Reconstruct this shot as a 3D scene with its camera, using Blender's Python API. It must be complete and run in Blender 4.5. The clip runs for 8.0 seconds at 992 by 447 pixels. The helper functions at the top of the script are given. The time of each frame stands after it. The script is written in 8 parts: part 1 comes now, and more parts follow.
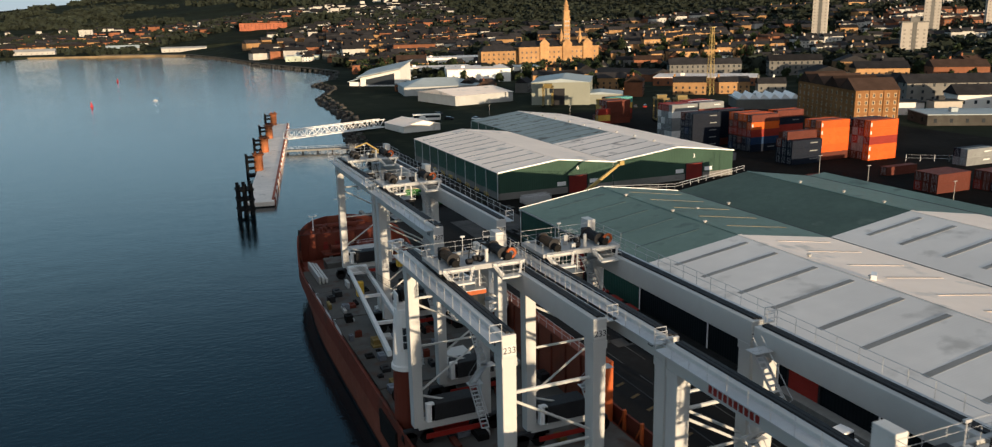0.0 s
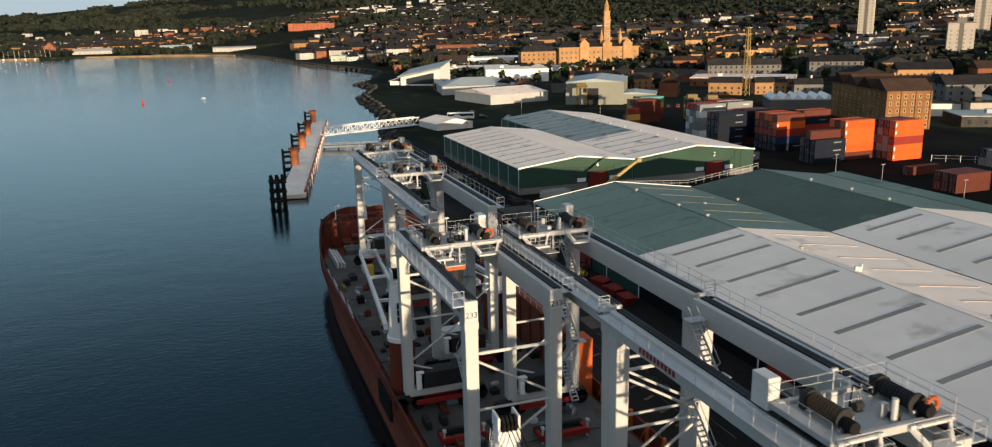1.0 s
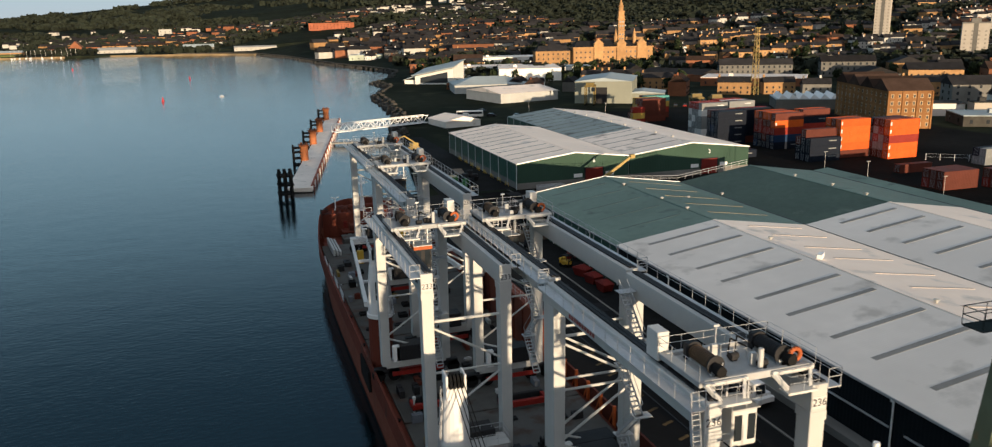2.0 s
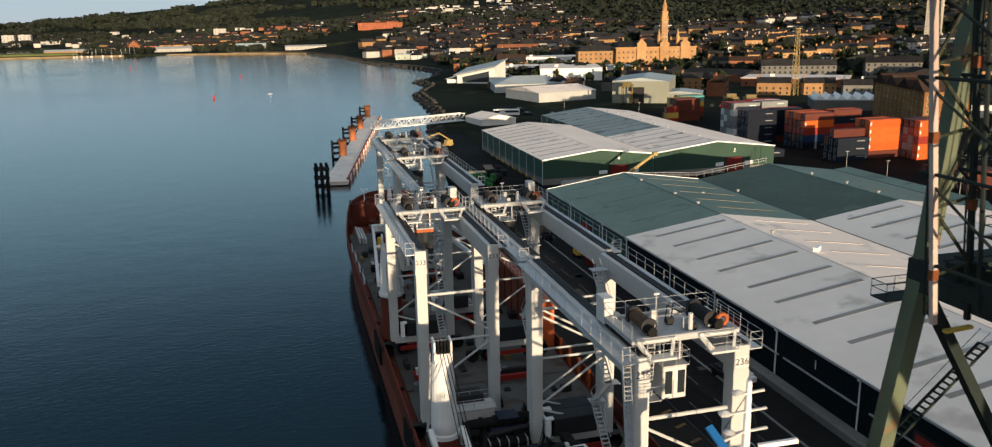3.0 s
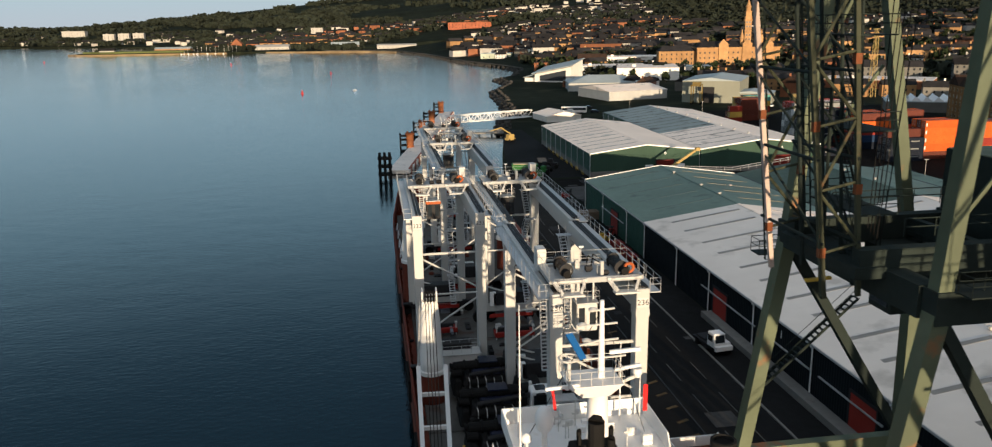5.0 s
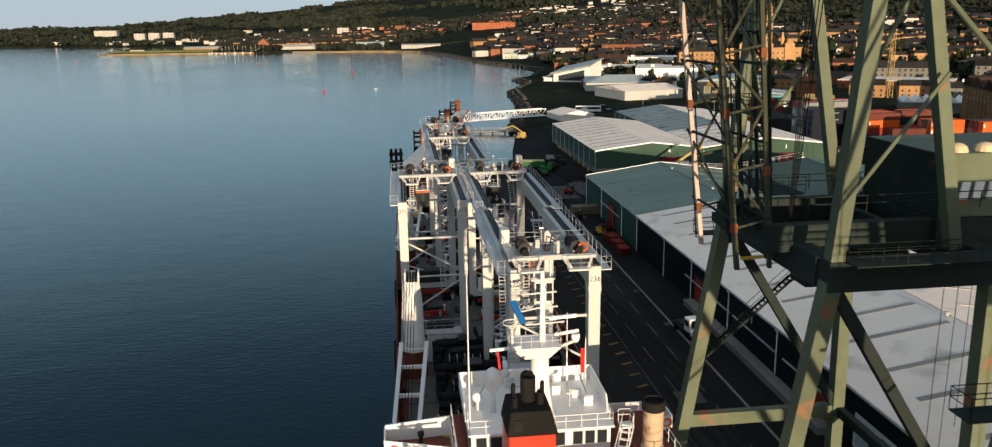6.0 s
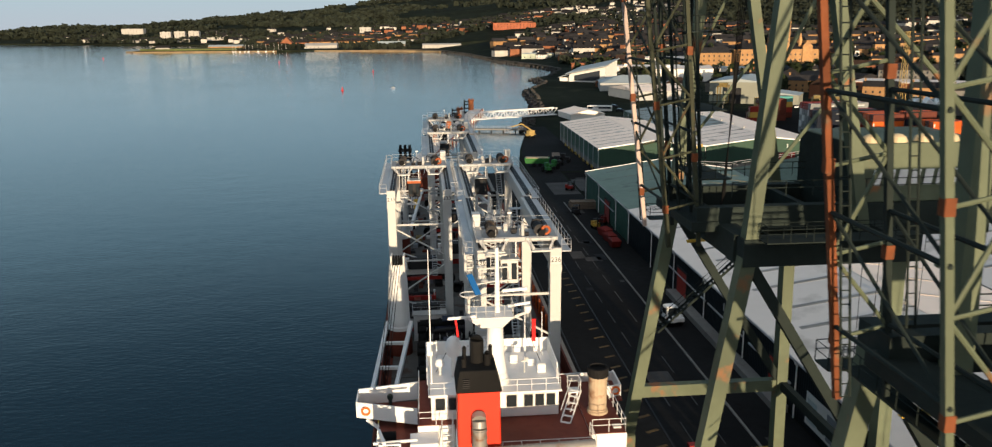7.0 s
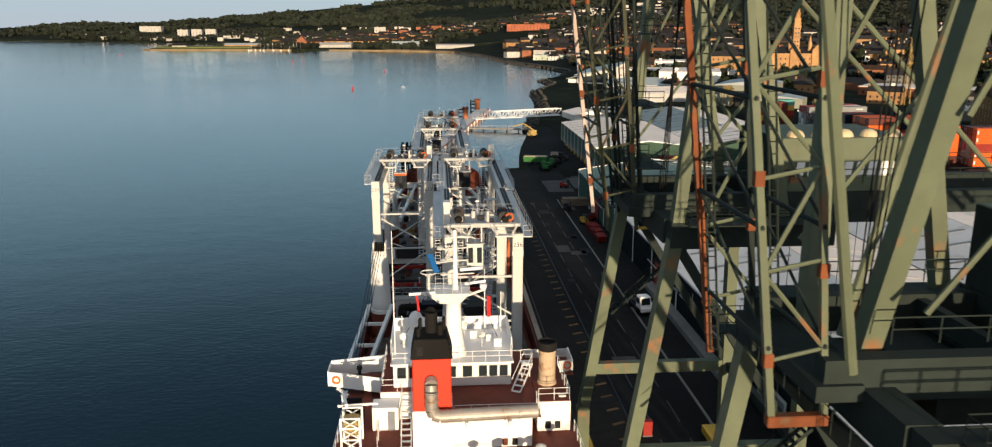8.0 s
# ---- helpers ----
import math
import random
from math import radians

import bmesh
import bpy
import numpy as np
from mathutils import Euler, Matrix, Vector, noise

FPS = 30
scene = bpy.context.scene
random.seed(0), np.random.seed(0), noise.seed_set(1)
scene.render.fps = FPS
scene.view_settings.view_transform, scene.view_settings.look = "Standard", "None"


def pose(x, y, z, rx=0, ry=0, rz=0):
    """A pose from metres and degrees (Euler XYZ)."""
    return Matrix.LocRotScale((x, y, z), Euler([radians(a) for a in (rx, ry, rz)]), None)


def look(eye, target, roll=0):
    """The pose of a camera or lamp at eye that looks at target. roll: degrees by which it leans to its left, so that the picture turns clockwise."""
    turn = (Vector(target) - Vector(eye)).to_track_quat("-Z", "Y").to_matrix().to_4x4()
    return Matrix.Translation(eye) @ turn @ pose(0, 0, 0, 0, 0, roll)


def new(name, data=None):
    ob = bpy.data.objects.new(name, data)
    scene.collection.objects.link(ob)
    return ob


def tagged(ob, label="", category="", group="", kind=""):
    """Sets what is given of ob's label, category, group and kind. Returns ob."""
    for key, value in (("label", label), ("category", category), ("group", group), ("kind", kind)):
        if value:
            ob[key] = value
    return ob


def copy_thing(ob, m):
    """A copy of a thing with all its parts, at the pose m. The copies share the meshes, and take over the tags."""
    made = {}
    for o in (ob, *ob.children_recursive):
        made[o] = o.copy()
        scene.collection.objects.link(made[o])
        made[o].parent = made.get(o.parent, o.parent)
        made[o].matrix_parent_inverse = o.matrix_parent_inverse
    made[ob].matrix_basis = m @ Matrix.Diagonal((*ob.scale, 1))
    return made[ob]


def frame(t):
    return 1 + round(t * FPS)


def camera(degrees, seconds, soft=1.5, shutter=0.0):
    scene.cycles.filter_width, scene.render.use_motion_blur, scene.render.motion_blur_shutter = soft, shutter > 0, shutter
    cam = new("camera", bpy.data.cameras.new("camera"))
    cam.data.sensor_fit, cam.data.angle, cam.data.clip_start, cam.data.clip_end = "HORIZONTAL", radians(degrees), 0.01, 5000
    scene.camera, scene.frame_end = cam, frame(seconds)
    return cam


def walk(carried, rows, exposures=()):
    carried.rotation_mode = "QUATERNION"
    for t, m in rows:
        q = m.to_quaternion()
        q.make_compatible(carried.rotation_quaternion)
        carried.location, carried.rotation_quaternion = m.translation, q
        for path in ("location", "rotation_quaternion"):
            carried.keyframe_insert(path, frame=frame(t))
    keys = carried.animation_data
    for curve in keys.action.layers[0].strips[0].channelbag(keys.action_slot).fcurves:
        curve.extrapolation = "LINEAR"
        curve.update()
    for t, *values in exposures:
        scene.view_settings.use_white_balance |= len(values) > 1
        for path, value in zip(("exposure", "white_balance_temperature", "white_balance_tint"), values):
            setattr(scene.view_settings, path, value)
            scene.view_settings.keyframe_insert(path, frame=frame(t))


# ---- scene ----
cam = camera(62.1, 8.0, soft=1.2, shutter=0.35)
PATH = [
    (0, (-2.794, 11.347, 43.077), (-2.048, 13.138, 42.592), -1.2),
    (0.5, (-1.178, 7.204, 42.965), (-0.486, 9.018, 42.482), -1.1),
    (1, (0.154, 2.716, 43.012), (0.799, 4.547, 42.53), -1.2),
    (1.5, (1.611, -1.592, 43.011), (2.241, 0.244, 42.529), -1.2),
    (3, (6.018, -14.64, 43.244), (6.508, -12.762, 42.764), -1.1),
    (3.5, (7.78, -18.645, 43.244), (8.216, -16.753, 42.765), -1.1),
    (4, (9.692, -22.499, 43.165), (10.07, -20.594, 42.687), -1.0),
    (4.5, (11.628, -26.248, 43.16), (11.951, -24.333, 42.682), -1.0),
    (6, (18.018, -36.46, 42.802), (18.239, -34.529, 42.327), -0.9),
    (6.5, (20.056, -39.834, 42.79), (20.249, -37.9, 42.314), -0.8),
    (7, (22.121, -43.209, 42.738), (22.291, -41.273, 42.264), -0.6),
    (7.5, (24.246, -46.464, 42.777), (24.401, -44.527, 42.304), -0.5),
    (8, (26.257, -49.553, 42.71), (26.395, -47.614, 42.239), -0.0),
]
walk(cam, [(t, look(eye, target, roll)) for t, eye, target, roll in PATH], [(0, 1.26, 5800, 6)])

# ---- world, sun, exposure ----
SUN_TO = Vector((0.09, -0.996, math.tan(radians(4.25)))).normalized()   # towards the low sun
world = bpy.data.worlds.new("sky")
scene.world = world
world.use_nodes = True
wn = world.node_tree
sky = wn.nodes.new("ShaderNodeTexSky")
sky.sky_type = "NISHITA"
sky.sun_disc = False
sky.sun_elevation = math.asin(SUN_TO.z)
sky.sun_rotation = math.atan2(SUN_TO.x, SUN_TO.y)
sky.air_density, sky.dust_density, sky.ozone_density = 1.0, 0.0, 2.0
veil = wn.nodes.new("ShaderNodeMix")        # thin high cloud over the clear sky
veil.data_type = "RGBA"
veil.inputs[0].default_value = 0.84
rise = wn.nodes.new("ShaderNodeSeparateXYZ")        # the cloud veil is brightest low over the horizon
tcw = wn.nodes.new("ShaderNodeTexCoord")
wn.links.new(tcw.outputs["Generated"], rise.inputs[0])
haze = wn.nodes.new("ShaderNodeValToRGB")
haze.color_ramp.elements[0].color = (0.90, 1.08, 1.28, 1)
haze.color_ramp.elements[1].color = (1.45, 1.42, 1.40, 1)
haze.color_ramp.elements[1].position = 0.95
mid = haze.color_ramp.elements.new(0.2)
mid.color = (0.80, 1.18, 1.34, 1)
high = haze.color_ramp.elements.new(0.36)
high.color = (0.20, 0.355, 0.49, 1)
deep = haze.color_ramp.elements.new(0.56)
deep.color = (0.19, 0.33, 0.47, 1)
upper = haze.color_ramp.elements.new(0.74)
upper.color = (0.70, 0.78, 0.86, 1)
wn.links.new(rise.outputs[2], haze.inputs[0])
lift = wn.nodes.new("ShaderNodeVectorMath")
lift.operation = "SCALE"
lift.inputs[3].default_value = 2.55
toward = wn.nodes.new("ShaderNodeVectorMath")       # broad warm glow of the sky round the low sun
toward.operation = "DOT_PRODUCT"
toward.inputs[1].default_value = SUN_TO
wn.links.new(tcw.outputs["Generated"], toward.inputs[0])
glow = wn.nodes.new("ShaderNodeValToRGB")
glow.color_ramp.elements[0].position, glow.color_ramp.elements[0].color = 0.25, (0, 0, 0, 1)
glow.color_ramp.elements[1].color = (1.5, 1.0, 0.62, 1)
wn.links.new(toward.outputs["Value"], glow.inputs[0])
warm = wn.nodes.new("ShaderNodeVectorMath")
warm.operation = "ADD"
wn.links.new(haze.outputs[0], warm.inputs[0])
wn.links.new(glow.outputs[0], warm.inputs[1])
wn.links.new(warm.outputs[0], lift.inputs[0])
wn.links.new(lift.outputs[0], veil.inputs[7])
wn.links.new(sky.outputs[0], veil.inputs[6])
wn.links.new(veil.outputs[2], wn.nodes["Background"].inputs[0])
wn.nodes["Background"].inputs[1].default_value = 0.08
sun = new("sun", bpy.data.lights.new("sun", "SUN"))
sun.data.energy, sun.data.angle, sun.data.color = 3.2, radians(0.6), (1.0, 0.70, 0.42)
sun.matrix_world = look(Vector((0, 0, 200)) + SUN_TO * 50, (0, 0, 200))


# ---- mesh builder ----
class Geo:
    """Collects vertices and faces for one mesh."""

    def __init__(self):
        self.v, self.f = [], []

    def add(self, verts, faces):
        n = len(self.v)
        self.v += [tuple(p) for p in verts]
        self.f += [tuple(i + n for i in f) for f in faces]
        return self

    def hexa(self, p):
        """Eight corners: four of the bottom, four of the top, both counter-clockwise."""
        return self.add(p, [(3, 2, 1, 0), (4, 5, 6, 7), (0, 1, 5, 4), (1, 2, 6, 5), (2, 3, 7, 6), (3, 0, 4, 7)])

    def box(self, x0, x1, y0, y1, z0, z1):
        return self.hexa([(x0, y0, z0), (x1, y0, z0), (x1, y1, z0), (x0, y1, z0), (x0, y0, z1), (x1, y0, z1), (x1, y1, z1), (x0, y1, z1)])

    def beam(self, p, q, w, h, up=(0, 0, 1), w2=None, h2=None):
        """A box beam from p to q, w wide and h high, tapering to w2 and h2."""
        p, q = Vector(p), Vector(q)
        d = (q - p).normalized()
        u = Vector(up)
        if abs(d.dot(u)) > 0.99:
            u = Vector((0, 1, 0))
        s = d.cross(u).normalized()
        u = s.cross(d)
        w2, h2 = w2 or w, h2 or h
        a = [p + s * x * w / 2 + u * y * h / 2 for x, y in ((-1, -1), (1, -1), (1, 1), (-1, 1))]
        b = [q + s * x * w2 / 2 + u * y * h2 / 2 for x, y in ((-1, -1), (1, -1), (1, 1), (-1, 1))]
        return self.hexa(a + b)

    def tube(self, p, q, r, n=8, r2=None, caps=True):
        p, q = Vector(p), Vector(q)
        d = (q - p).normalized()
        s = d.cross(Vector((0, 0, 1)) if abs(d.z) < 0.95 else Vector((0, 1, 0))).normalized()
        u = d.cross(s)
        r2 = r if r2 is None else r2
        ring = [s * math.cos(2 * math.pi * i / n) + u * math.sin(2 * math.pi * i / n) for i in range(n)]
        f = [(i, (i + 1) % n, n + (i + 1) % n, n + i) for i in range(n)]
        if caps:
            f += [tuple(reversed(range(n))), tuple(range(n, 2 * n))]
        return self.add([p + e * r for e in ring] + [q + e * r2 for e in ring], f)

    def lathe(self, c, prof, n=16):
        """Profile of (radius, height) turned round the upright axis through c."""
        v, f = [], []
        for r, h in prof:
            v += [(c[0] + r * math.cos(2 * math.pi * i / n), c[1] + r * math.sin(2 * math.pi * i / n), c[2] + h) for i in range(n)]
        for k in range(len(prof) - 1):
            f += [(k * n + i, k * n + (i + 1) % n, (k + 1) * n + (i + 1) % n, (k + 1) * n + i) for i in range(n)]
        f += [tuple(reversed(range(n))), tuple(range((len(prof) - 1) * n, len(prof) * n))]
        return self.add(v, f)

    def slab(self, poly, z0, z1):
        """An upright prism over a plan polygon."""
        n = len(poly)
        v = [(x, y, z0) for x, y in poly] + [(x, y, z1) for x, y in poly]
        f = [tuple(reversed(range(n))), tuple(range(n, 2 * n))] + [(i, (i + 1) % n, n + (i + 1) % n, n + i) for i in range(n)]
        return self.add(v, f)

    def extrude_y(self, poly, y0, y1):
        """A prism along y over a polygon of (x, z)."""
        n = len(poly)
        v = [(x, y0, z) for x, z in poly] + [(x, y1, z) for x, z in poly]
        f = [tuple(range(n)), tuple(reversed(range(n, 2 * n)))] + [((i + 1) % n, i, n + i, n + (i + 1) % n) for i in range(n)]
        return self.add(v, f)

    def rail(self, pts, h=1.1, post=1.6, r=0.03):
        """A tubular handrail with a knee rail along pts."""
        for a, b in zip(pts, pts[1:]):
            a, b = Vector(a), Vector(b)
            for k in (h, h * 0.55):
                self.tube(a + Vector((0, 0, k)), b + Vector((0, 0, k)), r, 4, caps=False)
            n = max(1, round((b - a).length / post))
            for i in range(n + 1):
                p = a.lerp(b, i / n)
                self.tube(p, p + Vector((0, 0, h)), r, 4, caps=False)
        return self

    def stairs(self, p, q, w, side):
        """A steep steel stair from p to q: two stringers and treads; side is the unit vector across it."""
        p, q, s = Vector(p), Vector(q), Vector(side)
        for k in (-1, 1):
            self.beam(p + s * k * w / 2, q + s * k * w / 2, 0.06, 0.22)
            self.tube(p + s * k * w / 2 + Vector((0, 0, 1)), q + s * k * w / 2 + Vector((0, 0, 1)), 0.03, 4)
        n = max(2, round(abs(q.z - p.z) / 0.3))
        for i in range(n + 1):
            c = p.lerp(q, i / n)
            self.beam(c - s * w / 2, c + s * w / 2, 0.24, 0.04)
        return self


def mesh_of(name, geo, material, smooth=False):
    me = bpy.data.meshes.new(name)
    me.from_pydata(geo.v, [], geo.f)
    me.materials.append(material)
    if smooth:
        me.shade_smooth()
    return me


def part(name, geo, material, parent=None, label="", bevel=0.0, smooth=False):
    """Links a Geo as ONE mesh object under a thing or a part."""
    ob = new(name, mesh_of(name, geo, material, smooth))
    if parent is not None:
        ob.parent = parent
    if bevel:
        m = ob.modifiers.new("edge", "BEVEL")
        m.width, m.segments, m.limit_method = bevel, 1, "ANGLE"
    return tagged(ob, label) if label else ob


def thing(name, label, category, group="", kind="", at=(0, 0, 0), turn=0.0):
    ob = new(name)
    ob.matrix_basis = pose(*at, 0, 0, turn)
    return tagged(ob, label, category, group, kind)


# ---- materials ----
def paint(name, c, rough=0.6, metal=0.0, var=0.25, big=0.15, fine=2.5, bump=0.15, stain=None, stain_at=0.62, ribs=None, coat=0.0, world_space=False, spread=0.0, spec=0.22):
    """A weathered surface: colour varied at two scales, patchy stains, fine relief, optional profiled ribs (axis, pitch, depth)."""
    m = bpy.data.materials.new(name)
    m.use_nodes = True
    t = m.node_tree
    N, L = t.nodes, t.links
    b = N["Principled BSDF"]
    b.inputs["Metallic"].default_value = metal
    b.inputs["Coat Weight"].default_value = coat
    b.inputs["Specular IOR Level"].default_value = spec
    tc = N.new("ShaderNodeTexCoord")
    geo = N.new("ShaderNodeNewGeometry")
    vec = geo.outputs["Position"] if world_space else tc.outputs["Object"]

    def noise_at(scale, detail=4.0):
        n = N.new("ShaderNodeTexNoise")
        n.inputs["Scale"].default_value = scale
        n.inputs["Detail"].default_value = detail
        L.new(vec, n.inputs["Vector"])
        return n.outputs["Fac"]

    def mix(fac, a, bb, mode="MIX"):
        x = N.new("ShaderNodeMix")
        x.data_type, x.blend_type = "RGBA", mode
        for sock, val in ((x.inputs[0], fac), (x.inputs[6], a), (x.inputs[7], bb)):
            if isinstance(val, bpy.types.NodeSocket):
                L.new(val, sock)
            elif isinstance(val, tuple):
                sock.default_value = (*val[:3], 1)
            else:
                sock.default_value = val
        return x.outputs[2]

    def ramp(fac, a, bb):
        r = N.new("ShaderNodeMapRange")
        r.inputs[1].default_value, r.inputs[2].default_value = a, bb
        L.new(fac, r.inputs[0])
        return r.outputs[0]

    lo = tuple(max(0.0, x * (1 - var)) for x in c)
    hi = tuple(min(1.0, x * (1 + var)) for x in c)
    col = mix(ramp(noise_at(big), 0.32, 0.68), lo, hi)
    col = mix(ramp(noise_at(fine, 6), 0.3, 0.7), mix(0.5, col, lo), col)
    if spread:
        info = N.new("ShaderNodeObjectInfo")
        k = N.new("ShaderNodeMapRange")
        k.inputs[3].default_value, k.inputs[4].default_value = 1 - spread, 1 + spread
        L.new(info.outputs["Random"], k.inputs[0])
        s = N.new("ShaderNodeVectorMath")
        s.operation = "SCALE"
        L.new(col, s.inputs[0])
        L.new(k.outputs[0], s.inputs[3])
        col = s.outputs[0]
    if stain:
        col = mix(ramp(noise_at(fine * 0.45, 8), stain_at, stain_at + 0.12), col, stain)
    L.new(col, b.inputs["Base Color"])
    rr = N.new("ShaderNodeMapRange")
    rr.inputs[3].default_value, rr.inputs[4].default_value = max(0.05, rough - 0.12), min(1.0, rough + 0.12)
    L.new(noise_at(fine * 1.7), rr.inputs[0])
    L.new(rr.outputs[0], b.inputs["Roughness"])
    bm = N.new("ShaderNodeBump")
    bm.inputs["Strength"].default_value = bump
    bm.inputs["Distance"].default_value = 0.02
    L.new(noise_at(fine * 4, 5), bm.inputs["Height"])
    if ribs:
        axis, pitch, depth = ribs
        w = N.new("ShaderNodeTexWave")
        w.bands_direction = axis
        w.inputs["Scale"].default_value = 0.314 / pitch
        w.inputs["Detail"].default_value = 0
        L.new(vec, w.inputs["Vector"])
        b2 = N.new("ShaderNodeBump")
        b2.inputs["Strength"].default_value = 0.7
        b2.inputs["Distance"].default_value = depth
        L.new(w.outputs["Fac"], b2.inputs["Height"])
        L.new(bm.outputs[0], b2.inputs["Normal"])
        bm = b2
    L.new(bm.outputs[0], b.inputs["Normal"])
    return m


def glass(name, c=(0.02, 0.025, 0.03), rough=0.08):
    m = bpy.data.materials.new(name)
    m.use_nodes = True
    b = m.node_tree.nodes["Principled BSDF"]
    b.inputs["Base Color"].default_value = (*c, 1)
    b.inputs["Roughness"].default_value = rough
    b.inputs["IOR"].default_value = 1.5
    return m


def water_material():
    m = bpy.data.materials.new("sea_water")
    m.use_nodes = True
    N, L = m.node_tree.nodes, m.node_tree.links
    b = N["Principled BSDF"]
    b.inputs["Base Color"].default_value = (0.0012, 0.007, 0.010, 1)
    b.inputs["IOR"].default_value = 1.33
    b.inputs["Specular IOR Level"].default_value = 0.85
    g = N.new("ShaderNodeNewGeometry")

    def n_at(scale, stretch, detail):
        mp = N.new("ShaderNodeMapping")
        mp.inputs["Scale"].default_value = stretch
        L.new(g.outputs["Position"], mp.inputs[0])
        n = N.new("ShaderNodeTexNoise")
        n.inputs["Scale"].default_value, n.inputs["Detail"].default_value = scale, detail
        L.new(mp.outputs[0], n.inputs["Vector"])
        return n.outputs["Fac"]
    patch = N.new("ShaderNodeMapRange")
    patch.inputs[1].default_value, patch.inputs[2].default_value = 0.35, 0.7
    patch.inputs[3].default_value, patch.inputs[4].default_value = 0.03, 0.2
    L.new(n_at(0.008, (1, 0.5, 1), 3), patch.inputs[0])
    L.new(patch.outputs[0], b.inputs["Roughness"])
    patch.inputs[4].default_value = 0.13
    b1 = N.new("ShaderNodeBump")
    b1.inputs["Strength"].default_value, b1.inputs["Distance"].default_value = 0.4, 0.10
    L.new(n_at(0.8, (1, 1.9, 1), 6), b1.inputs["Height"])
    b2 = N.new("ShaderNodeBump")
    b2.inputs["Strength"].default_value, b2.inputs["Distance"].default_value = 0.16, 0.3
    L.new(n_at(0.11, (1, 1.4, 1), 3), b2.inputs["Height"])
    L.new(b1.outputs[0], b2.inputs["Normal"])
    L.new(b2.outputs[0], b.inputs["Normal"])
    return m


SEA = water_material()
ASPHALT = paint("asphalt", (0.018, 0.0185, 0.019), 0.85, var=0.3, big=0.05, fine=0.8, bump=0.3, stain=(0.012, 0.012, 0.012), world_space=True, spec=0.03)
YARD = paint("dark_yard_asphalt", (0.011, 0.0105, 0.010), 0.9, var=0.4, big=0.05, fine=0.5, bump=0.3, stain=(0.02, 0.019, 0.018), stain_at=0.62, world_space=True, spec=0.02)
CONCRETE = paint("concrete", (0.20, 0.195, 0.18), 0.85, var=0.25, big=0.08, fine=1.2, stain=(0.13, 0.12, 0.11), world_space=True)
LAND = paint("town_ground", (0.017, 0.021, 0.014), 0.95, var=0.45, big=0.012, fine=0.12, bump=0.3, stain=(0.03, 0.035, 0.02), stain_at=0.55, world_space=True, spec=0.02)
RTG_GREY = paint("crane_grey_paint", (0.484, 0.488, 0.475), 0.45, var=0.06, big=0.2, fine=1.5, bump=0.05, stain=(0.43, 0.41, 0.37), stain_at=0.68)
STEEL = paint("galvanised_steel", (0.50, 0.51, 0.52), 0.45, metal=0.3, var=0.15, fine=3)
DARKSTEEL = paint("dark_machinery", (0.028, 0.028, 0.030), 0.55, var=0.3, fine=3, spec=0.12)
BLACK = paint("black_rubber", (0.013, 0.013, 0.013), 0.8, var=0.3, fine=4, spec=0.08)
DRUM = paint("brown_cable_drum", (0.10, 0.062, 0.034), 0.55, var=0.35, fine=6)
ORANGE = paint("orange_paint", (0.75, 0.16, 0.02), 0.5, var=0.15)
FUNNELRED = paint("bright_red_funnel_paint", (0.60, 0.04, 0.014), 0.45, var=0.12)
REDPAINT = paint("red_paint", (0.26, 0.02, 0.014), 0.5, var=0.2)
WHITE = paint("white_paint", (0.78, 0.78, 0.77), 0.45, var=0.05, big=0.3, fine=1.5, bump=0.05, stain=(0.62, 0.57, 0.50), stain_at=0.68)
HULL = paint("red_oxide_hull", (0.13, 0.034, 0.021), 0.7, spec=0.12, var=0.3, big=0.06, fine=0.7, bump=0.1, stain=(0.085, 0.034, 0.024), stain_at=0.56)
HULLSIDE = paint("hull_side_red_oxide", (0.165, 0.052, 0.031), 0.65, spec=0.12, var=0.2, big=0.06, fine=0.6, bump=0.1, stain=(0.12, 0.045, 0.03), stain_at=0.58)
DECK = paint("worn_deck_paint", (0.092, 0.091, 0.085), 0.85, var=0.3, big=0.1, fine=0.9, stain=(0.075, 0.052, 0.042), stain_at=0.56)
DECKRED = paint("brown_deck_paint", (0.15, 0.042, 0.028), 0.75, var=0.2, big=0.3, fine=1.5)
GLASS = glass("dark_glass")
GREENWALL = paint("green_profiled_cladding", (0.035, 0.085, 0.065), 0.5, var=0.15, big=0.1, fine=0.7, ribs=("Y", 0.5, 0.03), world_space=True, spec=0.1)
GREENGABLE = paint("green_gable_cladding", (0.036, 0.074, 0.052), 0.6, spec=0.15, var=0.15, big=0.1, fine=0.7, ribs=("X", 0.5, 0.03), world_space=True)
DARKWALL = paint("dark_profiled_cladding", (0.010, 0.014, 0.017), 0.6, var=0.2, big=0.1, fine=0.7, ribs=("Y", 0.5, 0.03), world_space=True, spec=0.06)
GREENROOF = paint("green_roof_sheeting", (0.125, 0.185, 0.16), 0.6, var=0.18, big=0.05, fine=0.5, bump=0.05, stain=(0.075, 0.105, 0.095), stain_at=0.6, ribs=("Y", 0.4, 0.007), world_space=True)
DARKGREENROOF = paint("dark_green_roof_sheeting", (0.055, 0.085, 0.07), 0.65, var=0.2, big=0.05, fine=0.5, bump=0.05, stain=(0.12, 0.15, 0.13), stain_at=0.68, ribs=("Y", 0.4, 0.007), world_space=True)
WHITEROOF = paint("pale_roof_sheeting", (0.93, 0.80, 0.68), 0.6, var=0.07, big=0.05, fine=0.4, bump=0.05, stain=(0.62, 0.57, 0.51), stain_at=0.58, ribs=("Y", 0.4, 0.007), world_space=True)
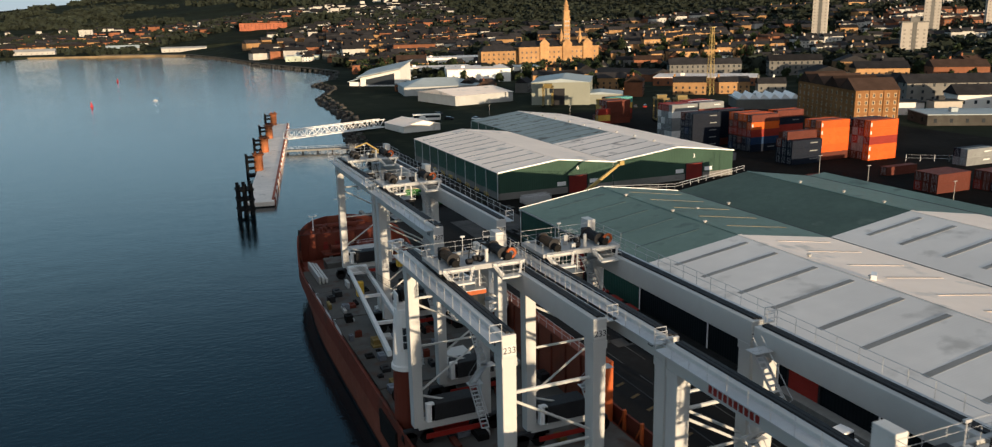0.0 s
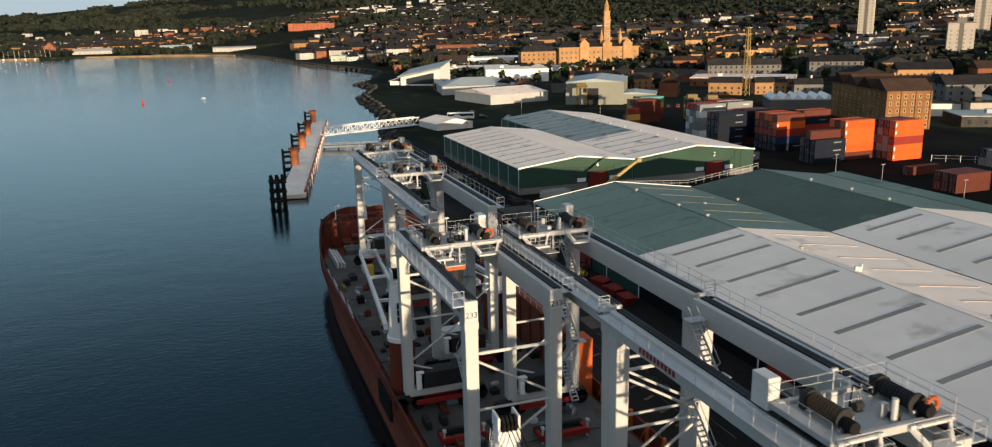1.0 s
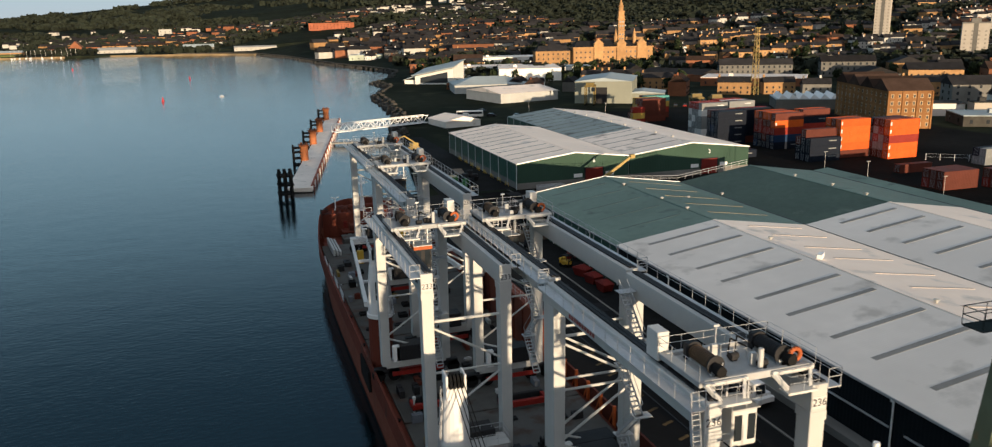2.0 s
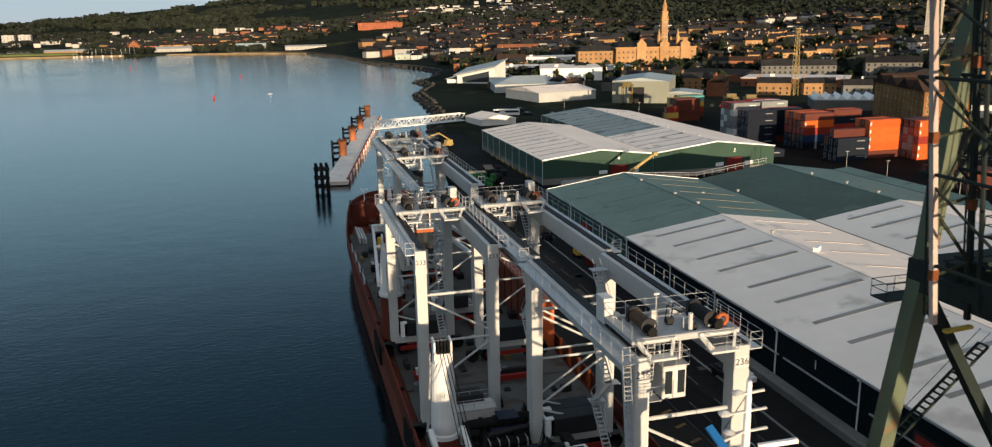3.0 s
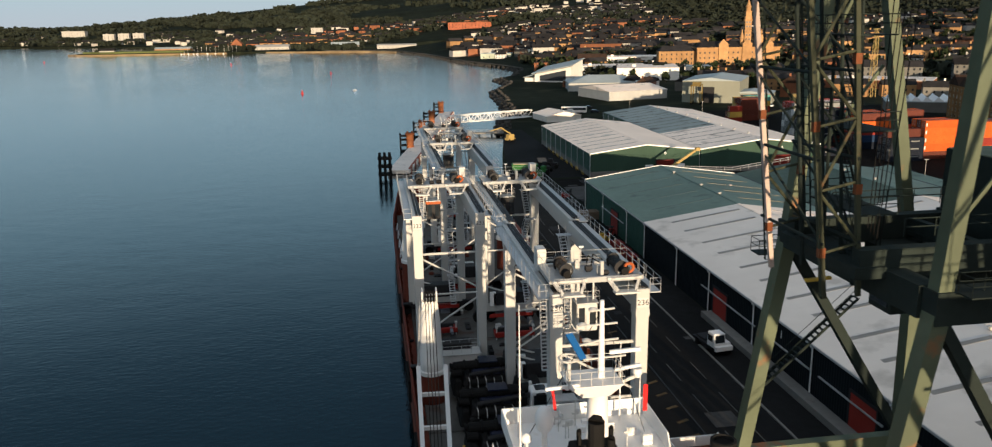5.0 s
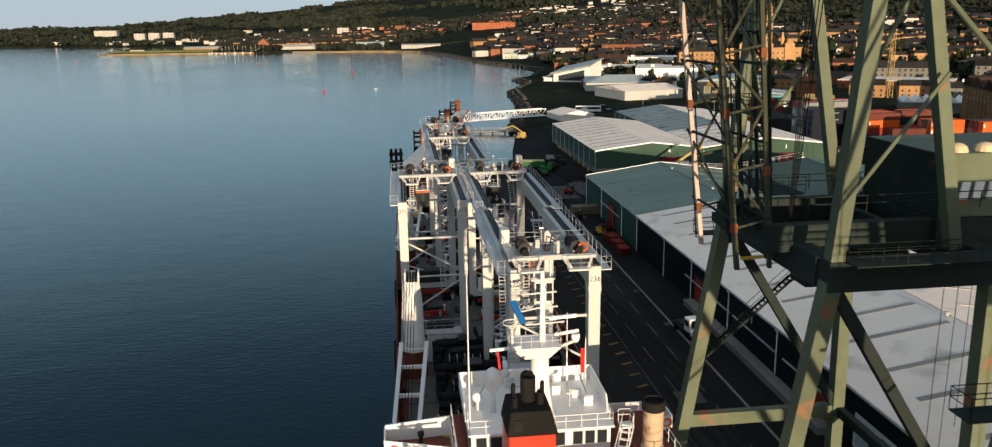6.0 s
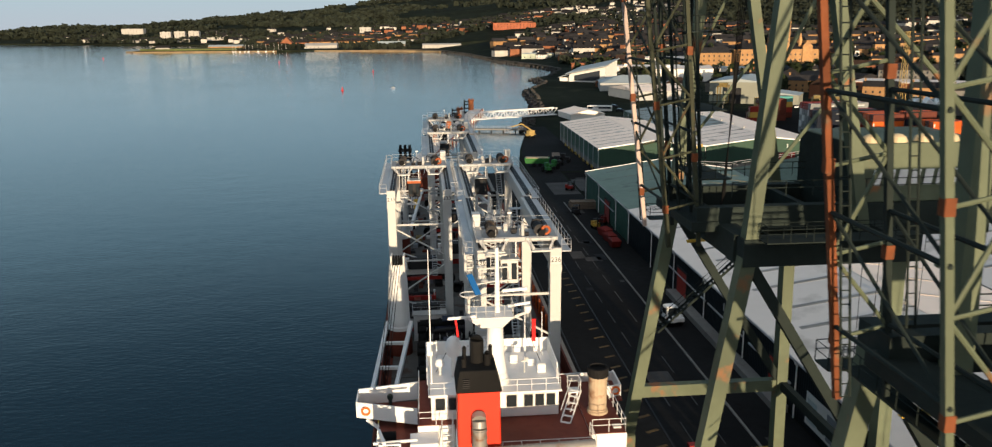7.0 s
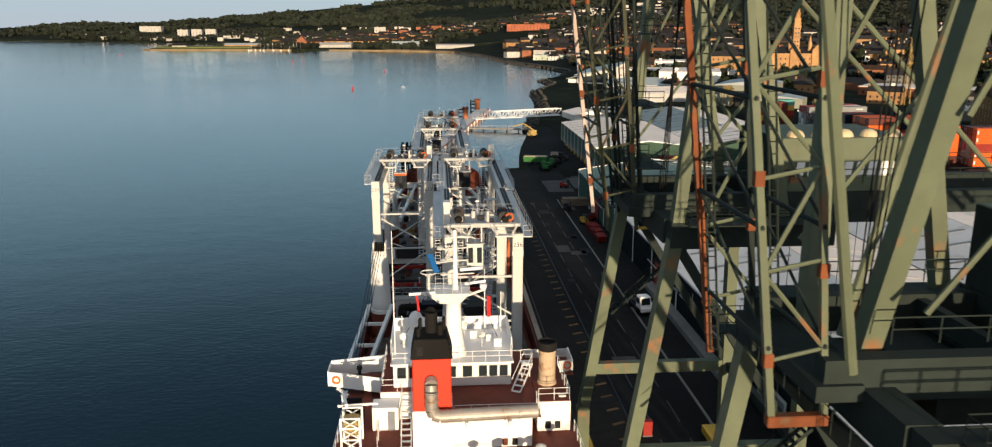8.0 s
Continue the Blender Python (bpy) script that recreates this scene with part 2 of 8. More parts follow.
# greyer copy of the pale sheeting, dimmed in colour for slopes facing west
SHADESHEET = paint("shaded_grey_roof_sheeting", (0.68, 0.65, 0.61), 0.6, var=0.08, big=0.05, fine=0.4, bump=0.05, stain=(0.46, 0.44, 0.41), stain_at=0.58, ribs=("Y", 0.4, 0.007), world_space=True)
TERRAROOF = paint("weathered_roof_sheeting", (0.84, 0.74, 0.65), 0.65, var=0.12, big=0.06, fine=0.35, stain=(0.14, 0.115, 0.09), stain_at=0.60, ribs=("Y", 0.4, 0.007), world_space=True)
TEALROOF = paint("teal_grey_stained_sheeting", (0.235, 0.285, 0.285), 0.6, var=0.18, big=0.06, fine=0.55, stain=(0.035, 0.033, 0.028), stain_at=0.585, world_space=True)
ROOFGREY = paint("blue_grey_roof_sheeting", (0.36, 0.41, 0.42), 0.6, var=0.12, big=0.06, fine=0.35, stain=(0.2, 0.2, 0.18), stain_at=0.66, world_space=True)
STRIP = paint("rooflight_strip", (0.24, 0.235, 0.22), 0.5, var=0.2, fine=1)
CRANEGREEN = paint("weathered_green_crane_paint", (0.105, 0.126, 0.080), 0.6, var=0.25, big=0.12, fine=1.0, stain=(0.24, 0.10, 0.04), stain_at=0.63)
# darker, more olive crane green: the shadow on the far boom is in its colour
CRANESHADED = paint("shaded_olive_crane_paint", (0.045, 0.050, 0.030), 0.75, var=0.35, big=0.2, fine=1.2, stain=(0.14, 0.07, 0.03), stain_at=0.64)
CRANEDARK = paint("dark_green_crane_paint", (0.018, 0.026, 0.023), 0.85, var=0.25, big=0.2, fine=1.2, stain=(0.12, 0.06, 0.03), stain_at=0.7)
RUST = paint("rusted_steel", (0.17, 0.055, 0.02), 0.8, var=0.4, big=0.4, fine=1.5, stain=(0.11, 0.12, 0.08), stain_at=0.6)
# red-brown steel with the low sun's orange put into its colour
SUNLITRED = paint("sunlit_orange_red", (0.55, 0.12, 0.03), 0.6, var=0.25, fine=1.5)
YELLOW = paint("yellow_paint", (0.62, 0.40, 0.05), 0.5, var=0.15)
SEAT_BLUE = paint("bright_blue_panel", (0.02, 0.12, 0.35), 0.5, var=0.1)
RUSTYORANGE = paint("rusty_orange_reel", (0.38, 0.10, 0.03), 0.7, var=0.4, fine=3)
VENTGREY = paint("grey_vent_cowl", (0.40, 0.40, 0.38), 0.6, var=0.2)
PALEDECK = paint("pale_grey_deck_plate", (0.36, 0.37, 0.37), 0.6, var=0.2, fine=1.5, stain=(0.2, 0.16, 0.12), stain_at=0.66)
GREYBLUE = paint("blue_grey_deck_plate", (0.17, 0.19, 0.22), 0.6, var=0.25, fine=1.5)
BRASSY = paint("ochre_machinery", (0.22, 0.16, 0.05), 0.55, var=0.4, fine=3)
FADEDWHITE = paint("faded_white_paint", (0.55, 0.55, 0.53), 0.5, var=0.08, stain=(0.4, 0.38, 0.34), stain_at=0.66)
CREAM = paint("cream_ventilator_paint", (0.55, 0.45, 0.28), 0.6, var=0.15)
PALEPINK = paint("faded_pale_steel", (0.46, 0.37, 0.32), 0.7, var=0.2, stain=(0.25, 0.13, 0.08), stain_at=0.66)
PATCH = paint("patched_asphalt", (0.06, 0.058, 0.055), 0.9, var=0.3, big=0.3, fine=1.2, world_space=True)
DARKPATCH = paint("fresh_dark_asphalt", (0.012, 0.012, 0.013), 0.85, var=0.3, big=0.3, fine=1.2, world_space=True)
SHIPWHITE = paint("bright_white_crane_paint", (0.68, 0.68, 0.67), 0.45, var=0.05, stain=(0.62, 0.58, 0.52), stain_at=0.68)
OCHRE = paint("faded_ochre_boom_paint", (0.40, 0.29, 0.10), 0.6, var=0.2)
DARKRED = paint("dull_dark_red_paint", (0.17, 0.018, 0.013), 0.7, var=0.3)

# ---- land and water ----
SEA_Z = -2.2
COAST = [(-900, 43), (196, 43), (198, 51), (230, 54), (300, 66), (345, 74), (378, 82), (440, 88), (500, 92), (560, 112), (615, 112), (640, 128), (733, 151), (806, 140), (900, 118),
         (1000, 106), (1150, 88), (1295, 57), (1345, 20), (1390, -60), (1430, -165), (1450, -330), (1470, -470), (1500, -492), (1545, -470), (1600, -400),
         (1750, -330), (1900, -420), (2050, -620), (2250, -900), (2460, -1250), (2700, -1900), (2900, -3000), (4600, -3400)]


def coast(y):
    for (a, p), (b, q) in zip(COAST, COAST[1:]):
        if a <= y <= b:
            return p + (q - p) * (y - a) / (b - a)
    return COAST[-1][1]


def piece(v, table):
    for (a, p), (b, q) in zip(table, table[1:]):
        if v <= b:
            k = max(0.0, min(1.0, (v - a) / (b - a)))
            return p + (q - p) * k
    return table[-1][1]


RIDGE = [(-60, 10), (-27, 18), (-22, 38), (-14, 57), (-9, 88), (-4, 116), (0, 140), (6, 160), (15, 215), (30, 260), (60, 270)]
START = [(-30, 1700), (-8, 1650), (0, 1500), (6, 1100), (12, 850), (25, 660), (45, 520), (90, 500)]


def land_z(x, y):
    """Height of the ground: flat harbour land that rises to wooded hills."""
    r, az = math.hypot(x, y), math.degrees(math.atan2(x, y))
    if y < 0 and x < 200:
        return 0.0
    r0 = piece(az, START)
    u = max(0.0, min(1.25, (r - r0) / (3300 - r0)))
    h = piece(az, RIDGE) * (u ** 1.25 if u <= 1 else 1 - (u - 1) * 0.8)
    if r > 900:
        h += 9 * min(1, u * 3) * (noise.noise(Vector((x / 330, y / 330, 0))) + 0.5 * noise.noise(Vector((x / 120, y / 120, 3))))
    if y > 1250:
        inland = x - coast(y)
        if az < 4:
            h = h * min(1.0, max(0.0, inland / 500)) + min(1.0, max(0.0, inland / 60)) * 1.2 * (noise.noise(Vector((x / 50, y / 50, 7))) + 0.5)
    return max(0.0, h)


def build_land():
    g = Geo()
    ys = [y for y in range(-900, 0, 100)] + list(range(0, 640, 20)) + list(range(640, 1600, 30)) + list(range(1600, 4601, 75))
    for k in (196, 198):
        ys.append(k)
    ys = sorted(set(ys))
    cols = [0, 3, 10, 25, 50, 80, 120, 170, 230, 300, 370, 450, 540, 640, 750, 870, 1000, 1150, 1320, 1500, 1700, 1950, 2250, 2600, 3000, 3500, 4100, 4800, 5600, 6400]
    v, f = [], []
    for y in ys:
        c = coast(y)
        v.append((c, y, SEA_Z - 4))
        v += [(c + d, y, land_z(c + d, y)) for d in cols]
    n = len(cols) + 1
    for i in range(len(ys) - 1):
        f += [(i * n + j, i * n + j + 1, (i + 1) * n + j + 1, (i + 1) * n + j) for j in range(n - 1)]
    g.add(v, f)
    return g


ground = tagged(part("ground", build_land(), LAND), "dark ground of port and town rising to hills", "ground", kind="structure")
water = tagged(part("water", Geo().add([(-6000, -1500, SEA_Z), (3000, -1500, SEA_Z), (3000, 6000, SEA_Z), (-6000, 6000, SEA_Z)], [(0, 1, 2, 3)]), SEA),
               "calm dark blue harbour water with small ripples", "water", kind="structure")

# quay apron, road and kerb
apron = tagged(part("quay_apron", Geo().box(39.7, 61.8, -300, 151, -3, 0.06), ASPHALT), "worn dark asphalt quay apron beside the ship", "quay", kind="structure")
part("yard_surface", Geo().box(39.7, 62, 151.1, 193, -3, 0.05), ASPHALT, apron)
part("yard_surface", Geo().box(62.5, 175, 154.6, 190.8, -1, 0.04), YARD, apron)
part("yard_surface", Geo().slab([(52.6, 193.2), (73, 193.2), (73, 300), (66.8, 300), (60.4, 268), (55.0, 230)], -3, 0.045), ASPHALT, apron)
part("yard_surface", Geo().box(143.0, 260, 40, 345, -1, 0.05), YARD, apron)
part("quay_coping", Geo().box(39.6, 40.4, -300, 196, -2.8, 0.16), CONCRETE, apron, bevel=0.05)
for k in range(-20, 47):
    part("rubber_fender", Geo().box(39.35, 39.6, k * 4.2, k * 4.2 + 1.1, -2.6, -0.4), BLACK, apron)
LINE = paint("worn_white_road_paint", (0.07, 0.07, 0.067), 0.8, var=0.4, fine=2)
YLINE = paint("worn_yellow_paint", (0.10, 0.07, 0.03), 0.8, var=0.5, fine=2)
for x, y0, y1 in ((49.2, 5, 150), (52.4, 5, 150)):
    for k in range(int((y1 - y0) / 9)):
        part("lane_dash", Geo().box(x - 0.07, x + 0.07, y0 + 9 * k, y0 + 9 * k + 5.2, 0.04, 0.066), LINE, apron)
for x in (40.9, 46.9):
    part("crane_rail", Geo().box(x - 0.09, x + 0.09, -280, 150, 0, 0.09), DARKSTEEL, apron)
for k in range(40):
    part("hatch_mark", Geo().beam((44.9, 8 + 3.4 * k, 0.065), (46.3, 8.6 + 3.4 * k, 0.065), 0.42, 0.012), YLINE, apron)
part("kerb", Geo().box(55.6, 55.9, -280, 150, 0, 0.19), CONCRETE, apron, bevel=0.03)
part("loading_step", Geo().box(60.2, 61.8, 38, 80, 0, 0.9), CONCRETE, apron, bevel=0.03)


# ---- sheds ----
def slope_slab(g, x0, z0, x1, z1, y0, y1, t=0.16):
    g.hexa([(x0, y0, z0 - t), (x1, y0, z1 - t), (x1, y1, z1 - t), (x0, y1, z0 - t), (x0, y0, z0), (x1, y0, z1), (x1, y1, z1), (x0, y1, z0)])
    return g


def gable_wall(g, xs, zs, y, t=0.3):
    """A wall across the end of a building under a line of eaves and ridges."""
    poly = [(xs[0], -0.5)] + list(zip(xs, zs)) + [(xs[-1], -0.5)]
    return g.extrude_y(list(reversed(poly)), y, y + t)


def digits(text, size, m, material, parent, name="number", depth=0.02):
    cu = bpy.data.curves.new(name, "FONT")
    cu.body, cu.size, cu.extrude, cu.align_x, cu.align_y = text, size, depth, "CENTER", "CENTER"
    cu.materials.append(material)
    ob = new(name, cu)
    ob.matrix_basis = m
    ob.parent = parent
    return ob


def shed():
    s = thing("warehouse", "long multi-span dockside shed with green and white roofs", "warehouse")
    xs, zs = [62, 79.9, 98.5, 116.6, 134], [6.9, 9.46, 6.75, 9.3, 6.7]
    y0, ym, y1 = -130, 111.3, 154
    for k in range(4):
        # pale part: west slopes get the dimmed copy, east slopes the bright one
        for a, b, mt in ((y0, ym, WHITEROOF if k % 2 else SHADESHEET), (ym + 0.004, y1, DARKGREENROOF if k == 2 else GREENROOF)):
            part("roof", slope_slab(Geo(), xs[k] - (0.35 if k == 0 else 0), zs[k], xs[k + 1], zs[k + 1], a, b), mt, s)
    part("roof", slope_slab(Geo(), 134, 6.7, 138.5, 7.1, y0, y1), GREENROOF, s)
    for x, z in ((79.9, 9.46), (116.6, 9.3)):
        part("ridge_cap", Geo().box(x - 0.3, x + 0.3, y0, ym, z - 0.08, z + 0.05), WHITEROOF, s)
        part("ridge_cap", Geo().box(x - 0.3, x + 0.3, ym, y1, z - 0.08, z + 0.05), GREENROOF, s)
    for x, z in ((98.5, 6.75), (134, 6.7)):
        part("valley_gutter", Geo().box(x - 0.35, x + 0.35, y0, y1, z - 0.2, z + 0.03), DARKSTEEL, s)
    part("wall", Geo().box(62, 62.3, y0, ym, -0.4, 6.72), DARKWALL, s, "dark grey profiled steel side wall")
    part("wall", Geo().box(62, 62.3, ym, y1 - 0.1, -0.4, 6.72), GREENWALL, s, "dark green profiled steel side wall")
    part("wall", gable_wall(Geo(), xs + [138.4], [z - 0.2 for z in zs] + [6.9], y1 - 0.4), GREENWALL, s)
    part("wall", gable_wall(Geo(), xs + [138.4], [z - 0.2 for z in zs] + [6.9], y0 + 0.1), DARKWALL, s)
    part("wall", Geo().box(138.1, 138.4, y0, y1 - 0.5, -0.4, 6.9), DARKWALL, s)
    part("gutter", Geo().box(61.55, 61.78, y0, y1, 6.62, 6.86), STEEL, s)
    part("verge_trim", Geo().beam((61.7, y1 + 0.03, 6.88), (79.9, y1 + 0.03, 9.44), 0.1, 0.3), WHITE, s)
    part("verge_trim", Geo().beam((79.9, y1 + 0.03, 9.44), (98.5, y1 + 0.03, 6.73), 0.1, 0.3), WHITE, s)
    for y in (154, 139.1, 122.2, 111.3, 94.9, 81.5, 66.8, 51.9, 37, 22, 7, -8, -23, -38):
        part("downpipe", Geo().tube((61.8, y - 0.2, 0), (61.8, y - 0.2, 6.7), 0.1, 8).box(61.55, 61.78, y - 0.4, y, 6.4, 6.75), WHITE, s)
    for y in (77.3, 130.5, 41.5, 8, -24):
        door = part("roller_door", Geo().box(61.86, 61.97, y - 2.3, y + 2.3, 0, 4.6), paint("faded_red_door", (0.30, 0.03, 0.02), 0.6, ribs=("Z", 0.25, 0.03)) if y == 77.3 else bpy.data.materials["faded_red_door"], s, "closed red roller door")
        part("door_frame", Geo().box(61.82, 61.99, y - 2.6, y - 2.3, 0, 4.9).box(61.82, 61.99, y + 2.3, y + 2.6, 0, 4.9).box(61.82, 61.99, y - 2.3, y + 2.3, 4.6, 4.9), DARKSTEEL, door)
    for y0_, y1_ in ((84, 66), (65, 52), (50, 38), (140, 124)):
        part("wall_rail", Geo().box(61.7, 61.9, y1_, y0_, 3.5, 3.65), STEEL, s)
    digits("1", 1.5, pose(61.93, 59.2, 5.0, 90, 0, -90), WHITE, s)
    # rooflight strips on the pale slopes
    for k in range(30):
        y = 107.6 - 7.1 * k + (0.35 if k % 2 else -0.35)
        if y < y0 + 4:
            break
        for xa, xb, za, zb in ((65.6, 78.4, 7.415, 9.245), (103.0, 114.6, 7.383, 9.018)):
            g = slope_slab(Geo(), xa, za + 0.045, xb, zb + 0.045, y, y + 0.85, 0.06)
            part("rooflight", g, STRIP, s)
        g = slope_slab(Geo(), 84.0, 8.863 + 0.045, 94.5, 7.333 + 0.045, y, y + 0.5, 0.06)
        part("rooflight", g, paint("pale_rooflight", (0.62, 0.52, 0.43), 0.5) if k == 0 else bpy.data.materials["pale_rooflight"], s)
    for k in range(5):
        y = 148.5 - 7.6 * k
        part("rooflight", slope_slab(Geo(), 65.6, 7.415 + 0.045, 77.5, 9.117 + 0.045, y, y + 0.4, 0.06), paint("green_rooflight", (0.07, 0.10, 0.09), 0.5) if k == 0 else bpy.data.materials["green_rooflight"], s)
        part("rooflight", slope_slab(Geo(), 83.0, 9.008 + 0.045, 95.5, 7.187 + 0.045, y, y + 0.35, 0.06), paint("tan_rooflight", (0.26, 0.22, 0.13), 0.5) if k == 0 else bpy.data.materials["tan_rooflight"], s)
    for x, y, z in ((81.0, 86.5, 9.3), (81.2, 66, 9.3), (81, 97.5, 9.3), (79.5, 144, 9.4), (79.8, 129, 9.4), (79.9, 120, 9.4), (79.2, 46, 9.4), (117.5, 139, 9.2), (118, 128, 9.2), (117.5, 118, 9.2), (99, 138, 6.9), (88, 133, 8.1)):
        part("roof_vent", Geo().lathe((x, y, z), [(0.2, 0), (0.2, 0.25), (0.38, 0.3), (0.38, 0.42), (0.15, 0.5)], 8), VENTGREY, s)
    part("roof_vent_cowl", Geo().beam((80.2, 85.4, 9.75), (81.6, 86.6, 9.75), 0.7, 0.7).lathe((80.9, 86, 9.2), [(0.3, 0), (0.3, 0.5)], 8), WHITE, s)
    # edge guard rail at the far end
    part("guard_rail", Geo().rail([(79.9, 155.2, 8.1), (98.5, 155.2, 6.8), (116.6, 155.2, 9.2)], 1.2, 2.0, 0.05), STEEL, s)
    return s


def white_warehouse(name, label, xs, zs, y0, y1, left_mat, right_mat, number, doorx, split=None):
    s = thing(name, label, "warehouse", group="transit sheds")
    if split:
        part("roof", slope_slab(Geo(), xs[0], zs[0], xs[1], zs[1], y0 - 0.4, split), left_mat, s, "pale weathered roof sheeting")
        part("roof", slope_slab(Geo(), xs[0], zs[0], xs[1], zs[1], split, y1 + 0.4), TEALROOF, s, "teal-grey roof sheeting with black stains")
    else:
        part("roof", slope_slab(Geo(), xs[0] - 0.4, zs[0] - 0.05, xs[1], zs[1], y0 - 0.4, y1 + 0.4), left_mat, s)
    part("roof", slope_slab(Geo(), xs[1], zs[1], xs[2], zs[2], y0 - 0.4, y1 + 0.4), right_mat, s)
    part("ridge_cap", Geo().box(xs[1] - 0.3, xs[1] + 0.3, y0 - 0.4, y1 + 0.4, zs[1] - 0.1, zs[1] + 0.06), WHITEROOF, s)
    part("wall", gable_wall(Geo(), xs, [z - 0.2 for z in zs], y0), GREENGABLE, s, "green profiled gable wall")
    part("wall", gable_wall(Geo(), xs, [z - 0.2 for z in zs], y1 - 0.3), GREENGABLE, s)
    for x in (xs[0], xs[2]):
        part("wall", Geo().box(x - 0.15, x + 0.15, y0 + 0.32, y1 - 0.32, 1.7, min(zs[0], zs[2]) - 0.2), GREENWALL, s)
        part("plinth_wall", Geo().box(x - 0.12, x + 0.18, y0 + 0.32, y1 - 0.32, -0.5, 1.69), CONCRETE, s)
    part("plinth", Geo().box(xs[0] - 0.1, xs[2], y0 - 0.12, y0 - 0.003, -0.5, 1.6), CONCRETE, s)
    part("verge_trim", Geo().beam((xs[0] - 0.4, y0 - 0.45, zs[0] - 0.05), (xs[1], y0 - 0.45, zs[1]), 0.1, 0.35).beam((xs[1], y0 - 0.45, zs[1]), (xs[2], y0 - 0.45, zs[2]), 0.1, 0.35), WHITE, s)
    door = part("roller_door", Geo().box(doorx - 2.5, doorx + 2.5, y0 - 0.2, y0 - 0.125, 0, 4.2), DARKRED, s, "closed red roller door")
    part("door_frame", Geo().box(doorx - 2.8, doorx - 2.5, y0 - 0.24, y0 - 0.125, 0, 4.5).box(doorx + 2.5, doorx + 2.8, y0 - 0.24, y0 - 0.125, 0, 4.5).box(doorx - 2.5, doorx + 2.5, y0 - 0.24, y0 - 0.125, 4.2, 4.5), DARKSTEEL, door)
    for dx in (-4.6, 4.6):
        part("sign_board", Geo().box(doorx + dx - 1.2, doorx + dx + 1.2, y0 - 0.2, y0 - 0.13, 2.0, 3.0), WHITE, s)
    digits(number, 1.5, pose(doorx, y0 - 0.03, 6.2, 90, 0, 0), WHITE, s)
    n = int((y1 - y0) / 7)
    for k in range(n + 1):
        y = y0 + 0.2 + (y1 - y0 - 0.4) * k / n
        part("downpipe", Geo().tube((xs[0] - 0.28, y, 0), (xs[0] - 0.28, y, zs[0] - 0.3), 0.11, 6), STEEL, s)
    seam = bpy.data.materials.get("roof_seam") or paint("roof_seam", (0.085, 0.08, 0.075), 0.8)
    for k in range(1, n + 2):
        y = y0 + (y1 - y0) * k / (n + 2)
        part("rooflight", slope_slab(Geo(), xs[0] + 0.5, zs[0] + (zs[1] - zs[0]) * 0.5 / (xs[1] - xs[0]) + 0.03, xs[1] - 0.8, zs[1] - (zs[1] - zs[0]) * 0.8 / (xs[1] - xs[0]) + 0.03, y, y + 0.35, 0.05), seam, s)
    return s


shed()
white_warehouse("warehouse", "low white-roofed transit shed with green walls", [73.2, 89.2, 104.9], [6.85, 8.75, 6.85], 191.4, 258, WHITEROOF, WHITEROOF, "6", 94.7)
w3 = white_warehouse("warehouse", "longer transit shed with patched pale and grey roof", [105.3, 124.2, 142.6], [6.85, 9.1, 6.85], 191.5, 292, TERRAROOF, WHITEROOF, "3", 129.9, split=226)
for k in range(9):
    part("roof_vent", Geo().lathe((124.8, 203 + 10 * k, 9.0), [(0.25, 0), (0.25, 0.3), (0.45, 0.35), (0.45, 0.5), (0.15, 0.6)], 8), VENTGREY, w3)

# repairs and lids in the quay surface
part("concrete_slab", Geo().box(55.0, 61.9, 160.0, 176.0, 0.02, 0.058), PATCH, apron, "pale worn concrete slab")
part("concrete_slab", Geo().box(62.6, 71.0, 164.0, 180.0, 0.02, 0.052), PATCH, apron, "pale worn concrete slab")
rnd = random.Random(31)
for k in range(34):
    x, y = (rnd.uniform(63, 72), rnd.uniform(158, 189)) if k < 14 else (rnd.uniform(47.5, 59), rnd.uniform(-20, 148))
    w, d = rnd.uniform(0.6, 3.4), rnd.uniform(0.6, 5.0)
    z = 0.05 if k < 14 else 0.066
    part("surface_patch", Geo().box(x, x + w, y, y + d, 0.02, z), PATCH if k % 3 else DARKPATCH, apron)
for k in range(8):
    part("yellow_barrier", Geo().rail([(72.2, 196 + 6.5 * k, 0.05), (72.2, 198.6 + 6.5 * k, 0.05)], 1.0, 1.3, 0.06), YELLOW, apron, "yellow tubular guard")
bb = thing("billboard", "picture panel with pale shapes on the shed wall", "panel", at=(61.75, 2.0, 0))
part("board", Geo().box(-0.02, 0.06, 24.5, 32.0, 1.0, 4.6), FADEDWHITE, bb)
for k, (a, b, c, d) in enumerate(((24.9, 27.4, 1.3, 4.2), (27.8, 29.3, 1.6, 3.4), (29.6, 31.6, 1.4, 4.0))):
    part("picture_shape", Geo().box(-0.045, -0.021, a, b, c, d), (GREYBLUE, DARKSTEEL, ROOFGREY)[k], bb)

# ---- ship ----
def hull_ring(y):
    """Half breadth at deck and at the waterline, and the sheer height, at station y."""
    b = 10.9
    if y > 105:
        k = (y - 105) / (162 - 105)
        deck = b * max(0.0, 1 - k ** 5.4) ** 0.5
        wl = b * max(0.0, 1 - k ** 3.4) ** 0.75
    elif y < 8:
        k = (8 - y) / 12
        deck, wl = b * (1 - 0.10 * k * k), b * (1 - 0.25 * k * k)
    else:
        deck, wl = b, b
    top = 4.1
    if y > 144:
        k = min(1.0, (y - 144) / 9)
        top = 4.1 + 3.1 * k * k * (3 - 2 * k) + max(0.0, y - 153) * 0.06
    return deck, wl, top


SHIP_X = 27.3


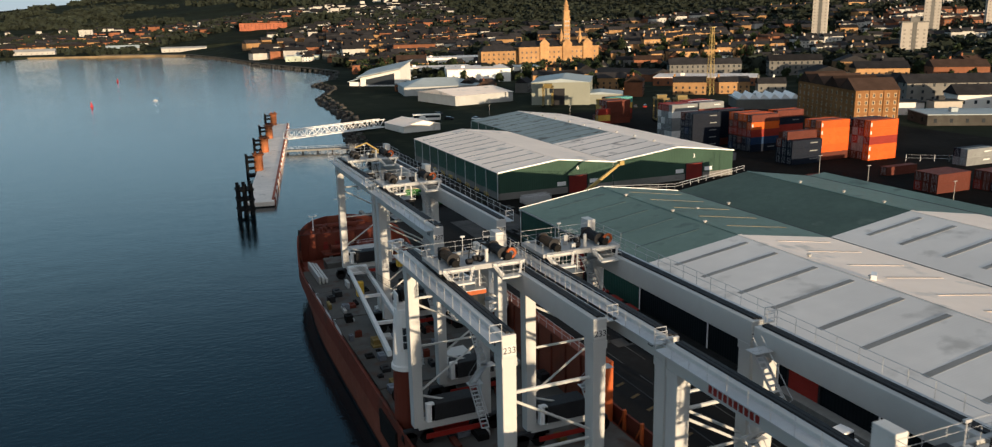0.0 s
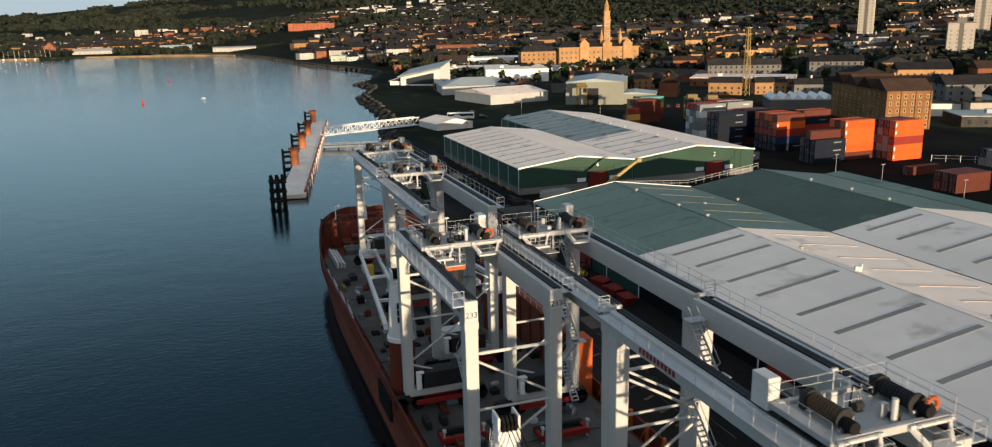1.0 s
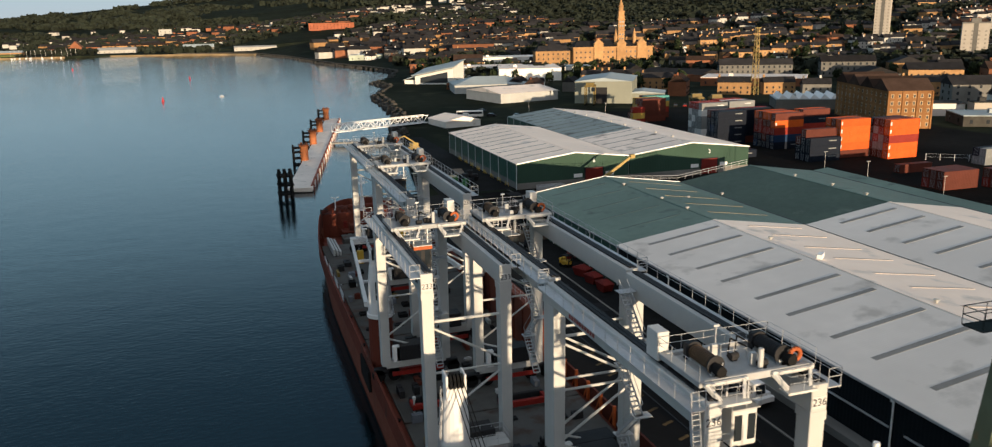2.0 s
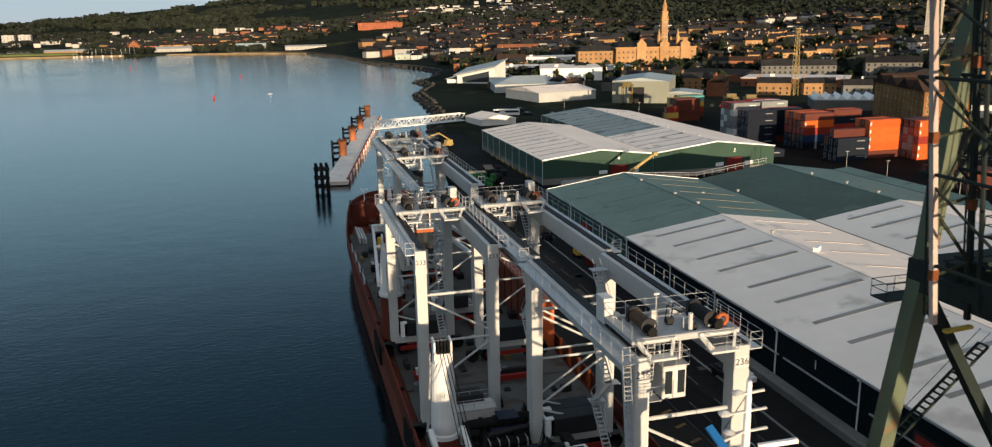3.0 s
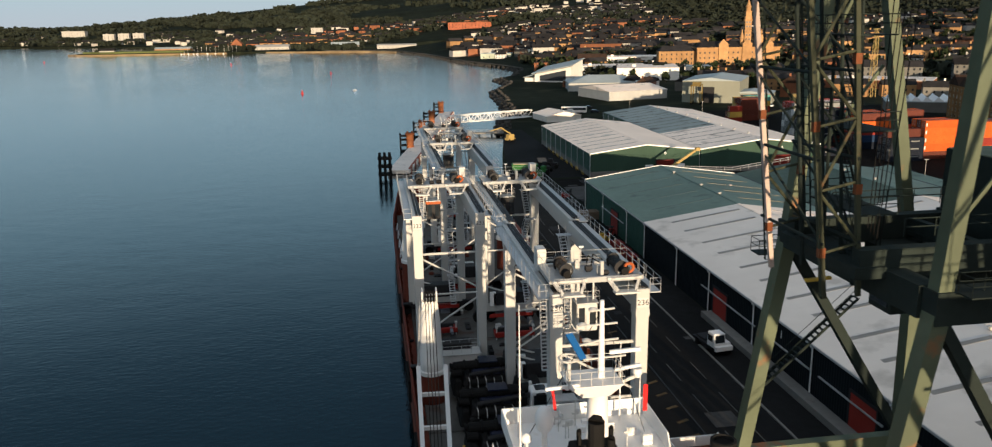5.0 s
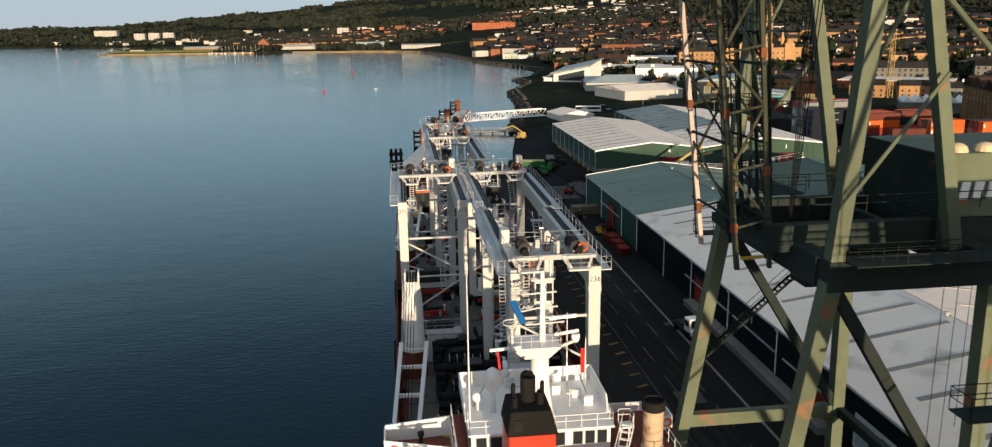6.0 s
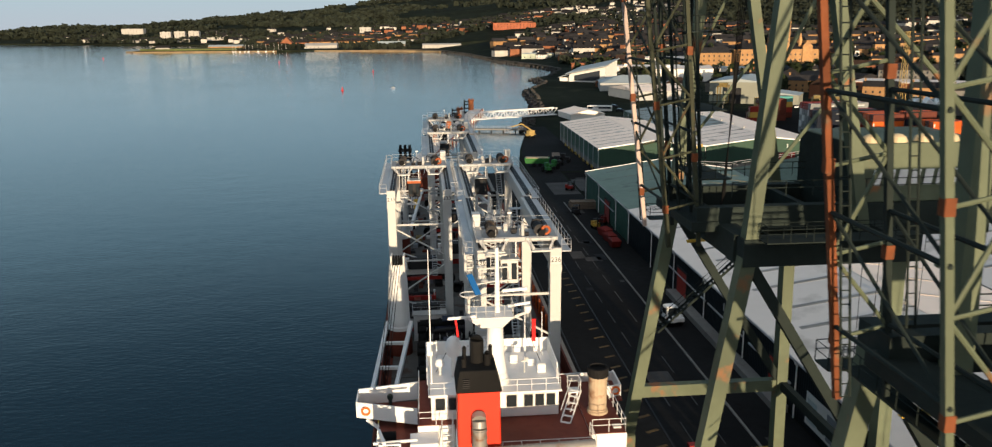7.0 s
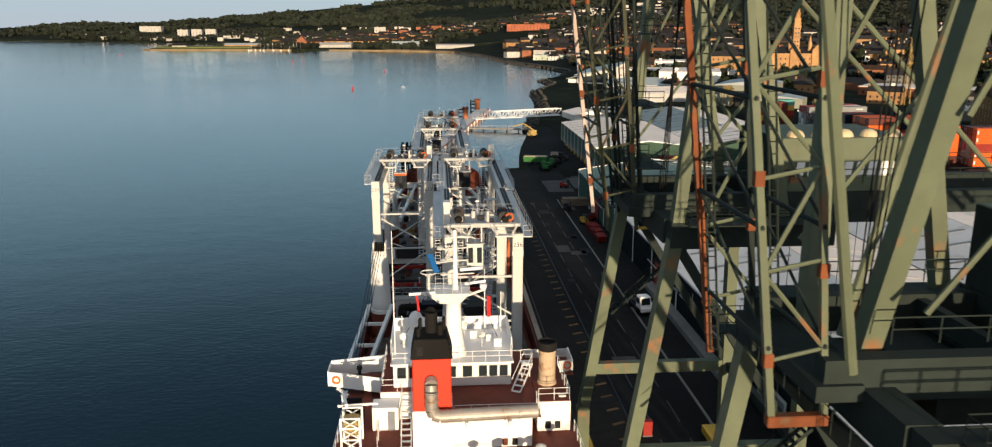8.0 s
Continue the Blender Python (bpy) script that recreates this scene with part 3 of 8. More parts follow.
def ship():
    s = thing("cargo_ship", "red-brown heavy-lift cargo ship moored beside the quay", "ship")
    ys = [-4, 0, 4, 8, 30, 60, 90, 104, 110, 116, 122, 128, 132, 136, 140, 144, 146, 148, 150, 151.5, 153, 155, 157, 158.6, 160, 161, 161.7]
    v, f = [], []
    for y in ys:
        d, w, t = hull_ring(y)
        d = max(d, 0.15)
        w = max(w, 0.05)
        ring = [(-d, t), (-d * 0.995 if y < 120 else -(0.8 * d + 0.2 * w), 1.0), (-w, -1.6), (-w * 0.95, -6), (w * 0.95, -6), (w, -1.6), (d * 0.995 if y < 120 else 0.8 * d + 0.2 * w, 1.0), (d, t)]
        v += [(SHIP_X + x, y, z) for x, z in ring]
    n = 8
    for i in range(len(ys) - 1):
        f += [(i * n + j, (i + 1) * n + j, (i + 1) * n + j + 1, i * n + j + 1) for j in range(n - 1)]
    f += [tuple(range(n)), tuple(reversed(range((len(ys) - 1) * n, len(ys) * n)))]
    part("hull", Geo().add(v, f), HULLSIDE, s, "weathered red-brown hull plating")
    part("boot_top", Geo().add([(SHIP_X + sx * (hull_ring(y)[1] + 0.05), y, z) for sx in (-1, 1) for y in ys[2:-3] for z in (-2.6, -1.7)],
                               [(k * 2, k * 2 + 2, k * 2 + 3, k * 2 + 1) for k in range(len(ys) - 6)]), BLACK, s)
    # main deck inside the bulwark, hatch covers, forecastle
    def outline(y0, y1, inset):
        pts = [y for y in ys if y0 < y < y1]
        pts = [y0] + pts + [y1]
        left = [(SHIP_X - hull_ring(y)[0] + inset, y) for y in pts]
        right = [(SHIP_X + hull_ring(y)[0] - inset, y) for y in reversed(pts)]
        return list(reversed(left + right))
    part("main_deck", Geo().slab(outline(-3, 153.5, 0.25), 1.6, 2.0), DECKRED, s, "dark red-brown main deck")
    part("forecastle_deck", Geo().slab(outline(153.3, 161.4, 0.3), 6.2, 6.5), HULL, s, "rusty red forecastle deck")
    part("forecastle_bulkhead", Geo().slab(outline(153.05, 153.3, 0.3), 2.0, 6.75), HULL, s, "dull red bulkhead below the forecastle")
    for k in range(9):
        part("bulkhead_stiffener", Geo().box(20.4 + 1.7 * k, 20.52 + 1.7 * k, 152.85, 153.045, 2.1, 6.4), HULL, s)
    for x in (23.0, 25.0, 30.2):
        part("bulkhead_door", Geo().box(x, x + 0.95, 152.9, 153.04, 2.5, 4.6).box(x + 0.1, x + 0.85, 152.86, 152.9, 4.7, 5.2), DARKRED, s, "dark red steel door", bevel=0.03)
    part("winch_platform", Geo().box(22.4, 33.4, 149.4, 152.6, 3.5, 3.75).box(22.5, 22.8, 149.5, 149.8, 2.0, 3.5).box(33.0, 33.3, 149.5, 149.8, 2.0, 3.5).box(26.0, 31.0, 151.0, 152.6, 2.0, 3.5), HULL, s, "low red mooring platform", bevel=0.04)
    part("platform_rail", Geo().rail([(22.5, 149.5, 3.75), (33.3, 149.5, 3.75)], 1.0, 1.8, 0.03), HULL, s)
    for x in (24.0, 28.6):
        part("winch", Geo().tube((x, 150.7, 4.5), (x + 2.2, 150.7, 4.5), 0.55, 12).tube((x + 2.2, 150.7, 4.5), (x + 2.35, 150.7, 4.5), 0.8, 12).tube((x - 0.15, 150.7, 4.5), (x, 150.7, 4.5), 0.8, 12).box(x + 2.4, x + 3.2, 150.1, 151.3, 3.75, 5.1), HULL, s, "red-brown mooring winch")
    part("forecastle_rail", Geo().rail([(20.6, 153.3, 6.75), (34.0, 153.3, 6.75)], 1.0, 1.6, 0.03), HULL, s)
    part("windlass", Geo().tube((24.6, 156.4, 7.1), (30.0, 156.4, 7.1), 0.45, 12).box(26.7, 27.9, 155.8, 157.0, 6.5, 7.7).box(24.9, 25.5, 156.0, 156.8, 6.5, 7.3).box(29.1, 29.7, 156.0, 156.8, 6.5, 7.3), HULL, s, "red-brown anchor windlass", bevel=0.04)
    part("deck_locker", Geo().box(22.6, 24.0, 157.6, 158.8, 6.5, 7.1).box(30.4, 31.8, 157.6, 158.8, 6.5, 7.1), HULL, s, bevel=0.04)
    for k in range(5):
        part("mushroom_vent", Geo().lathe((21.3 + 0.9 * k, 154.4 + 0.5 * (k % 2), 6.5), [(0.14, 0), (0.14, 0.5), (0.3, 0.55), (0.26, 0.75), (0.05, 0.82)], 8), HULL, s)
    part("fairlead_post", Geo().box(18.7, 18.95, 152.3, 152.55, 4.2, 8.0).beam((18.8, 152.4, 7.8), (20.3, 153.0, 7.8), 0.12, 0.12).beam((18.8, 152.4, 6.9), (20.3, 153.0, 6.9), 0.1, 0.1), DARKSTEEL, s, "dark fairlead post")
    for k in range(6):
        a, b = hull_ring(138 + 2.4 * k)[0], 138 + 2.4 * k
        part("bulwark_frame", Geo().add([(SHIP_X - a + 0.2, b, 2), (SHIP_X - a + 1.0, b, 2), (SHIP_X - a + 0.2, b, 4.0), (SHIP_X - a + 0.2, b + 0.1, 2), (SHIP_X - a + 1.0, b + 0.1, 2), (SHIP_X - a + 0.2, b + 0.1, 4.0)],
                                        [(0, 1, 2), (5, 4, 3), (0, 3, 4, 1), (1, 4, 5, 2), (2, 5, 3, 0)]), HULL, s)
    for k in range(3):
        part("stacked_hatch_board", Geo().box(18.9 + 0.55 * k, 19.25 + 0.55 * k, 136.5, 145.8, 2.8, 4.0 - 0.2 * k), RTG_GREY, s, "grey steel hatch board on edge", bevel=0.03)
    part("grey_hatch", Geo().box(22.0, 25.0, 144.9, 148.4, 2.0, 3.4).box(21.9, 25.1, 144.8, 148.5, 3.4, 3.55), DECK, s, "low grey deck hatch", bevel=0.05)
    part("forward_house", Geo().box(25.5, 32.6, 145.0, 148.2, 2.0, 4.4), WHITE, s, "white deck house below the forecastle", bevel=0.04)
    part("forward_house_strip", Geo().box(25.6, 32.5, 144.93, 144.99, 4.4, 4.9).box(25.45, 25.5, 145.1, 148.1, 4.4, 4.9).box(25.6, 32.5, 145.0, 148.1, 4.4, 4.9), DARKSTEEL, s)
    part("forward_house_roof", Geo().box(25.2, 32.9, 144.7, 148.5, 4.9, 5.1), RTG_GREY, s, bevel=0.03)
    part("forward_house_rail", Geo().rail([(25.3, 144.8, 5.1), (32.8, 144.8, 5.1), (32.8, 148.4, 5.1), (25.3, 148.4, 5.1), (25.3, 144.8, 5.1)], 0.9, 1.6, 0.025), STEEL, s)
    part("bulkhead_lamp", Geo().box(23.9, 24.5, 152.7, 152.84, 2.3, 2.5), WHITE, s)
    for sx in (-1, 1):
        bw = Geo()
        for a, b in zip(ys[:-1], ys[1:]):
            da, _, ta = hull_ring(a)
            db, _, tb = hull_ring(b)
            bw.hexa([(SHIP_X + sx * (da - 0.22), a, 1.7), (SHIP_X + sx * (da + 0.02), a, 1.7), (SHIP_X + sx * (db + 0.02), b, 1.7), (SHIP_X + sx * (db - 0.22), b, 1.7),
                     (SHIP_X + sx * (da - 0.22), a, ta + 0.05), (SHIP_X + sx * (da + 0.02), a, ta + 0.05), (SHIP_X + sx * (db + 0.02), b, tb + 0.05), (SHIP_X + sx * (db - 0.22), b, tb + 0.05)])
        part("bulwark", bw, HULL, s, "red-brown bulwark")
    for k in range(44):
        y = 4 + 3 * k
        if y > 103:
            break
        part("bulwark_stay", Geo().add([(16.6, y, 2), (17.3, y, 2), (16.6, y, 4.0), (16.6, y + 0.08, 2), (17.3, y + 0.08, 2), (16.6, y + 0.08, 4.0)],
                                       [(0, 1, 2), (5, 4, 3), (0, 3, 4, 1), (1, 4, 5, 2), (2, 5, 3, 0)]), HULL, s)
    for k, y in enumerate([34 + 12.3 * i for i in range(9)]):
        part("hatch_cover", Geo().box(17.6, 37.2, y, y + 12.1, 2.0, 2.75 + 0.05 * (k % 2)), DECK, s, "worn grey steel hatch cover", bevel=0.06)
    for sx in (17.5, 37.2):
        part("coaming", Geo().box(sx - 0.5, sx + 0.5, 34, 134, 2.0, 2.5), HULL, s)
    part("side_casing", Geo().box(36.0, 37.5, 80.6, 112, 2.0, 8.8), HULLSIDE, s, "tall rust-brown side casing", bevel=0.06)
    part("casing_rail", Geo().rail([(36.1, 80.8, 8.8), (36.1, 111.8, 8.8)], 1.1, 2.0, 0.03), STEEL, s)
    for k in range(9):
        part("casing_stiffener", Geo().box(35.85, 36.0, 82 + 3.4 * k, 82.25 + 3.4 * k, 2.8, 8.6), HULL, s)
    # south end of the casing and posts: sunlit look comes from the orange-red colour
    part("casing_end", Geo().box(35.9, 37.6, 78.2, 80.58, 2.0, 9.2), SUNLITRED, s, "red-brown casing end in a sunlit orange-red tone", bevel=0.05)
    for k in range(6):
        part("lashing_post", Geo().box(37.7, 38.0, 60.2 + 3.2 * k, 60.5 + 3.2 * k, 2.0, 4.6).beam((37.85, 60.35 + 3.2 * k, 4.4), (37.85, 61.6 + 3.2 * k, 2.1), 0.12, 0.12), SUNLITRED, s, "lashing post in a sunlit orange-red tone")
    # deck clutter
    rnd = random.Random(4)
    for k in range(10):
        y = 112 + 2.2 * k
        part("deck_pipe", Geo().tube((17.2 + 0.25 * (k % 3), y, 2.6), (17.5 + 0.25 * (k % 3), y + 6, 2.6), 0.16, 6), STEEL, s)
    part("deck_house", Geo().box(25.2, 28.4, 93.5, 97, 2.8, 5.6), FADEDWHITE, s, "small white deck house", bevel=0.05)
    part("deck_house", Geo().box(20.2, 24.3, 57.3, 59.2, 2.75, 6.3), WHITE, s, "white deck store with walkway", bevel=0.05)
    part("deck_house_roof", Geo().box(20.0, 24.5, 57.1, 59.3, 6.3, 6.42), RTG_GREY, s)
    part("deck_house_rail", Geo().rail([(20.1, 57.2, 6.42), (24.4, 57.2, 6.42), (24.4, 59.2, 6.42), (20.1, 59.2, 6.42), (20.1, 57.2, 6.42)], 1.0, 1.0, 0.025), STEEL, s)
    for k in range(120):
        x, y = rnd.uniform(17.8, 25.0) if k % 3 else rnd.uniform(26, 35), rnd.uniform(60, 133)
        w, d, h = rnd.uniform(0.3, 1.3), rnd.uniform(0.3, 2.2), rnd.uniform(0.15, 0.9)
        part("lashing_gear", Geo().box(x, x + w, y, y + d, 2.7, 2.8 + h).tube((x + w * 0.2, y + d * 0.5, 2.8 + h), (x + w * 0.8, y + d * 0.5, 2.85 + h), 0.12, 6), rnd.choice((DARKSTEEL, HULL, RTG_GREY, BRASSY, BLACK, GREYBLUE, DARKSTEEL, BLACK)), s)
    part("foremast", Geo().tube((27.3, 155.2, 6.5), (27.3, 155.2, 9.4), 0.55, 10, 0.36).tube((27.3, 155.2, 9.4), (27.3, 155.2, 13.4), 0.3, 8, 0.2).beam((25.9, 155.2, 12.2), (28.7, 155.2, 12.2), 0.14, 0.14).box(26.6, 28.0, 154.7, 155.7, 11.9, 12.02), WHITE, s, "white foremast with crosstree")
    part("foremast_rail", Geo().rail([(26.6, 154.7, 12.02), (28.0, 154.7, 12.02), (28.0, 155.7, 12.02), (26.6, 155.7, 12.02), (26.6, 154.7, 12.02)], 0.8, 0.7, 0.025), WHITE, s)
    part("forward_light", Geo().tube((22.2, 157.2, 6.5), (22.2, 157.2, 9.0), 0.13, 8, 0.09).tube((22.2, 157.2, 6.5), (22.2, 157.2, 6.9), 0.28, 8, 0.14).box(21.5, 22.9, 157.1, 157.3, 8.95, 9.07).box(21.45, 21.75, 157.0, 157.4, 9.07, 9.2).box(22.65, 22.95, 157.0, 157.4, 9.07, 9.2), WHITE, s, "white T-shaped light post")
    for k in range(14):
        part("bollard", Geo().lathe((17.1 if k < 10 else 22.6 + 0.7 * (k - 9), 6 + 11 * k if k < 10 else 155.0 + 0.7 * (k - 9), 2.0 if k < 10 else 6.5), [(0.28, 0), (0.28, 0.6), (0.36, 0.62), (0.36, 0.72)], 8), BLACK if k < 10 else HULL, s)
    # tyre and fender row on the port side
    for y in (40, 58, 84):
        part("hull_fender", Geo().box(16.1, 16.42, y, y + 6, 0.6, 3.2), BLACK, s)
    return s


ship_root = ship()


def slewing_crane(at, turn, boom_len, label, drop=0.0, w=1.0, rise=1.7):
    """A ship's deck crane: pedestal, white house and a two-legged lattice-free jib lying forward."""
    c = thing("ship_crane", label, "crane", group="deck cranes", at=at, turn=turn)
    part("pedestal", Geo().lathe((0, 0, 0), [(1.6, -1.25), (1.45, 2.0), (1.4, 6.2)], 20), HULL, c, "red-brown round pedestal", smooth=False)
    part("crane_house", Geo().lathe((0, 0, 6.25), [(1.55 * w, 0), (1.55 * w, 0.4), (1.38 * w, 0.5), (1.16 * w, 8.0 - drop), (0.98 * w, 9.6 - drop)], 20), SHIPWHITE, c, "white tapered crane column")
    part("head", Geo().box(-0.85, 0.85, -0.6, 0.8, 15.4 - drop, 16.4 - drop).box(-0.85, -0.65, -0.8, 0.8, 16.4 - drop, 17.5 - drop).box(0.65, 0.85, -0.8, 0.8, 16.4 - drop, 17.5 - drop), SHIPWHITE, c, bevel=0.06)
    for x in (-0.45, -0.15, 0.15, 0.45):
        part("sheave", Geo().tube((x - 0.09, 0.5, 16.9 - drop), (x + 0.09, 0.5, 16.9 - drop), 0.62, 14), BLACK, c)
    part("ladder", Geo().stairs((1.5, -0.6, 6.5), (1.05, -0.2, 15.2 - drop), 0.5, (0, 1, 0)), STEEL, c)
    jib = Geo()
    for x in (-1.45, 1.45):
        jib.beam((x, 1.2, 7.3), (x * 0.75, boom_len, 7.3 + rise), 0.45, 0.6, w2=0.36, h2=0.5)
    part("jib", jib, SHIPWHITE, c, "white twin-leg jib")
    for k in (0.3, 0.62, 0.95):
        part("jib_tie", Geo().beam((-1.3, 1.2 + (boom_len - 1.2) * k, 7.3 + rise * k), (1.3, 1.2 + (boom_len - 1.2) * k, 7.3 + rise * k), 0.3, 0.35), SHIPWHITE, c)
    part("jib_head", Geo().box(-1.3, 1.3, boom_len - 0.4, boom_len + 0.6, 6.8 + rise, 7.8 + rise), SHIPWHITE, c, bevel=0.08)
    part("cab_window", Geo().box(-0.5, 0.5, -1.36 * w - 0.06, -0.8, 8.6, 9.2), GLASS, c)
    for z in (9.35, 10.1):
        part("cab_window", Geo().box(-0.5, 0.5, -1.36 * w - 0.03, -0.8, z, z + 0.6), GLASS, c)
    ropes = Geo()
    for x in (-0.45, -0.15, 0.15, 0.45):
        ropes.tube((x, 0.5, 17.4 - drop), (x, boom_len, 7.8 + rise), 0.035, 4)
    part("hoist_rope", ropes, BLACK, c)
    part("hook_block", Geo().box(-0.5, 0.5, boom_len - 1.5, boom_len - 0.7, 4.0 + rise, 6.0 + rise), YELLOW, c, "yellow hook block", bevel=0.1)
    return c


slewing_crane((18.15, 85.6, 3.2), -4.5, 30.2, "white deck crane with its jib laid forward", drop=3.4, rise=0.3)
slewing_crane((18.6, 53.8, -0.2), 177, 24, "white deck crane with its jib laid aft", drop=1.8, w=0.92, rise=0.5)


slewing_crane((34.4, 101.5, 1.6), 12, 26, "low white deck crane beside the quay", drop=6.0)


def superstructure():
    s = thing("ship_superstructure", "white stepped deckhouse with brown decks", "ship")
    part("lower_house", Geo().box(18.2, 36.9, 1.0, 24.0, 2.0, 9.3), WHITE, s, "white lower accommodation block", bevel=0.08)
    part("upper_house", Geo().box(23.95, 33.5, 10.8, 24.0, 9.43, 12.0), WHITE, s, "white upper accommodation block", bevel=0.06)
    part("upper_house", Geo().box(21.0, 23.94, 16.2, 24.0, 9.43, 12.0), WHITE, s, bevel=0.06)
    part("stair_house", Geo().box(34.2, 37.0, 13.2, 20.5, 9.43, 12.1), WHITE, s, bevel=0.06)
    side = part("side_house", Geo().box(20.4, 22.6, 14.2, 16.1, 9.43, 11.5), WHITE, s, bevel=0.06)
    part("door", Geo().box(21.7, 22.3, 14.14, 14.2, 9.5, 11.2), GREYBLUE, side, "grey steel door")
    part("deck", Geo().box(17.6, 37.4, 0.6, 24.6, 9.3, 9.42), DECKRED, s, "red-brown boat deck")
    part("deck", Geo().slab([(23.9, 10.7), (34.2, 10.7), (34.2, 24.6), (21.0, 24.6), (21.0, 16.2), (23.9, 16.2)], 12.0, 12.06), DECKRED, s, "red-brown bridge deck")
    part("deck", Geo().box(34.2, 36.95, 13.25, 20.45, 12.1, 12.16), DECKRED, s)
    part("deck", Geo().slab([(15.95, 22.3), (20.9, 20.6), (20.9, 24.45), (15.95, 24.45)], 10.05, 10.2), DECKRED, s)
    part("deck", Geo().box(33.5, 38.4, 20.55, 24.45, 11.15, 11.3), DECKRED, s)
    part("deck_coaming", Geo().box(27.1, 33.5, 10.7, 10.82, 12.06, 12.4), HULLSIDE, s, "rust-red deck edge plate")
    # wheelhouse
    part("wheelhouse", Geo().box(22.1, 32.3, 16.9, 24.4, 12.06, 14.2), WHITE, s, "white wheelhouse", bevel=0.06)
    part("wheelhouse_roof", Geo().box(21.9, 32.5, 16.6, 24.8, 14.2, 14.34), WHITE, s)
    part("roof_bulwark", Geo().box(21.85, 32.55, 24.7, 24.8, 14.34, 15.6), WHITE, s)
    for x in (21.8, 32.5):
        part("roof_bulwark", Geo().hexa([(x, 18.6, 14.34), (x + 0.1, 18.6, 14.34), (x + 0.1, 24.69, 14.34), (x, 24.69, 14.34), (x, 19.4, 15.5), (x + 0.1, 19.4, 15.5), (x + 0.1, 24.69, 15.6), (x, 24.69, 15.6)]), WHITE, s)
    part("roof_rail", Geo().rail([(22.0, 18.6, 14.34), (22.0, 16.7, 14.34), (32.4, 16.7, 14.34), (32.4, 18.6, 14.34)], 1.0, 1.2, 0.028), WHITE, s)
    for x0, x1 in ((22.45, 23.2), (23.5, 24.3), (26.7, 27.5), (28.1, 28.9), (29.5, 30.2), (30.4, 31.1), (31.3, 32.0)):
        w = part("window", Geo().box(x0, x1, 16.84, 16.95, 12.95, 13.95), GLASS, s, "dark wheelhouse window")
        part("window_frame", Geo().box(x0 - 0.07, x1 + 0.07, 16.86, 16.93, 12.87, 12.95).box(x0 - 0.07, x1 + 0.07, 16.86, 16.93, 13.95, 14.03).box(x0 - 0.07, x0, 16.86, 16.93, 12.95, 13.95).box(x1, x1 + 0.07, 16.86, 16.93, 12.95, 13.95), FADEDWHITE, w)
    for k in range(6):
        y = 17.6 + 1.1 * k
        part("window", Geo().box(22.03, 22.12, y, y + 0.8, 12.9, 13.8), GLASS, s)
        part("window", Geo().box(32.28, 32.37, y, y + 0.8, 12.9, 13.8), GLASS, s)
    # bridge wings with solid dodgers
    part("wing_dodger", Geo().hexa([(15.8, 24.45, 10.05), (21.4, 24.45, 10.4), (21.4, 24.6, 10.4), (15.8, 24.6, 10.05), (15.8, 24.45, 11.55), (21.4, 24.45, 12.03), (21.4, 24.6, 12.03), (15.8, 24.6, 11.55)]), WHITE, s, "white bridge wing front")
    part("wing_dodger", Geo().box(32.6, 38.5, 24.46, 24.6, 11.0, 12.1), WHITE, s, "white bridge wing front")
    part("wing_dodger", Geo().add([(15.85, 22.2, 10.0), (20.95, 20.5, 9.93), (20.95, 20.5, 11.36), (15.85, 22.2, 11.4), (15.85, 22.32, 10.0), (20.95, 20.62, 9.93), (20.95, 20.62, 11.36), (15.85, 22.32, 11.4)],
         [(0, 1, 2, 3), (7, 6, 5, 4), (0, 4, 5, 1), (3, 2, 6, 7), (0, 3, 7, 4), (1, 5, 6, 2)]), WHITE, s, "white bridge wing side")
    part("wing_dodger", Geo().box(15.72, 15.84, 22.2, 24.6, 10.0, 11.45), WHITE, s)
    part("wing_dodger", Geo().box(38.38, 38.5, 21.4, 24.45, 11.2, 12.3).hexa([(37.0, 20.6, 11.4), (38.38, 21.4, 11.2), (38.38, 21.52, 11.2), (37.0, 20.72, 11.4), (37.0, 20.6, 12.5), (38.38, 21.4, 12.3), (38.38, 21.52, 12.3), (37.0, 20.72, 12.5)]), WHITE, s)
    part("wing_bracket", Geo().beam((16.6, 22.0, 9.9), (20.6, 19.8, 7.6), 0.2, 0.26), WHITE, s)
    part("wing_bracket", Geo().beam((38.2, 22, 11.1), (37.0, 22, 9.3), 0.25, 0.3), WHITE, s)
    part("wing_repeater", Geo().lathe((18.6, 22.9, 10.2), [(0.22, 0), (0.16, 0.2), (0.16, 1.0), (0.26, 1.1), (0.26, 1.4), (0.08, 1.55)], 10), CRANEDARK, s, "dark green compass repeater")
    for x, y, z in ((16.55, 21.84, 10.75), (37.9, 21.0, 11.95)):
        ring = Geo()
        for i in range(12):
            a, b = 2 * math.pi * i / 12, 2 * math.pi * (i + 1) / 12
            ring.tube((x + 0.33 * math.cos(a), y - 0.07, z + 0.33 * math.sin(a)), (x + 0.33 * math.cos(b), y - 0.07, z + 0.33 * math.sin(b)), 0.085, 6)
        part("lifebuoy", ring, ORANGE, s, "orange lifebuoy")
    for x in (35.0, 36.4):
        part("porthole_window", Geo().box(x - 0.3, x + 0.3, 0.93, 1.01, 6.2, 7.2), GLASS, s)
    for x in (35.1, 35.9):
        part("porthole_window", Geo().box(x - 0.24, x + 0.24, 13.14, 13.26, 9.7, 10.35), GLASS, s)
    for x, m_ in ((31.3, DECKRED), (32.1, GLASS)):
        part("porthole_window", Geo().box(x - 0.22, x + 0.22, 10.74, 10.84, 9.6, 10.2), m_, s)
    for k in range(6):
        x = 22.5 + 2.3 * k
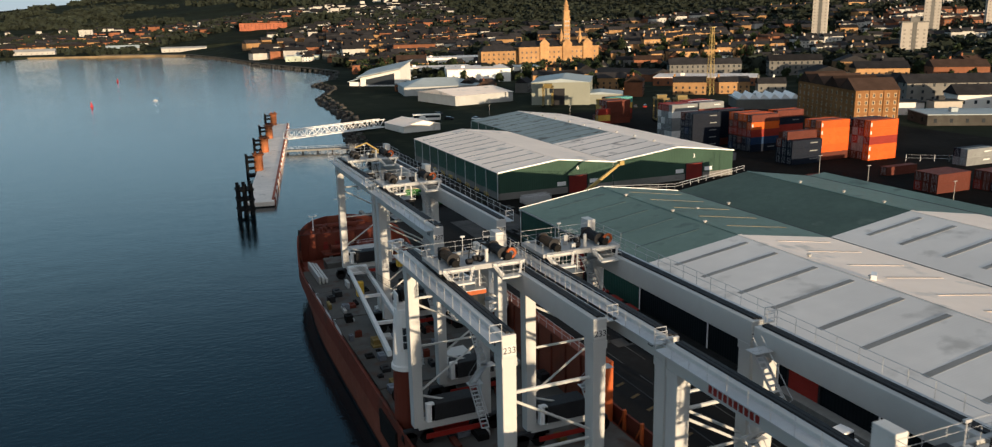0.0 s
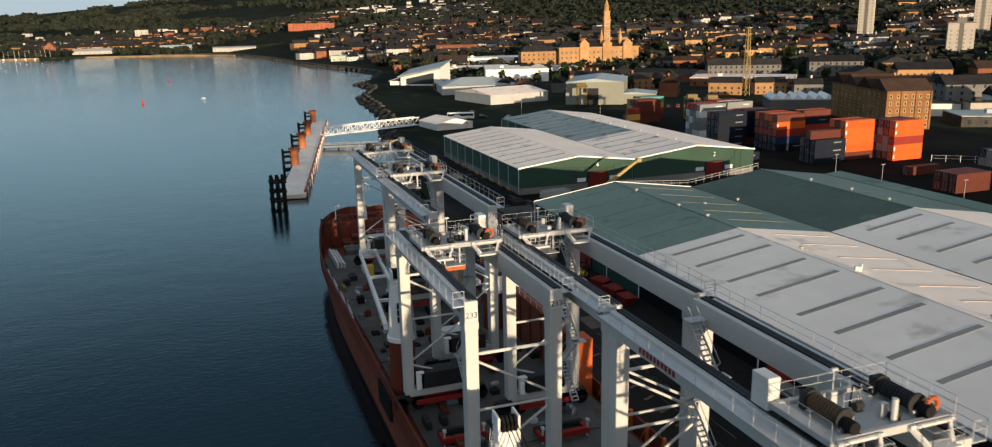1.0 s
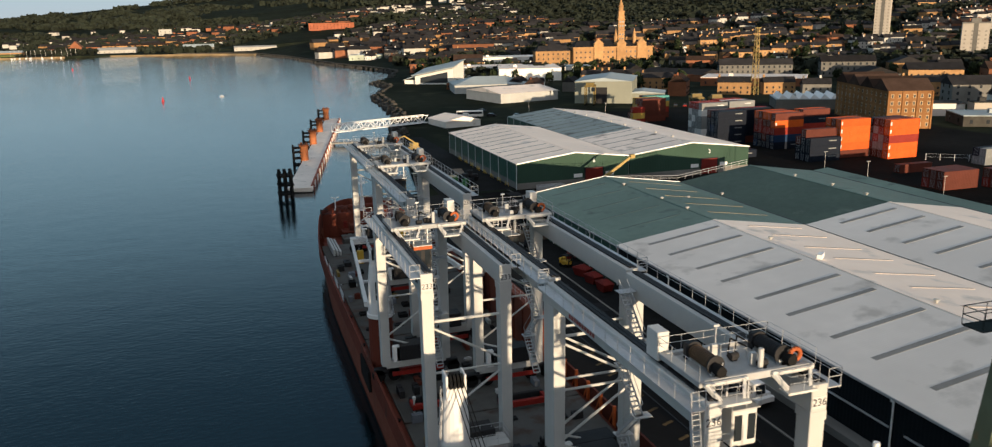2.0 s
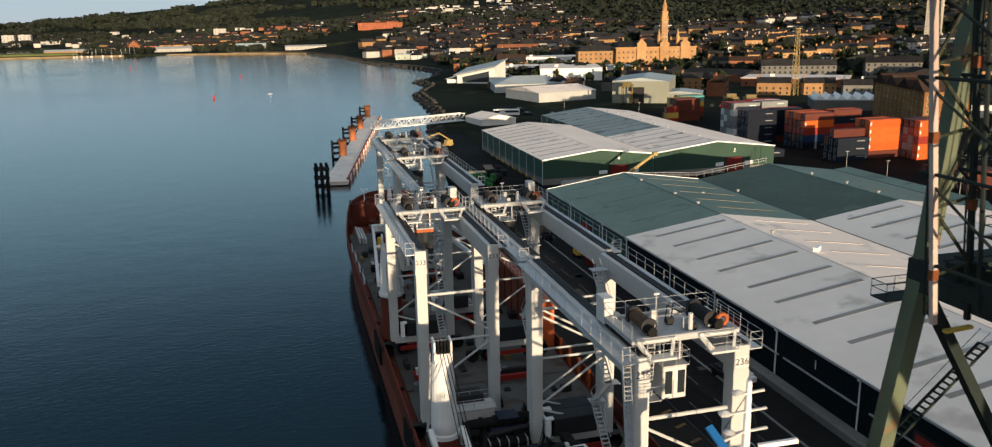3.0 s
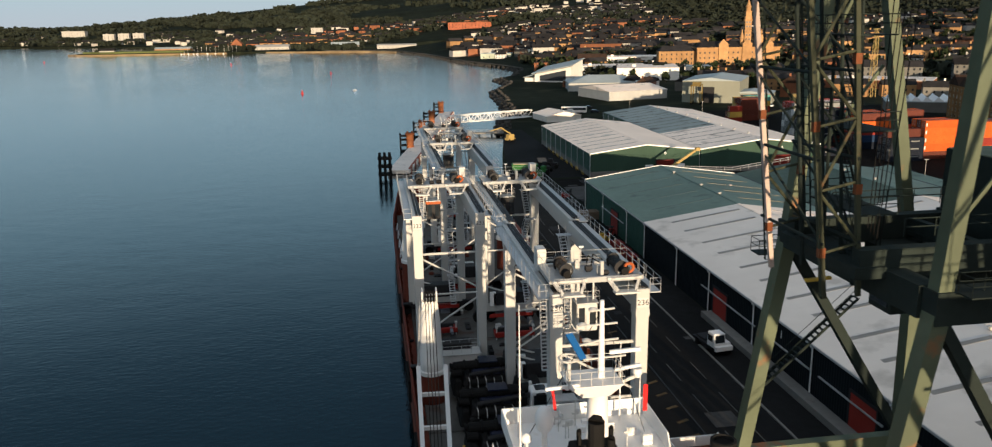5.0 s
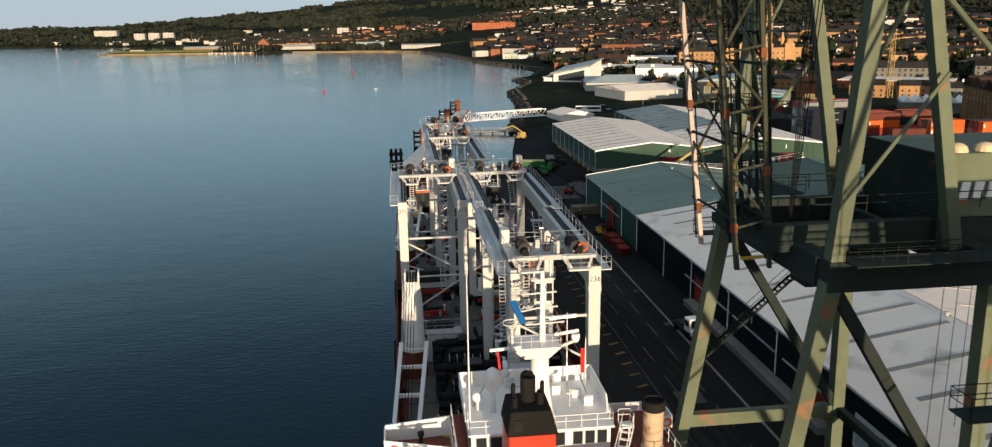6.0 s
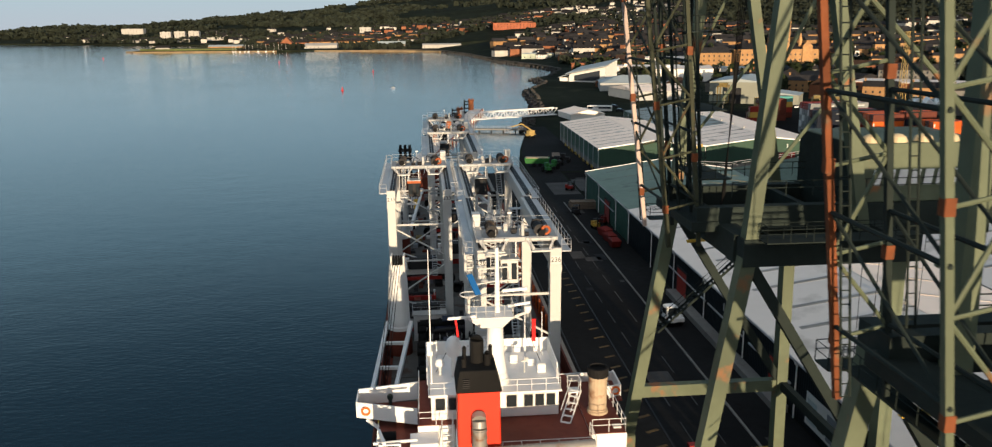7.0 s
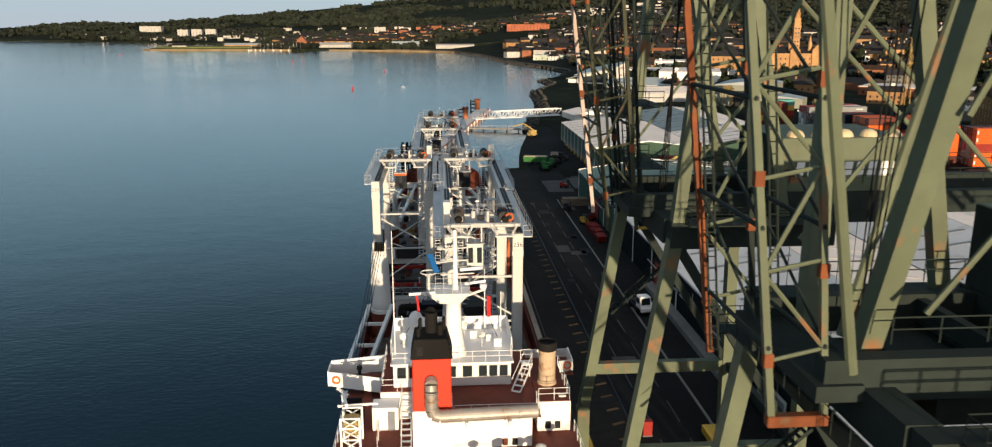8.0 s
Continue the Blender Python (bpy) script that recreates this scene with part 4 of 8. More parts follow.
        part("porthole_window", Geo().box(x - 0.3, x + 0.3, 0.93, 1.01, 5.8, 6.8), GLASS, s)
    rails = (([(34.3, 13.35, 12.16), (36.9, 13.35, 12.16), (36.9, 20.4, 12.16)]), ([(17.7, 0.7, 9.42), (37.3, 0.7, 9.42), (37.3, 13, 9.42)]), ([(17.7, 0.7, 9.42), (17.7, 20, 9.42)]),
             ([(21.1, 24.3, 12.06), (21.1, 16.2, 12.06), (23.8, 16.2, 12.06)]), ([(27.2, 10.9, 12.06), (34.1, 10.9, 12.06), (34.1, 13.2, 12.06)]), ([(21.0, 11.2, 9.42), (21.0, 14.1, 9.42)]))
    for pts in rails:
        part("deck_rail", Geo().rail(pts, 1.1, 1.5, 0.028), WHITE, s, "white tubular deck rail")
    for a, b, w, e in (((32.6, 15.4, 12.1), (33.9, 17.9, 13.6), 0.8, (0.88, -0.47, 0)), ((23.3, 11.3, 9.42), (23.3, 15.6, 12.0), 0.8, (1, 0, 0)), ((19.0, 10.5, 6.5), (19.0, 12.9, 9.4), 0.8, (1, 0, 0))):
        part("ladder", Geo().stairs(a, b, w, e), WHITE, s, "white steep ship ladder")
    part("ladder_head", Geo().box(33.3, 34.2, 17.6, 18.6, 13.5, 13.58).rail([(34.2, 17.6, 13.58), (34.2, 18.6, 13.58), (33.3, 18.6, 13.58)], 1.0, 0.9, 0.028).box(33.35, 33.45, 18.4, 18.5, 12.06, 13.5).box(34.05, 34.15, 18.4, 18.5, 12.06, 13.5), WHITE, s)
    # funnel
    part("funnel_casing", Geo().box(23.9, 27.1, 10.3, 13.7, 9.42, 13.0), WHITE, s, "white funnel base", bevel=0.06)
    fun = part("funnel", Geo().hexa([(23.95, 10.35, 13.0), (27.05, 10.35, 13.0), (27.05, 13.6, 13.0), (23.95, 13.6, 13.0), (24.0, 10.4, 17.4), (27.0, 10.4, 17.4), (27.0, 13.5, 17.4), (24.0, 13.5, 17.4)]), FUNNELRED, s, "bright red funnel casing", bevel=0.08)
    part("funnel_top", Geo().hexa([(23.85, 10.25, 17.4), (27.15, 10.25, 17.4), (27.15, 13.65, 17.4), (23.85, 13.65, 17.4), (24.15, 10.55, 18.95), (26.75, 10.55, 18.95), (26.75, 13.4, 18.95), (24.15, 13.4, 18.95)]), BLACK, fun, "black funnel top", bevel=0.05)
    for x, y, h, r in ((25.5, 12.3, 1.7, 0.5), (24.5, 11.3, 0.7, 0.17), (26.2, 11.6, 0.9, 0.24), (26.5, 12.7, 1.0, 0.15), (24.6, 12.8, 0.9, 0.15)):
        part("exhaust_pipe", Geo().tube((x, y, 18.9), (x, y, 18.9 + h), r, 12).tube((x, y, 18.9 + h), (x + 0.1, y + 0.35 * r, 18.9 + h + 0.5 * r), r, 12, r * 0.55), BLACK, fun)
    for k in range(5):
        part("funnel_grille", Geo().box(24.35, 24.85, 10.3, 10.42, 17.75 + 0.15 * k, 17.82 + 0.15 * k), DARKSTEEL, fun)
    duct = paint("weathered_duct", (0.36, 0.34, 0.31), 0.5, metal=0.4, var=0.3, fine=2, stain=(0.24, 0.13, 0.07), stain_at=0.58)
    bend = [(25.45, 10.3, 15.6), (25.45, 9.85, 15.45), (25.45, 9.72, 15.0), (25.45, 9.7, 13.5), (25.6, 9.7, 13.05), (26.1, 9.72, 12.85), (33.8, 9.95, 12.95)]
    d = Geo()
    for a, b in zip(bend, bend[1:]):
        d.tube(a, b, 0.52, 18)
    for k in range(7):
        x = 26.6 + 1.15 * k
        d.tube((x - 0.05, 9.74 + 0.03 * k, 12.86 + 0.013 * k), (x + 0.05, 9.74 + 0.03 * k, 12.86 + 0.013 * k), 0.57, 18)
    for z in (13.6, 14.2, 14.8):
        d.tube((25.45, 9.71, z), (25.45, 9.71, z + 0.1), 0.57, 18)
    part("exhaust_duct", d, duct, s, "weathered metal exhaust duct", smooth=False)
    for x in (28.2, 31.6):
        part("duct_bracket", Geo().beam((x, 10.75, 11.4), (x, 9.8, 12.4), 0.16, 0.16).box(x - 0.1, x + 0.1, 9.3, 10.75, 12.3, 12.42), WHITE, s)
    stack = paint("rust_stained_stack", (0.40, 0.31, 0.21), 0.6, var=0.25, fine=1.5, stain=(0.2, 0.1, 0.05), stain_at=0.6)
    part("exhaust_trunk", Geo().lathe((35.45, 16.9, 12.16), [(0.85, 0), (0.85, 0.2), (0.74, 0.25), (0.74, 2.9), (0.78, 2.92), (0.78, 3.1)], 18), stack, s, "rust-stained cream exhaust stack")
    part("stack_cap", Geo().lathe((35.45, 16.9, 15.26), [(0.76, 0), (0.86, 0.08), (0.86, 0.75), (0.7, 0.78), (0.62, 0.5)], 18), BLACK, s)
    part("deck_hatch", Geo().box(36.1, 36.7, 13.9, 14.4, 12.16, 12.3), FADEDWHITE, s, "small pale deck hatch")
    # mast
    cx = 27.4
    m = part("mast", Geo().lathe((cx, 18.8, 14.34), [(1.15, 0), (0.98, 0.6), (0.72, 2.4), (0.64, 5.0)], 20), WHITE, s, "white radar mast", smooth=True)
    part("mast_basket", Geo().hexa([(26.2, 18.1, 19.2), (28.0, 18.1, 19.2), (28.0, 19.5, 19.2), (26.2, 19.5, 19.2), (25.1, 17.4, 20.3), (28.8, 17.4, 20.3), (28.8, 20.2, 20.3), (25.1, 20.2, 20.3)]), WHITE, m, "white flared mast platform", bevel=0.05)
    part("platform_rail", Geo().rail([(25.1, 17.4, 20.3), (28.8, 17.4, 20.3), (28.8, 20.2, 20.3), (25.1, 20.2, 20.3), (25.1, 17.4, 20.3)], 1.0, 0.7, 0.022), FADEDWHITE, m)
    part("mast_top", Geo().tube((27.6, 18.8, 20.3), (27.6, 18.8, 25.6), 0.24, 10, 0.14), WHITE, m)
    for z, x0, x1 in ((21.6, 26.4, 29.2), (22.8, 26.4, 28.7), (23.9, 26.1, 28.6), (24.9, 26.8, 28.4)):
        part("yard_arm", Geo().beam((x0, 18.8, z), (x1, 18.7, z + 0.15), 0.13, 0.1).lathe((x0 + 0.2, 18.8, z + 0.05), [(0.3, 0), (0.32, 0.1), (0.08, 0.22)], 10), FADEDWHITE, m)
    part("radar_scanner", Geo().beam((23.6, 17.5, 20.35), (25.8, 17.5, 20.45), 0.16, 0.2).box(24.9, 25.1, 17.4, 17.6, 20.2, 20.36), WHITE, m)
    part("radar_scanner", Geo().beam((28.4, 18.4, 20.9), (30.2, 18.6, 21.05), 0.16, 0.2), WHITE, m)
    part("radar_scanner", Geo().beam((28.0, 18.3, 22.2), (29.9, 17.8, 22.5), 0.2, 0.24), WHITE, m, "white radar scanner bar")
    rg = Geo().tube((25.3, 18.2, 20.3), (25.3, 18.2, 22.0), 0.12, 8)
    for i in range(16):
        a, b = 2 * math.pi * i / 16, 2 * math.pi * (i + 1) / 16
        rg.tube((25.3 + 0.68 * math.cos(a), 18.2 + 0.68 * math.sin(a), 22.05), (25.3 + 0.68 * math.cos(b), 18.2 + 0.68 * math.sin(b), 22.05), 0.06, 6)
    for a in range(4):
        rg.tube((25.3, 18.2, 21.6), (25.3 + 0.68 * math.cos(a * 1.57), 18.2 + 0.68 * math.sin(a * 1.57), 22.05), 0.03, 5)
    part("loop_aerial", rg, FADEDWHITE, m, "white ring aerial on a post")
    part("bracket_arm", Geo().beam((27.8, 18.8, 19.4), (30.0, 18.8, 20.2), 0.16, 0.2), FADEDWHITE, m)
    part("searchlight", Geo().lathe((30.0, 18.6, 20.2), [(0.2, 0), (0.32, 0.3), (0.3, 0.6)], 10), WHITE, m)
    part("blue_panel", Geo().beam((25.4, 18.7, 23.5), (26.0, 17.3, 22.3), 0.5, 0.1), SEAT_BLUE, m, "bright blue inclined panel")
    part("panel_arm", Geo().beam((27.6, 18.8, 22.9), (25.7, 18.1, 22.85), 0.1, 0.1), FADEDWHITE, m)
    for x, y, z0, z1 in ((22.2, 18.9, 14.34, 25.6), (30.4, 23.6, 14.4, 20.6), (31.9, 23.6, 14.4, 18.4), (22.7, 22.6, 14.4, 16.6)):
        part("antenna", Geo().tube((x, y, z0), (x, y, z1), 0.07, 5, 0.03), WHITE, s)
    part("radome", Geo().lathe((24.05, 20.0, 14.34), [(0.2, 0), (0.2, 1.7), (0.42, 1.85), (0.6, 2.2), (0.66, 2.6), (0.62, 3.0), (0.46, 3.35), (0.2, 3.55), (0.03, 3.6)], 20), WHITE, s, "white satellite dome", smooth=True)
    part("radome", Geo().lathe((22.9, 20.6, 14.34), [(0.15, 0), (0.15, 0.7), (0.34, 0.8), (0.4, 1.05), (0.3, 1.3), (0.03, 1.4)], 14), WHITE, s, "small white satellite dome", smooth=True)
    flag = paint("red_flag", (0.6, 0.02, 0.02), 0.8)
    part("signal_flag", Geo().hexa([(24.3, 18.2, 18.5), (24.5, 18.2, 18.4), (24.5, 18.24, 18.4), (24.3, 18.24, 18.5), (24.15, 18.3, 20.0), (24.3, 18.3, 20.1), (24.3, 18.34, 20.1), (24.15, 18.34, 20.0)]), flag, s, "limp red flag")
    part("flag_tail", Geo().box(24.25, 24.5, 18.18, 18.22, 18.1, 18.45), WHITE, s)
    part("signal_flag", Geo().box(30.3, 30.6, 18.2, 18.24, 17.9, 19.8), flag, s, "limp red flag")
    r_ = random.Random(12)
    for k in range(14):
        x, y = r_.uniform(25.2, 32.0), r_.uniform(20.0, 24.4)
        if k % 2:
            part("deck_locker", Geo().box(x - 0.35, x + 0.35, y - 0.25, y + 0.25, 14.34, 14.34 + r_.uniform(0.4, 0.9)), WHITE, s, bevel=0.04)
        else:
            part("aerial", Geo().tube((x, y, 14.34), (x, y, 14.34 + r_.uniform(1.2, 2.4)), 0.04, 5).box(x - 0.25, x + 0.25, y - 0.05, y + 0.05, 15.3, 15.42).lathe((x + 0.2, y, 15.42), [(0.14, 0), (0.16, 0.2), (0.05, 0.3)], 8), FADEDWHITE, s)
    for k in range(8):
        x, y = r_.uniform(28.5, 36), r_.uniform(2, 9)
        part("deck_vent", Geo().lathe((x, y, 9.42), [(0.25, 0), (0.25, 0.7), (0.42, 0.75), (0.42, 1.1), (0.1, 1.25)], 10), FADEDWHITE if k % 3 else DARKSTEEL, s)
    for sx in (22.6, 31.6):
        part("mast_stay", Geo().tube((sx, 21.0, 14.4), (27.6, 18.8, 25.0), 0.025, 4), BLACK, s)
    # aft port quarter: boat davit frame, boat and winches
    for x in (18.2, 19.7):
        for y in (11.0, 13.0):
            part("davit_post", Geo().beam((x, y, 9.42), (x, y, 12.3), 0.16, 0.16), WHITE, s)
    for z in (10.4, 11.4, 12.25):
        for y in (11.0, 13.0):
            part("davit_brace", Geo().beam((18.2, y, z), (19.7, y, z), 0.12, 0.12).beam((18.2, y, z - 0.95), (19.7, y, z), 0.09, 0.09).beam((19.7, y, z - 0.95), (18.2, y, z), 0.09, 0.09), WHITE, s)
    part("rescue_boat", Geo().hexa([(18.45, 11.3, 10.5), (19.45, 11.3, 10.5), (19.45, 12.8, 10.5), (18.45, 12.8, 10.5), (18.3, 11.15, 11.8), (19.6, 11.15, 11.8), (19.6, 12.9, 11.8), (18.3, 12.9, 11.8)]), OCHRE, s, "ochre boat in its cradle", bevel=0.15)
    part("boat_winch", Geo().tube((18.0, 15.6, 10.3), (19.6, 15.6, 10.3), 0.6, 14).box(18.2, 19.4, 15.0, 16.3, 9.42, 9.9), BLACK, s, "black boat winch")
    part("boat_winch", Geo().tube((17.9, 18.0, 10.2), (19.2, 18.0, 10.2), 0.5, 14).box(18.0, 19.2, 17.4, 18.6, 9.42, 9.9), BLACK, s, "black boat winch")
    part("davit_arm", Geo().beam((18.1, 14.0, 9.42), (18.1, 14.2, 12.9), 0.25, 0.3).beam((18.1, 14.2, 12.8), (18.6, 12.0, 12.9), 0.22, 0.26), WHITE, s, "white boat davit arm")
    part("side_beam", Geo().beam((17.7, 13.4, 12.2), (21.0, 13.4, 12.35), 0.14, 0.18), WHITE, s)
    return s


superstructure()


# ---- rubber-tyred gantry cranes carried on deck ----
ZB, ZT = 2.8, 22.3      # hatch level and girder top


def gantry(x, y_aft, number, trolley_y, cab_mat, label, ladders=False):
    """x: middle between the two girders. The span lies along the ship."""
    L, W = 23.4, 3.52
    c = thing("gantry_crane", label, "crane", group="gantry cranes on deck", at=(x, y_aft, 0))
    for sx in (-1, 1):
        side = part("girder", Geo().box(sx * W - 0.54, sx * W + 0.54, 0, L, ZT - 1.75, ZT), RTG_GREY, c, "grey box girder", bevel=0.04)
        part("rail", Geo().box(sx * W - 0.12, sx * W + 0.12, 0.3, L - 0.3, ZT, ZT + 0.14), DARKSTEEL, side)
        part("cable_tray", Geo().box(sx * W + 0.22, sx * W + 0.52, 0.2, L - 0.2, ZT, ZT + 0.1), DARKSTEEL, side)
        ox = sx * (W + 0.54)
        wk = part("walkway", Geo().box(min(ox, ox + sx * 0.9), max(ox, ox + sx * 0.9), 0, L, ZT - 0.35, ZT - 0.27), STEEL, side, "galvanised walkway grating")
        part("handrail", Geo().rail([(ox + sx * 0.88, 0, ZT - 0.27), (ox + sx * 0.88, L, ZT - 0.27)], 1.15, 1.8, 0.022).rail([(ox, 0, ZT - 0.27), (ox + sx * 0.88, 0, ZT - 0.27)], 1.15).rail([(ox, L, ZT - 0.27), (ox + sx * 0.88, L, ZT - 0.27)], 1.15), STEEL, wk)
        for yy in (0.65, L - 0.65):
            part("leg", Geo().beam((sx * W, yy, ZB + 1.9), (sx * W, yy, ZT - 1.75), 0.98, 1.1, up=(0, 1, 0), w2=1.05, h2=1.25), RTG_GREY, c, "grey box-section leg", bevel=0.04)
            part("leg_head", Geo().box(sx * W - 0.57, sx * W + 0.57, yy - 0.66, yy + 0.66, ZT - 2.3, ZT - 1.72), RTG_GREY, c)
            bog = part("bogie", Geo().beam((sx * W - 1.4, yy, ZB + 1.25), (sx * W + 1.4, yy, ZB + 1.25), 0.7, 0.75), DARKSTEEL, c)
            for dx in (-0.9, 0.9):
                part("tyre", Geo().tube((sx * W + dx, yy - 0.35, ZB + 0.75), (sx * W + dx, yy + 0.35, ZB + 0.75), 0.74, 14), BLACK, bog)
    NUM = bpy.data.materials.get("number_black") or paint("number_black", (0.06, 0.06, 0.07), 0.6)
    for yy in (0.65, L - 0.65):
        part("sill_beam", Geo().box(-W, W, yy - 0.4, yy + 0.4, ZB + 1.55, ZB + 2.5), RTG_GREY, c, bevel=0.04)
        br = Geo()
        z1, z2, z3 = 17.7, 12.9, 8.0
        br.tube((-W, yy, z1), (W, yy, z1), 0.14, 8).tube((-W, yy, z1 - 0.3), (W, yy, z2 + 0.4), 0.11, 8).tube((-W, yy, z2), (W, yy, z2), 0.12, 8).tube((W, yy, z2 - 0.3), (-W, yy, z3), 0.11, 8).tube((-W, yy, z3), (W, yy, ZB + 2.6), 0.11, 8)
        part("bracing", br, RTG_GREY, c, "grey tubular bracing")
        part("power_pack", Geo().box(-2.4, 2.2, yy - 1.0, yy + 1.0, ZB + 2.55, ZB + 4.3), DARKSTEEL, c, "dark power pack", bevel=0.05)
        part("red_buffer", Geo().box(-3.0, 3.0, yy - 1.15, yy - 1.02, ZB + 0.9, ZB + 1.4), REDPAINT, c)
        part("control_cabinet", Geo().box(-W + 0.7, -W + 1.5, yy - 1.0, yy - 0.4, ZB + 2.5, ZB + 4.4), WHITE, c, bevel=0.03)
    # maker's mark on the water-side girder
    for k in range(10 if ladders else 0):
        part("letter_bar", Geo().box(-W - 0.56, -W - 0.535, 14.4 + 0.47 * k, 14.72 + 0.47 * k, ZT - 1.5, ZT - 0.95), REDPAINT, c, "plain red lettering bar")
    # number plates
    for sx in (-1, 1):
        pl = part("number_plate", Geo().box(sx * W - 0.5, sx * W + 0.5, 0.0 - 0.03, 0.03, ZT - 1.5, ZT - 0.75), FADEDWHITE, c, "white number plate")
        if number:
            digits(number, 0.66, pose(sx * W, -0.035, ZT - 1.12, 90, 0, 0), NUM, c)
            digits(number, 0.7, pose(-W - 0.55 if sx < 0 else W + 0.55, 1.6, ZT - 0.95, 90, 0, -90 if sx < 0 else 90), NUM, c)
    # stair tower at the far frame
    st = Geo()
    z, k = ZB + 2.5, 0
    while z < ZT - 2.5:
        y0, y1 = (L - 4.8, L - 1.6) if k % 2 == 0 else (L - 1.6, L - 4.8)
        st.stairs((W - 1.6, y0, z), (W - 1.6, y1, z + 3.2), 0.7, (1, 0, 0))
        st.box(W - 2.1, W - 0.6, min(y1, y1) - 0.5, y1 + 0.5, z + 3.15, z + 3.2)
        z += 3.2
        k += 1
    part("stair", st, STEEL, c, "galvanised zigzag stair")
    aft = Geo().stairs((-W + 0.9, -0.9, 14.0), (W - 1.6, -0.9, 8.2), 0.8, (0, 1, 0)).box(-W - 0.6, -W + 1.4, -1.5, -0.3, 13.9, 14.0)
    aft.rail([(-W - 0.6, -1.5, 14.0), (-W + 1.4, -1.5, 14.0)]).box(W - 2.0, W - 0.3, -1.5, -0.3, 8.1, 8.2).rail([(W - 2.0, -1.5, 8.2), (W - 0.3, -1.5, 8.2)])
    if ladders:
        part("aft_stair", aft, STEEL, c, "galvanised access stair")
    lad = Geo().stairs((-W - 1.0, 0.4, ZT - 0.3), (-W - 1.0, -0.5, ZT - 6), 0.5, (1, 0, 0))
    if ladders:
        part("access_ladder", lad, STEEL, c)
    # trolley
    y = trolley_y
    t = part("trolley_frame", Geo().box(-W - 0.35, -W + 0.35, y - 2.2, y + 2.4, ZT + 0.5, ZT + 0.85).box(W - 0.35, W + 0.35, y - 2.2, y + 2.4, ZT + 0.5, ZT + 0.85)
             .box(-W, W, y - 2.2, y - 1.85, ZT + 0.45, ZT + 0.9).box(-W, W, y + 2.05, y + 2.4, ZT + 0.45, ZT + 0.9), PALEDECK, c, "pale grey hoist trolley frame", bevel=0.04)
    part("trolley_deck", Geo().box(-W + 0.4, W - 0.4, y - 1.8, y + 2.0, ZT + 0.6, ZT + 0.68), PALEDECK, t, "pale grey deck plate")
    r_ = random.Random(int(x * 10))
    for sx in (-1, 1):
        for dy in (-1.6, 1.8):
            part("trolley_wheel", Geo().tube((sx * W - 0.15, y + dy, ZT + 0.42), (sx * W + 0.15, y + dy, ZT + 0.42), 0.3, 12), DARKSTEEL, t)
        bx = sx * (W - 1.3)
        part("end_bracket", Geo().beam((bx - 1.3, y - 2.2, ZT + 0.75), (bx - 0.75, y - 3.0, ZT - 0.1), 0.28, 0.28).beam((bx + 1.3, y - 2.2, ZT + 0.75), (bx + 0.75, y - 3.0, ZT - 0.1), 0.2, 0.2)
             .box(bx - 1.0, bx + 1.0, y - 3.4, y - 2.5, ZT - 0.28, ZT - 0.12).beam((bx - 1.4, y - 2.35, ZT + 0.75), (bx + 1.4, y - 2.35, ZT + 0.75), 0.18, 0.22), FADEDWHITE, t, "white bent platform bracket", bevel=0.03)
        part("bracket_rail", Geo().rail([(bx - 1.0, y - 2.5, ZT - 0.1), (bx - 1.0, y - 3.4, ZT - 0.1), (bx + 1.0, y - 3.4, ZT - 0.1), (bx + 1.0, y - 2.5, ZT - 0.1)], 1.0, 1.0, 0.018), STEEL, t)
    # two rope drums along the girders, motors, gear cases and a cable reel
    for sx, m_ in ((-1, DRUM), (1, DARKSTEEL)):
        cx = sx * (W - 1.25)
        dr = Geo().tube((cx, y - 1.2, ZT + 1.3), (cx, y + 1.0, ZT + 1.3), 0.4, 14)
        for k in range(10):
            dr.tube((cx, y - 1.15 + 0.21 * k, ZT + 1.3), (cx, y - 1.02 + 0.21 * k, ZT + 1.3), 0.46, 14)
        part("hoist_drum", dr, m_, t, "dark brown rope drum" if sx < 0 else "black rope drum")
        for yy in (y - 1.32, y + 1.0):
            part("drum_flange", Geo().tube((cx, yy, ZT + 1.3), (cx, yy + 0.12, ZT + 1.3), 0.58, 16), DARKSTEEL, t)
            part("drum_pedestal", Geo().box(cx - 0.3, cx + 0.3, yy - 0.08, yy + 0.2, ZT + 0.68, ZT + 1.0), RTG_GREY, t)
        part("hoist_motor", Geo().tube((cx + sx * 0.1, y - 2.1, ZT + 1.2), (cx + sx * 0.1, y - 1.45, ZT + 1.2), 0.33, 12).box(cx - 0.2, cx + 0.3, y - 2.1, y - 1.5, ZT + 0.68, ZT + 0.9), BLACK, t, "black hoist motor")
        part("gearbox", Geo().box(cx - 0.42, cx + 0.42, y + 1.15, y + 1.6, ZT + 0.68, ZT + 1.75), DARKSTEEL, t, bevel=0.06)
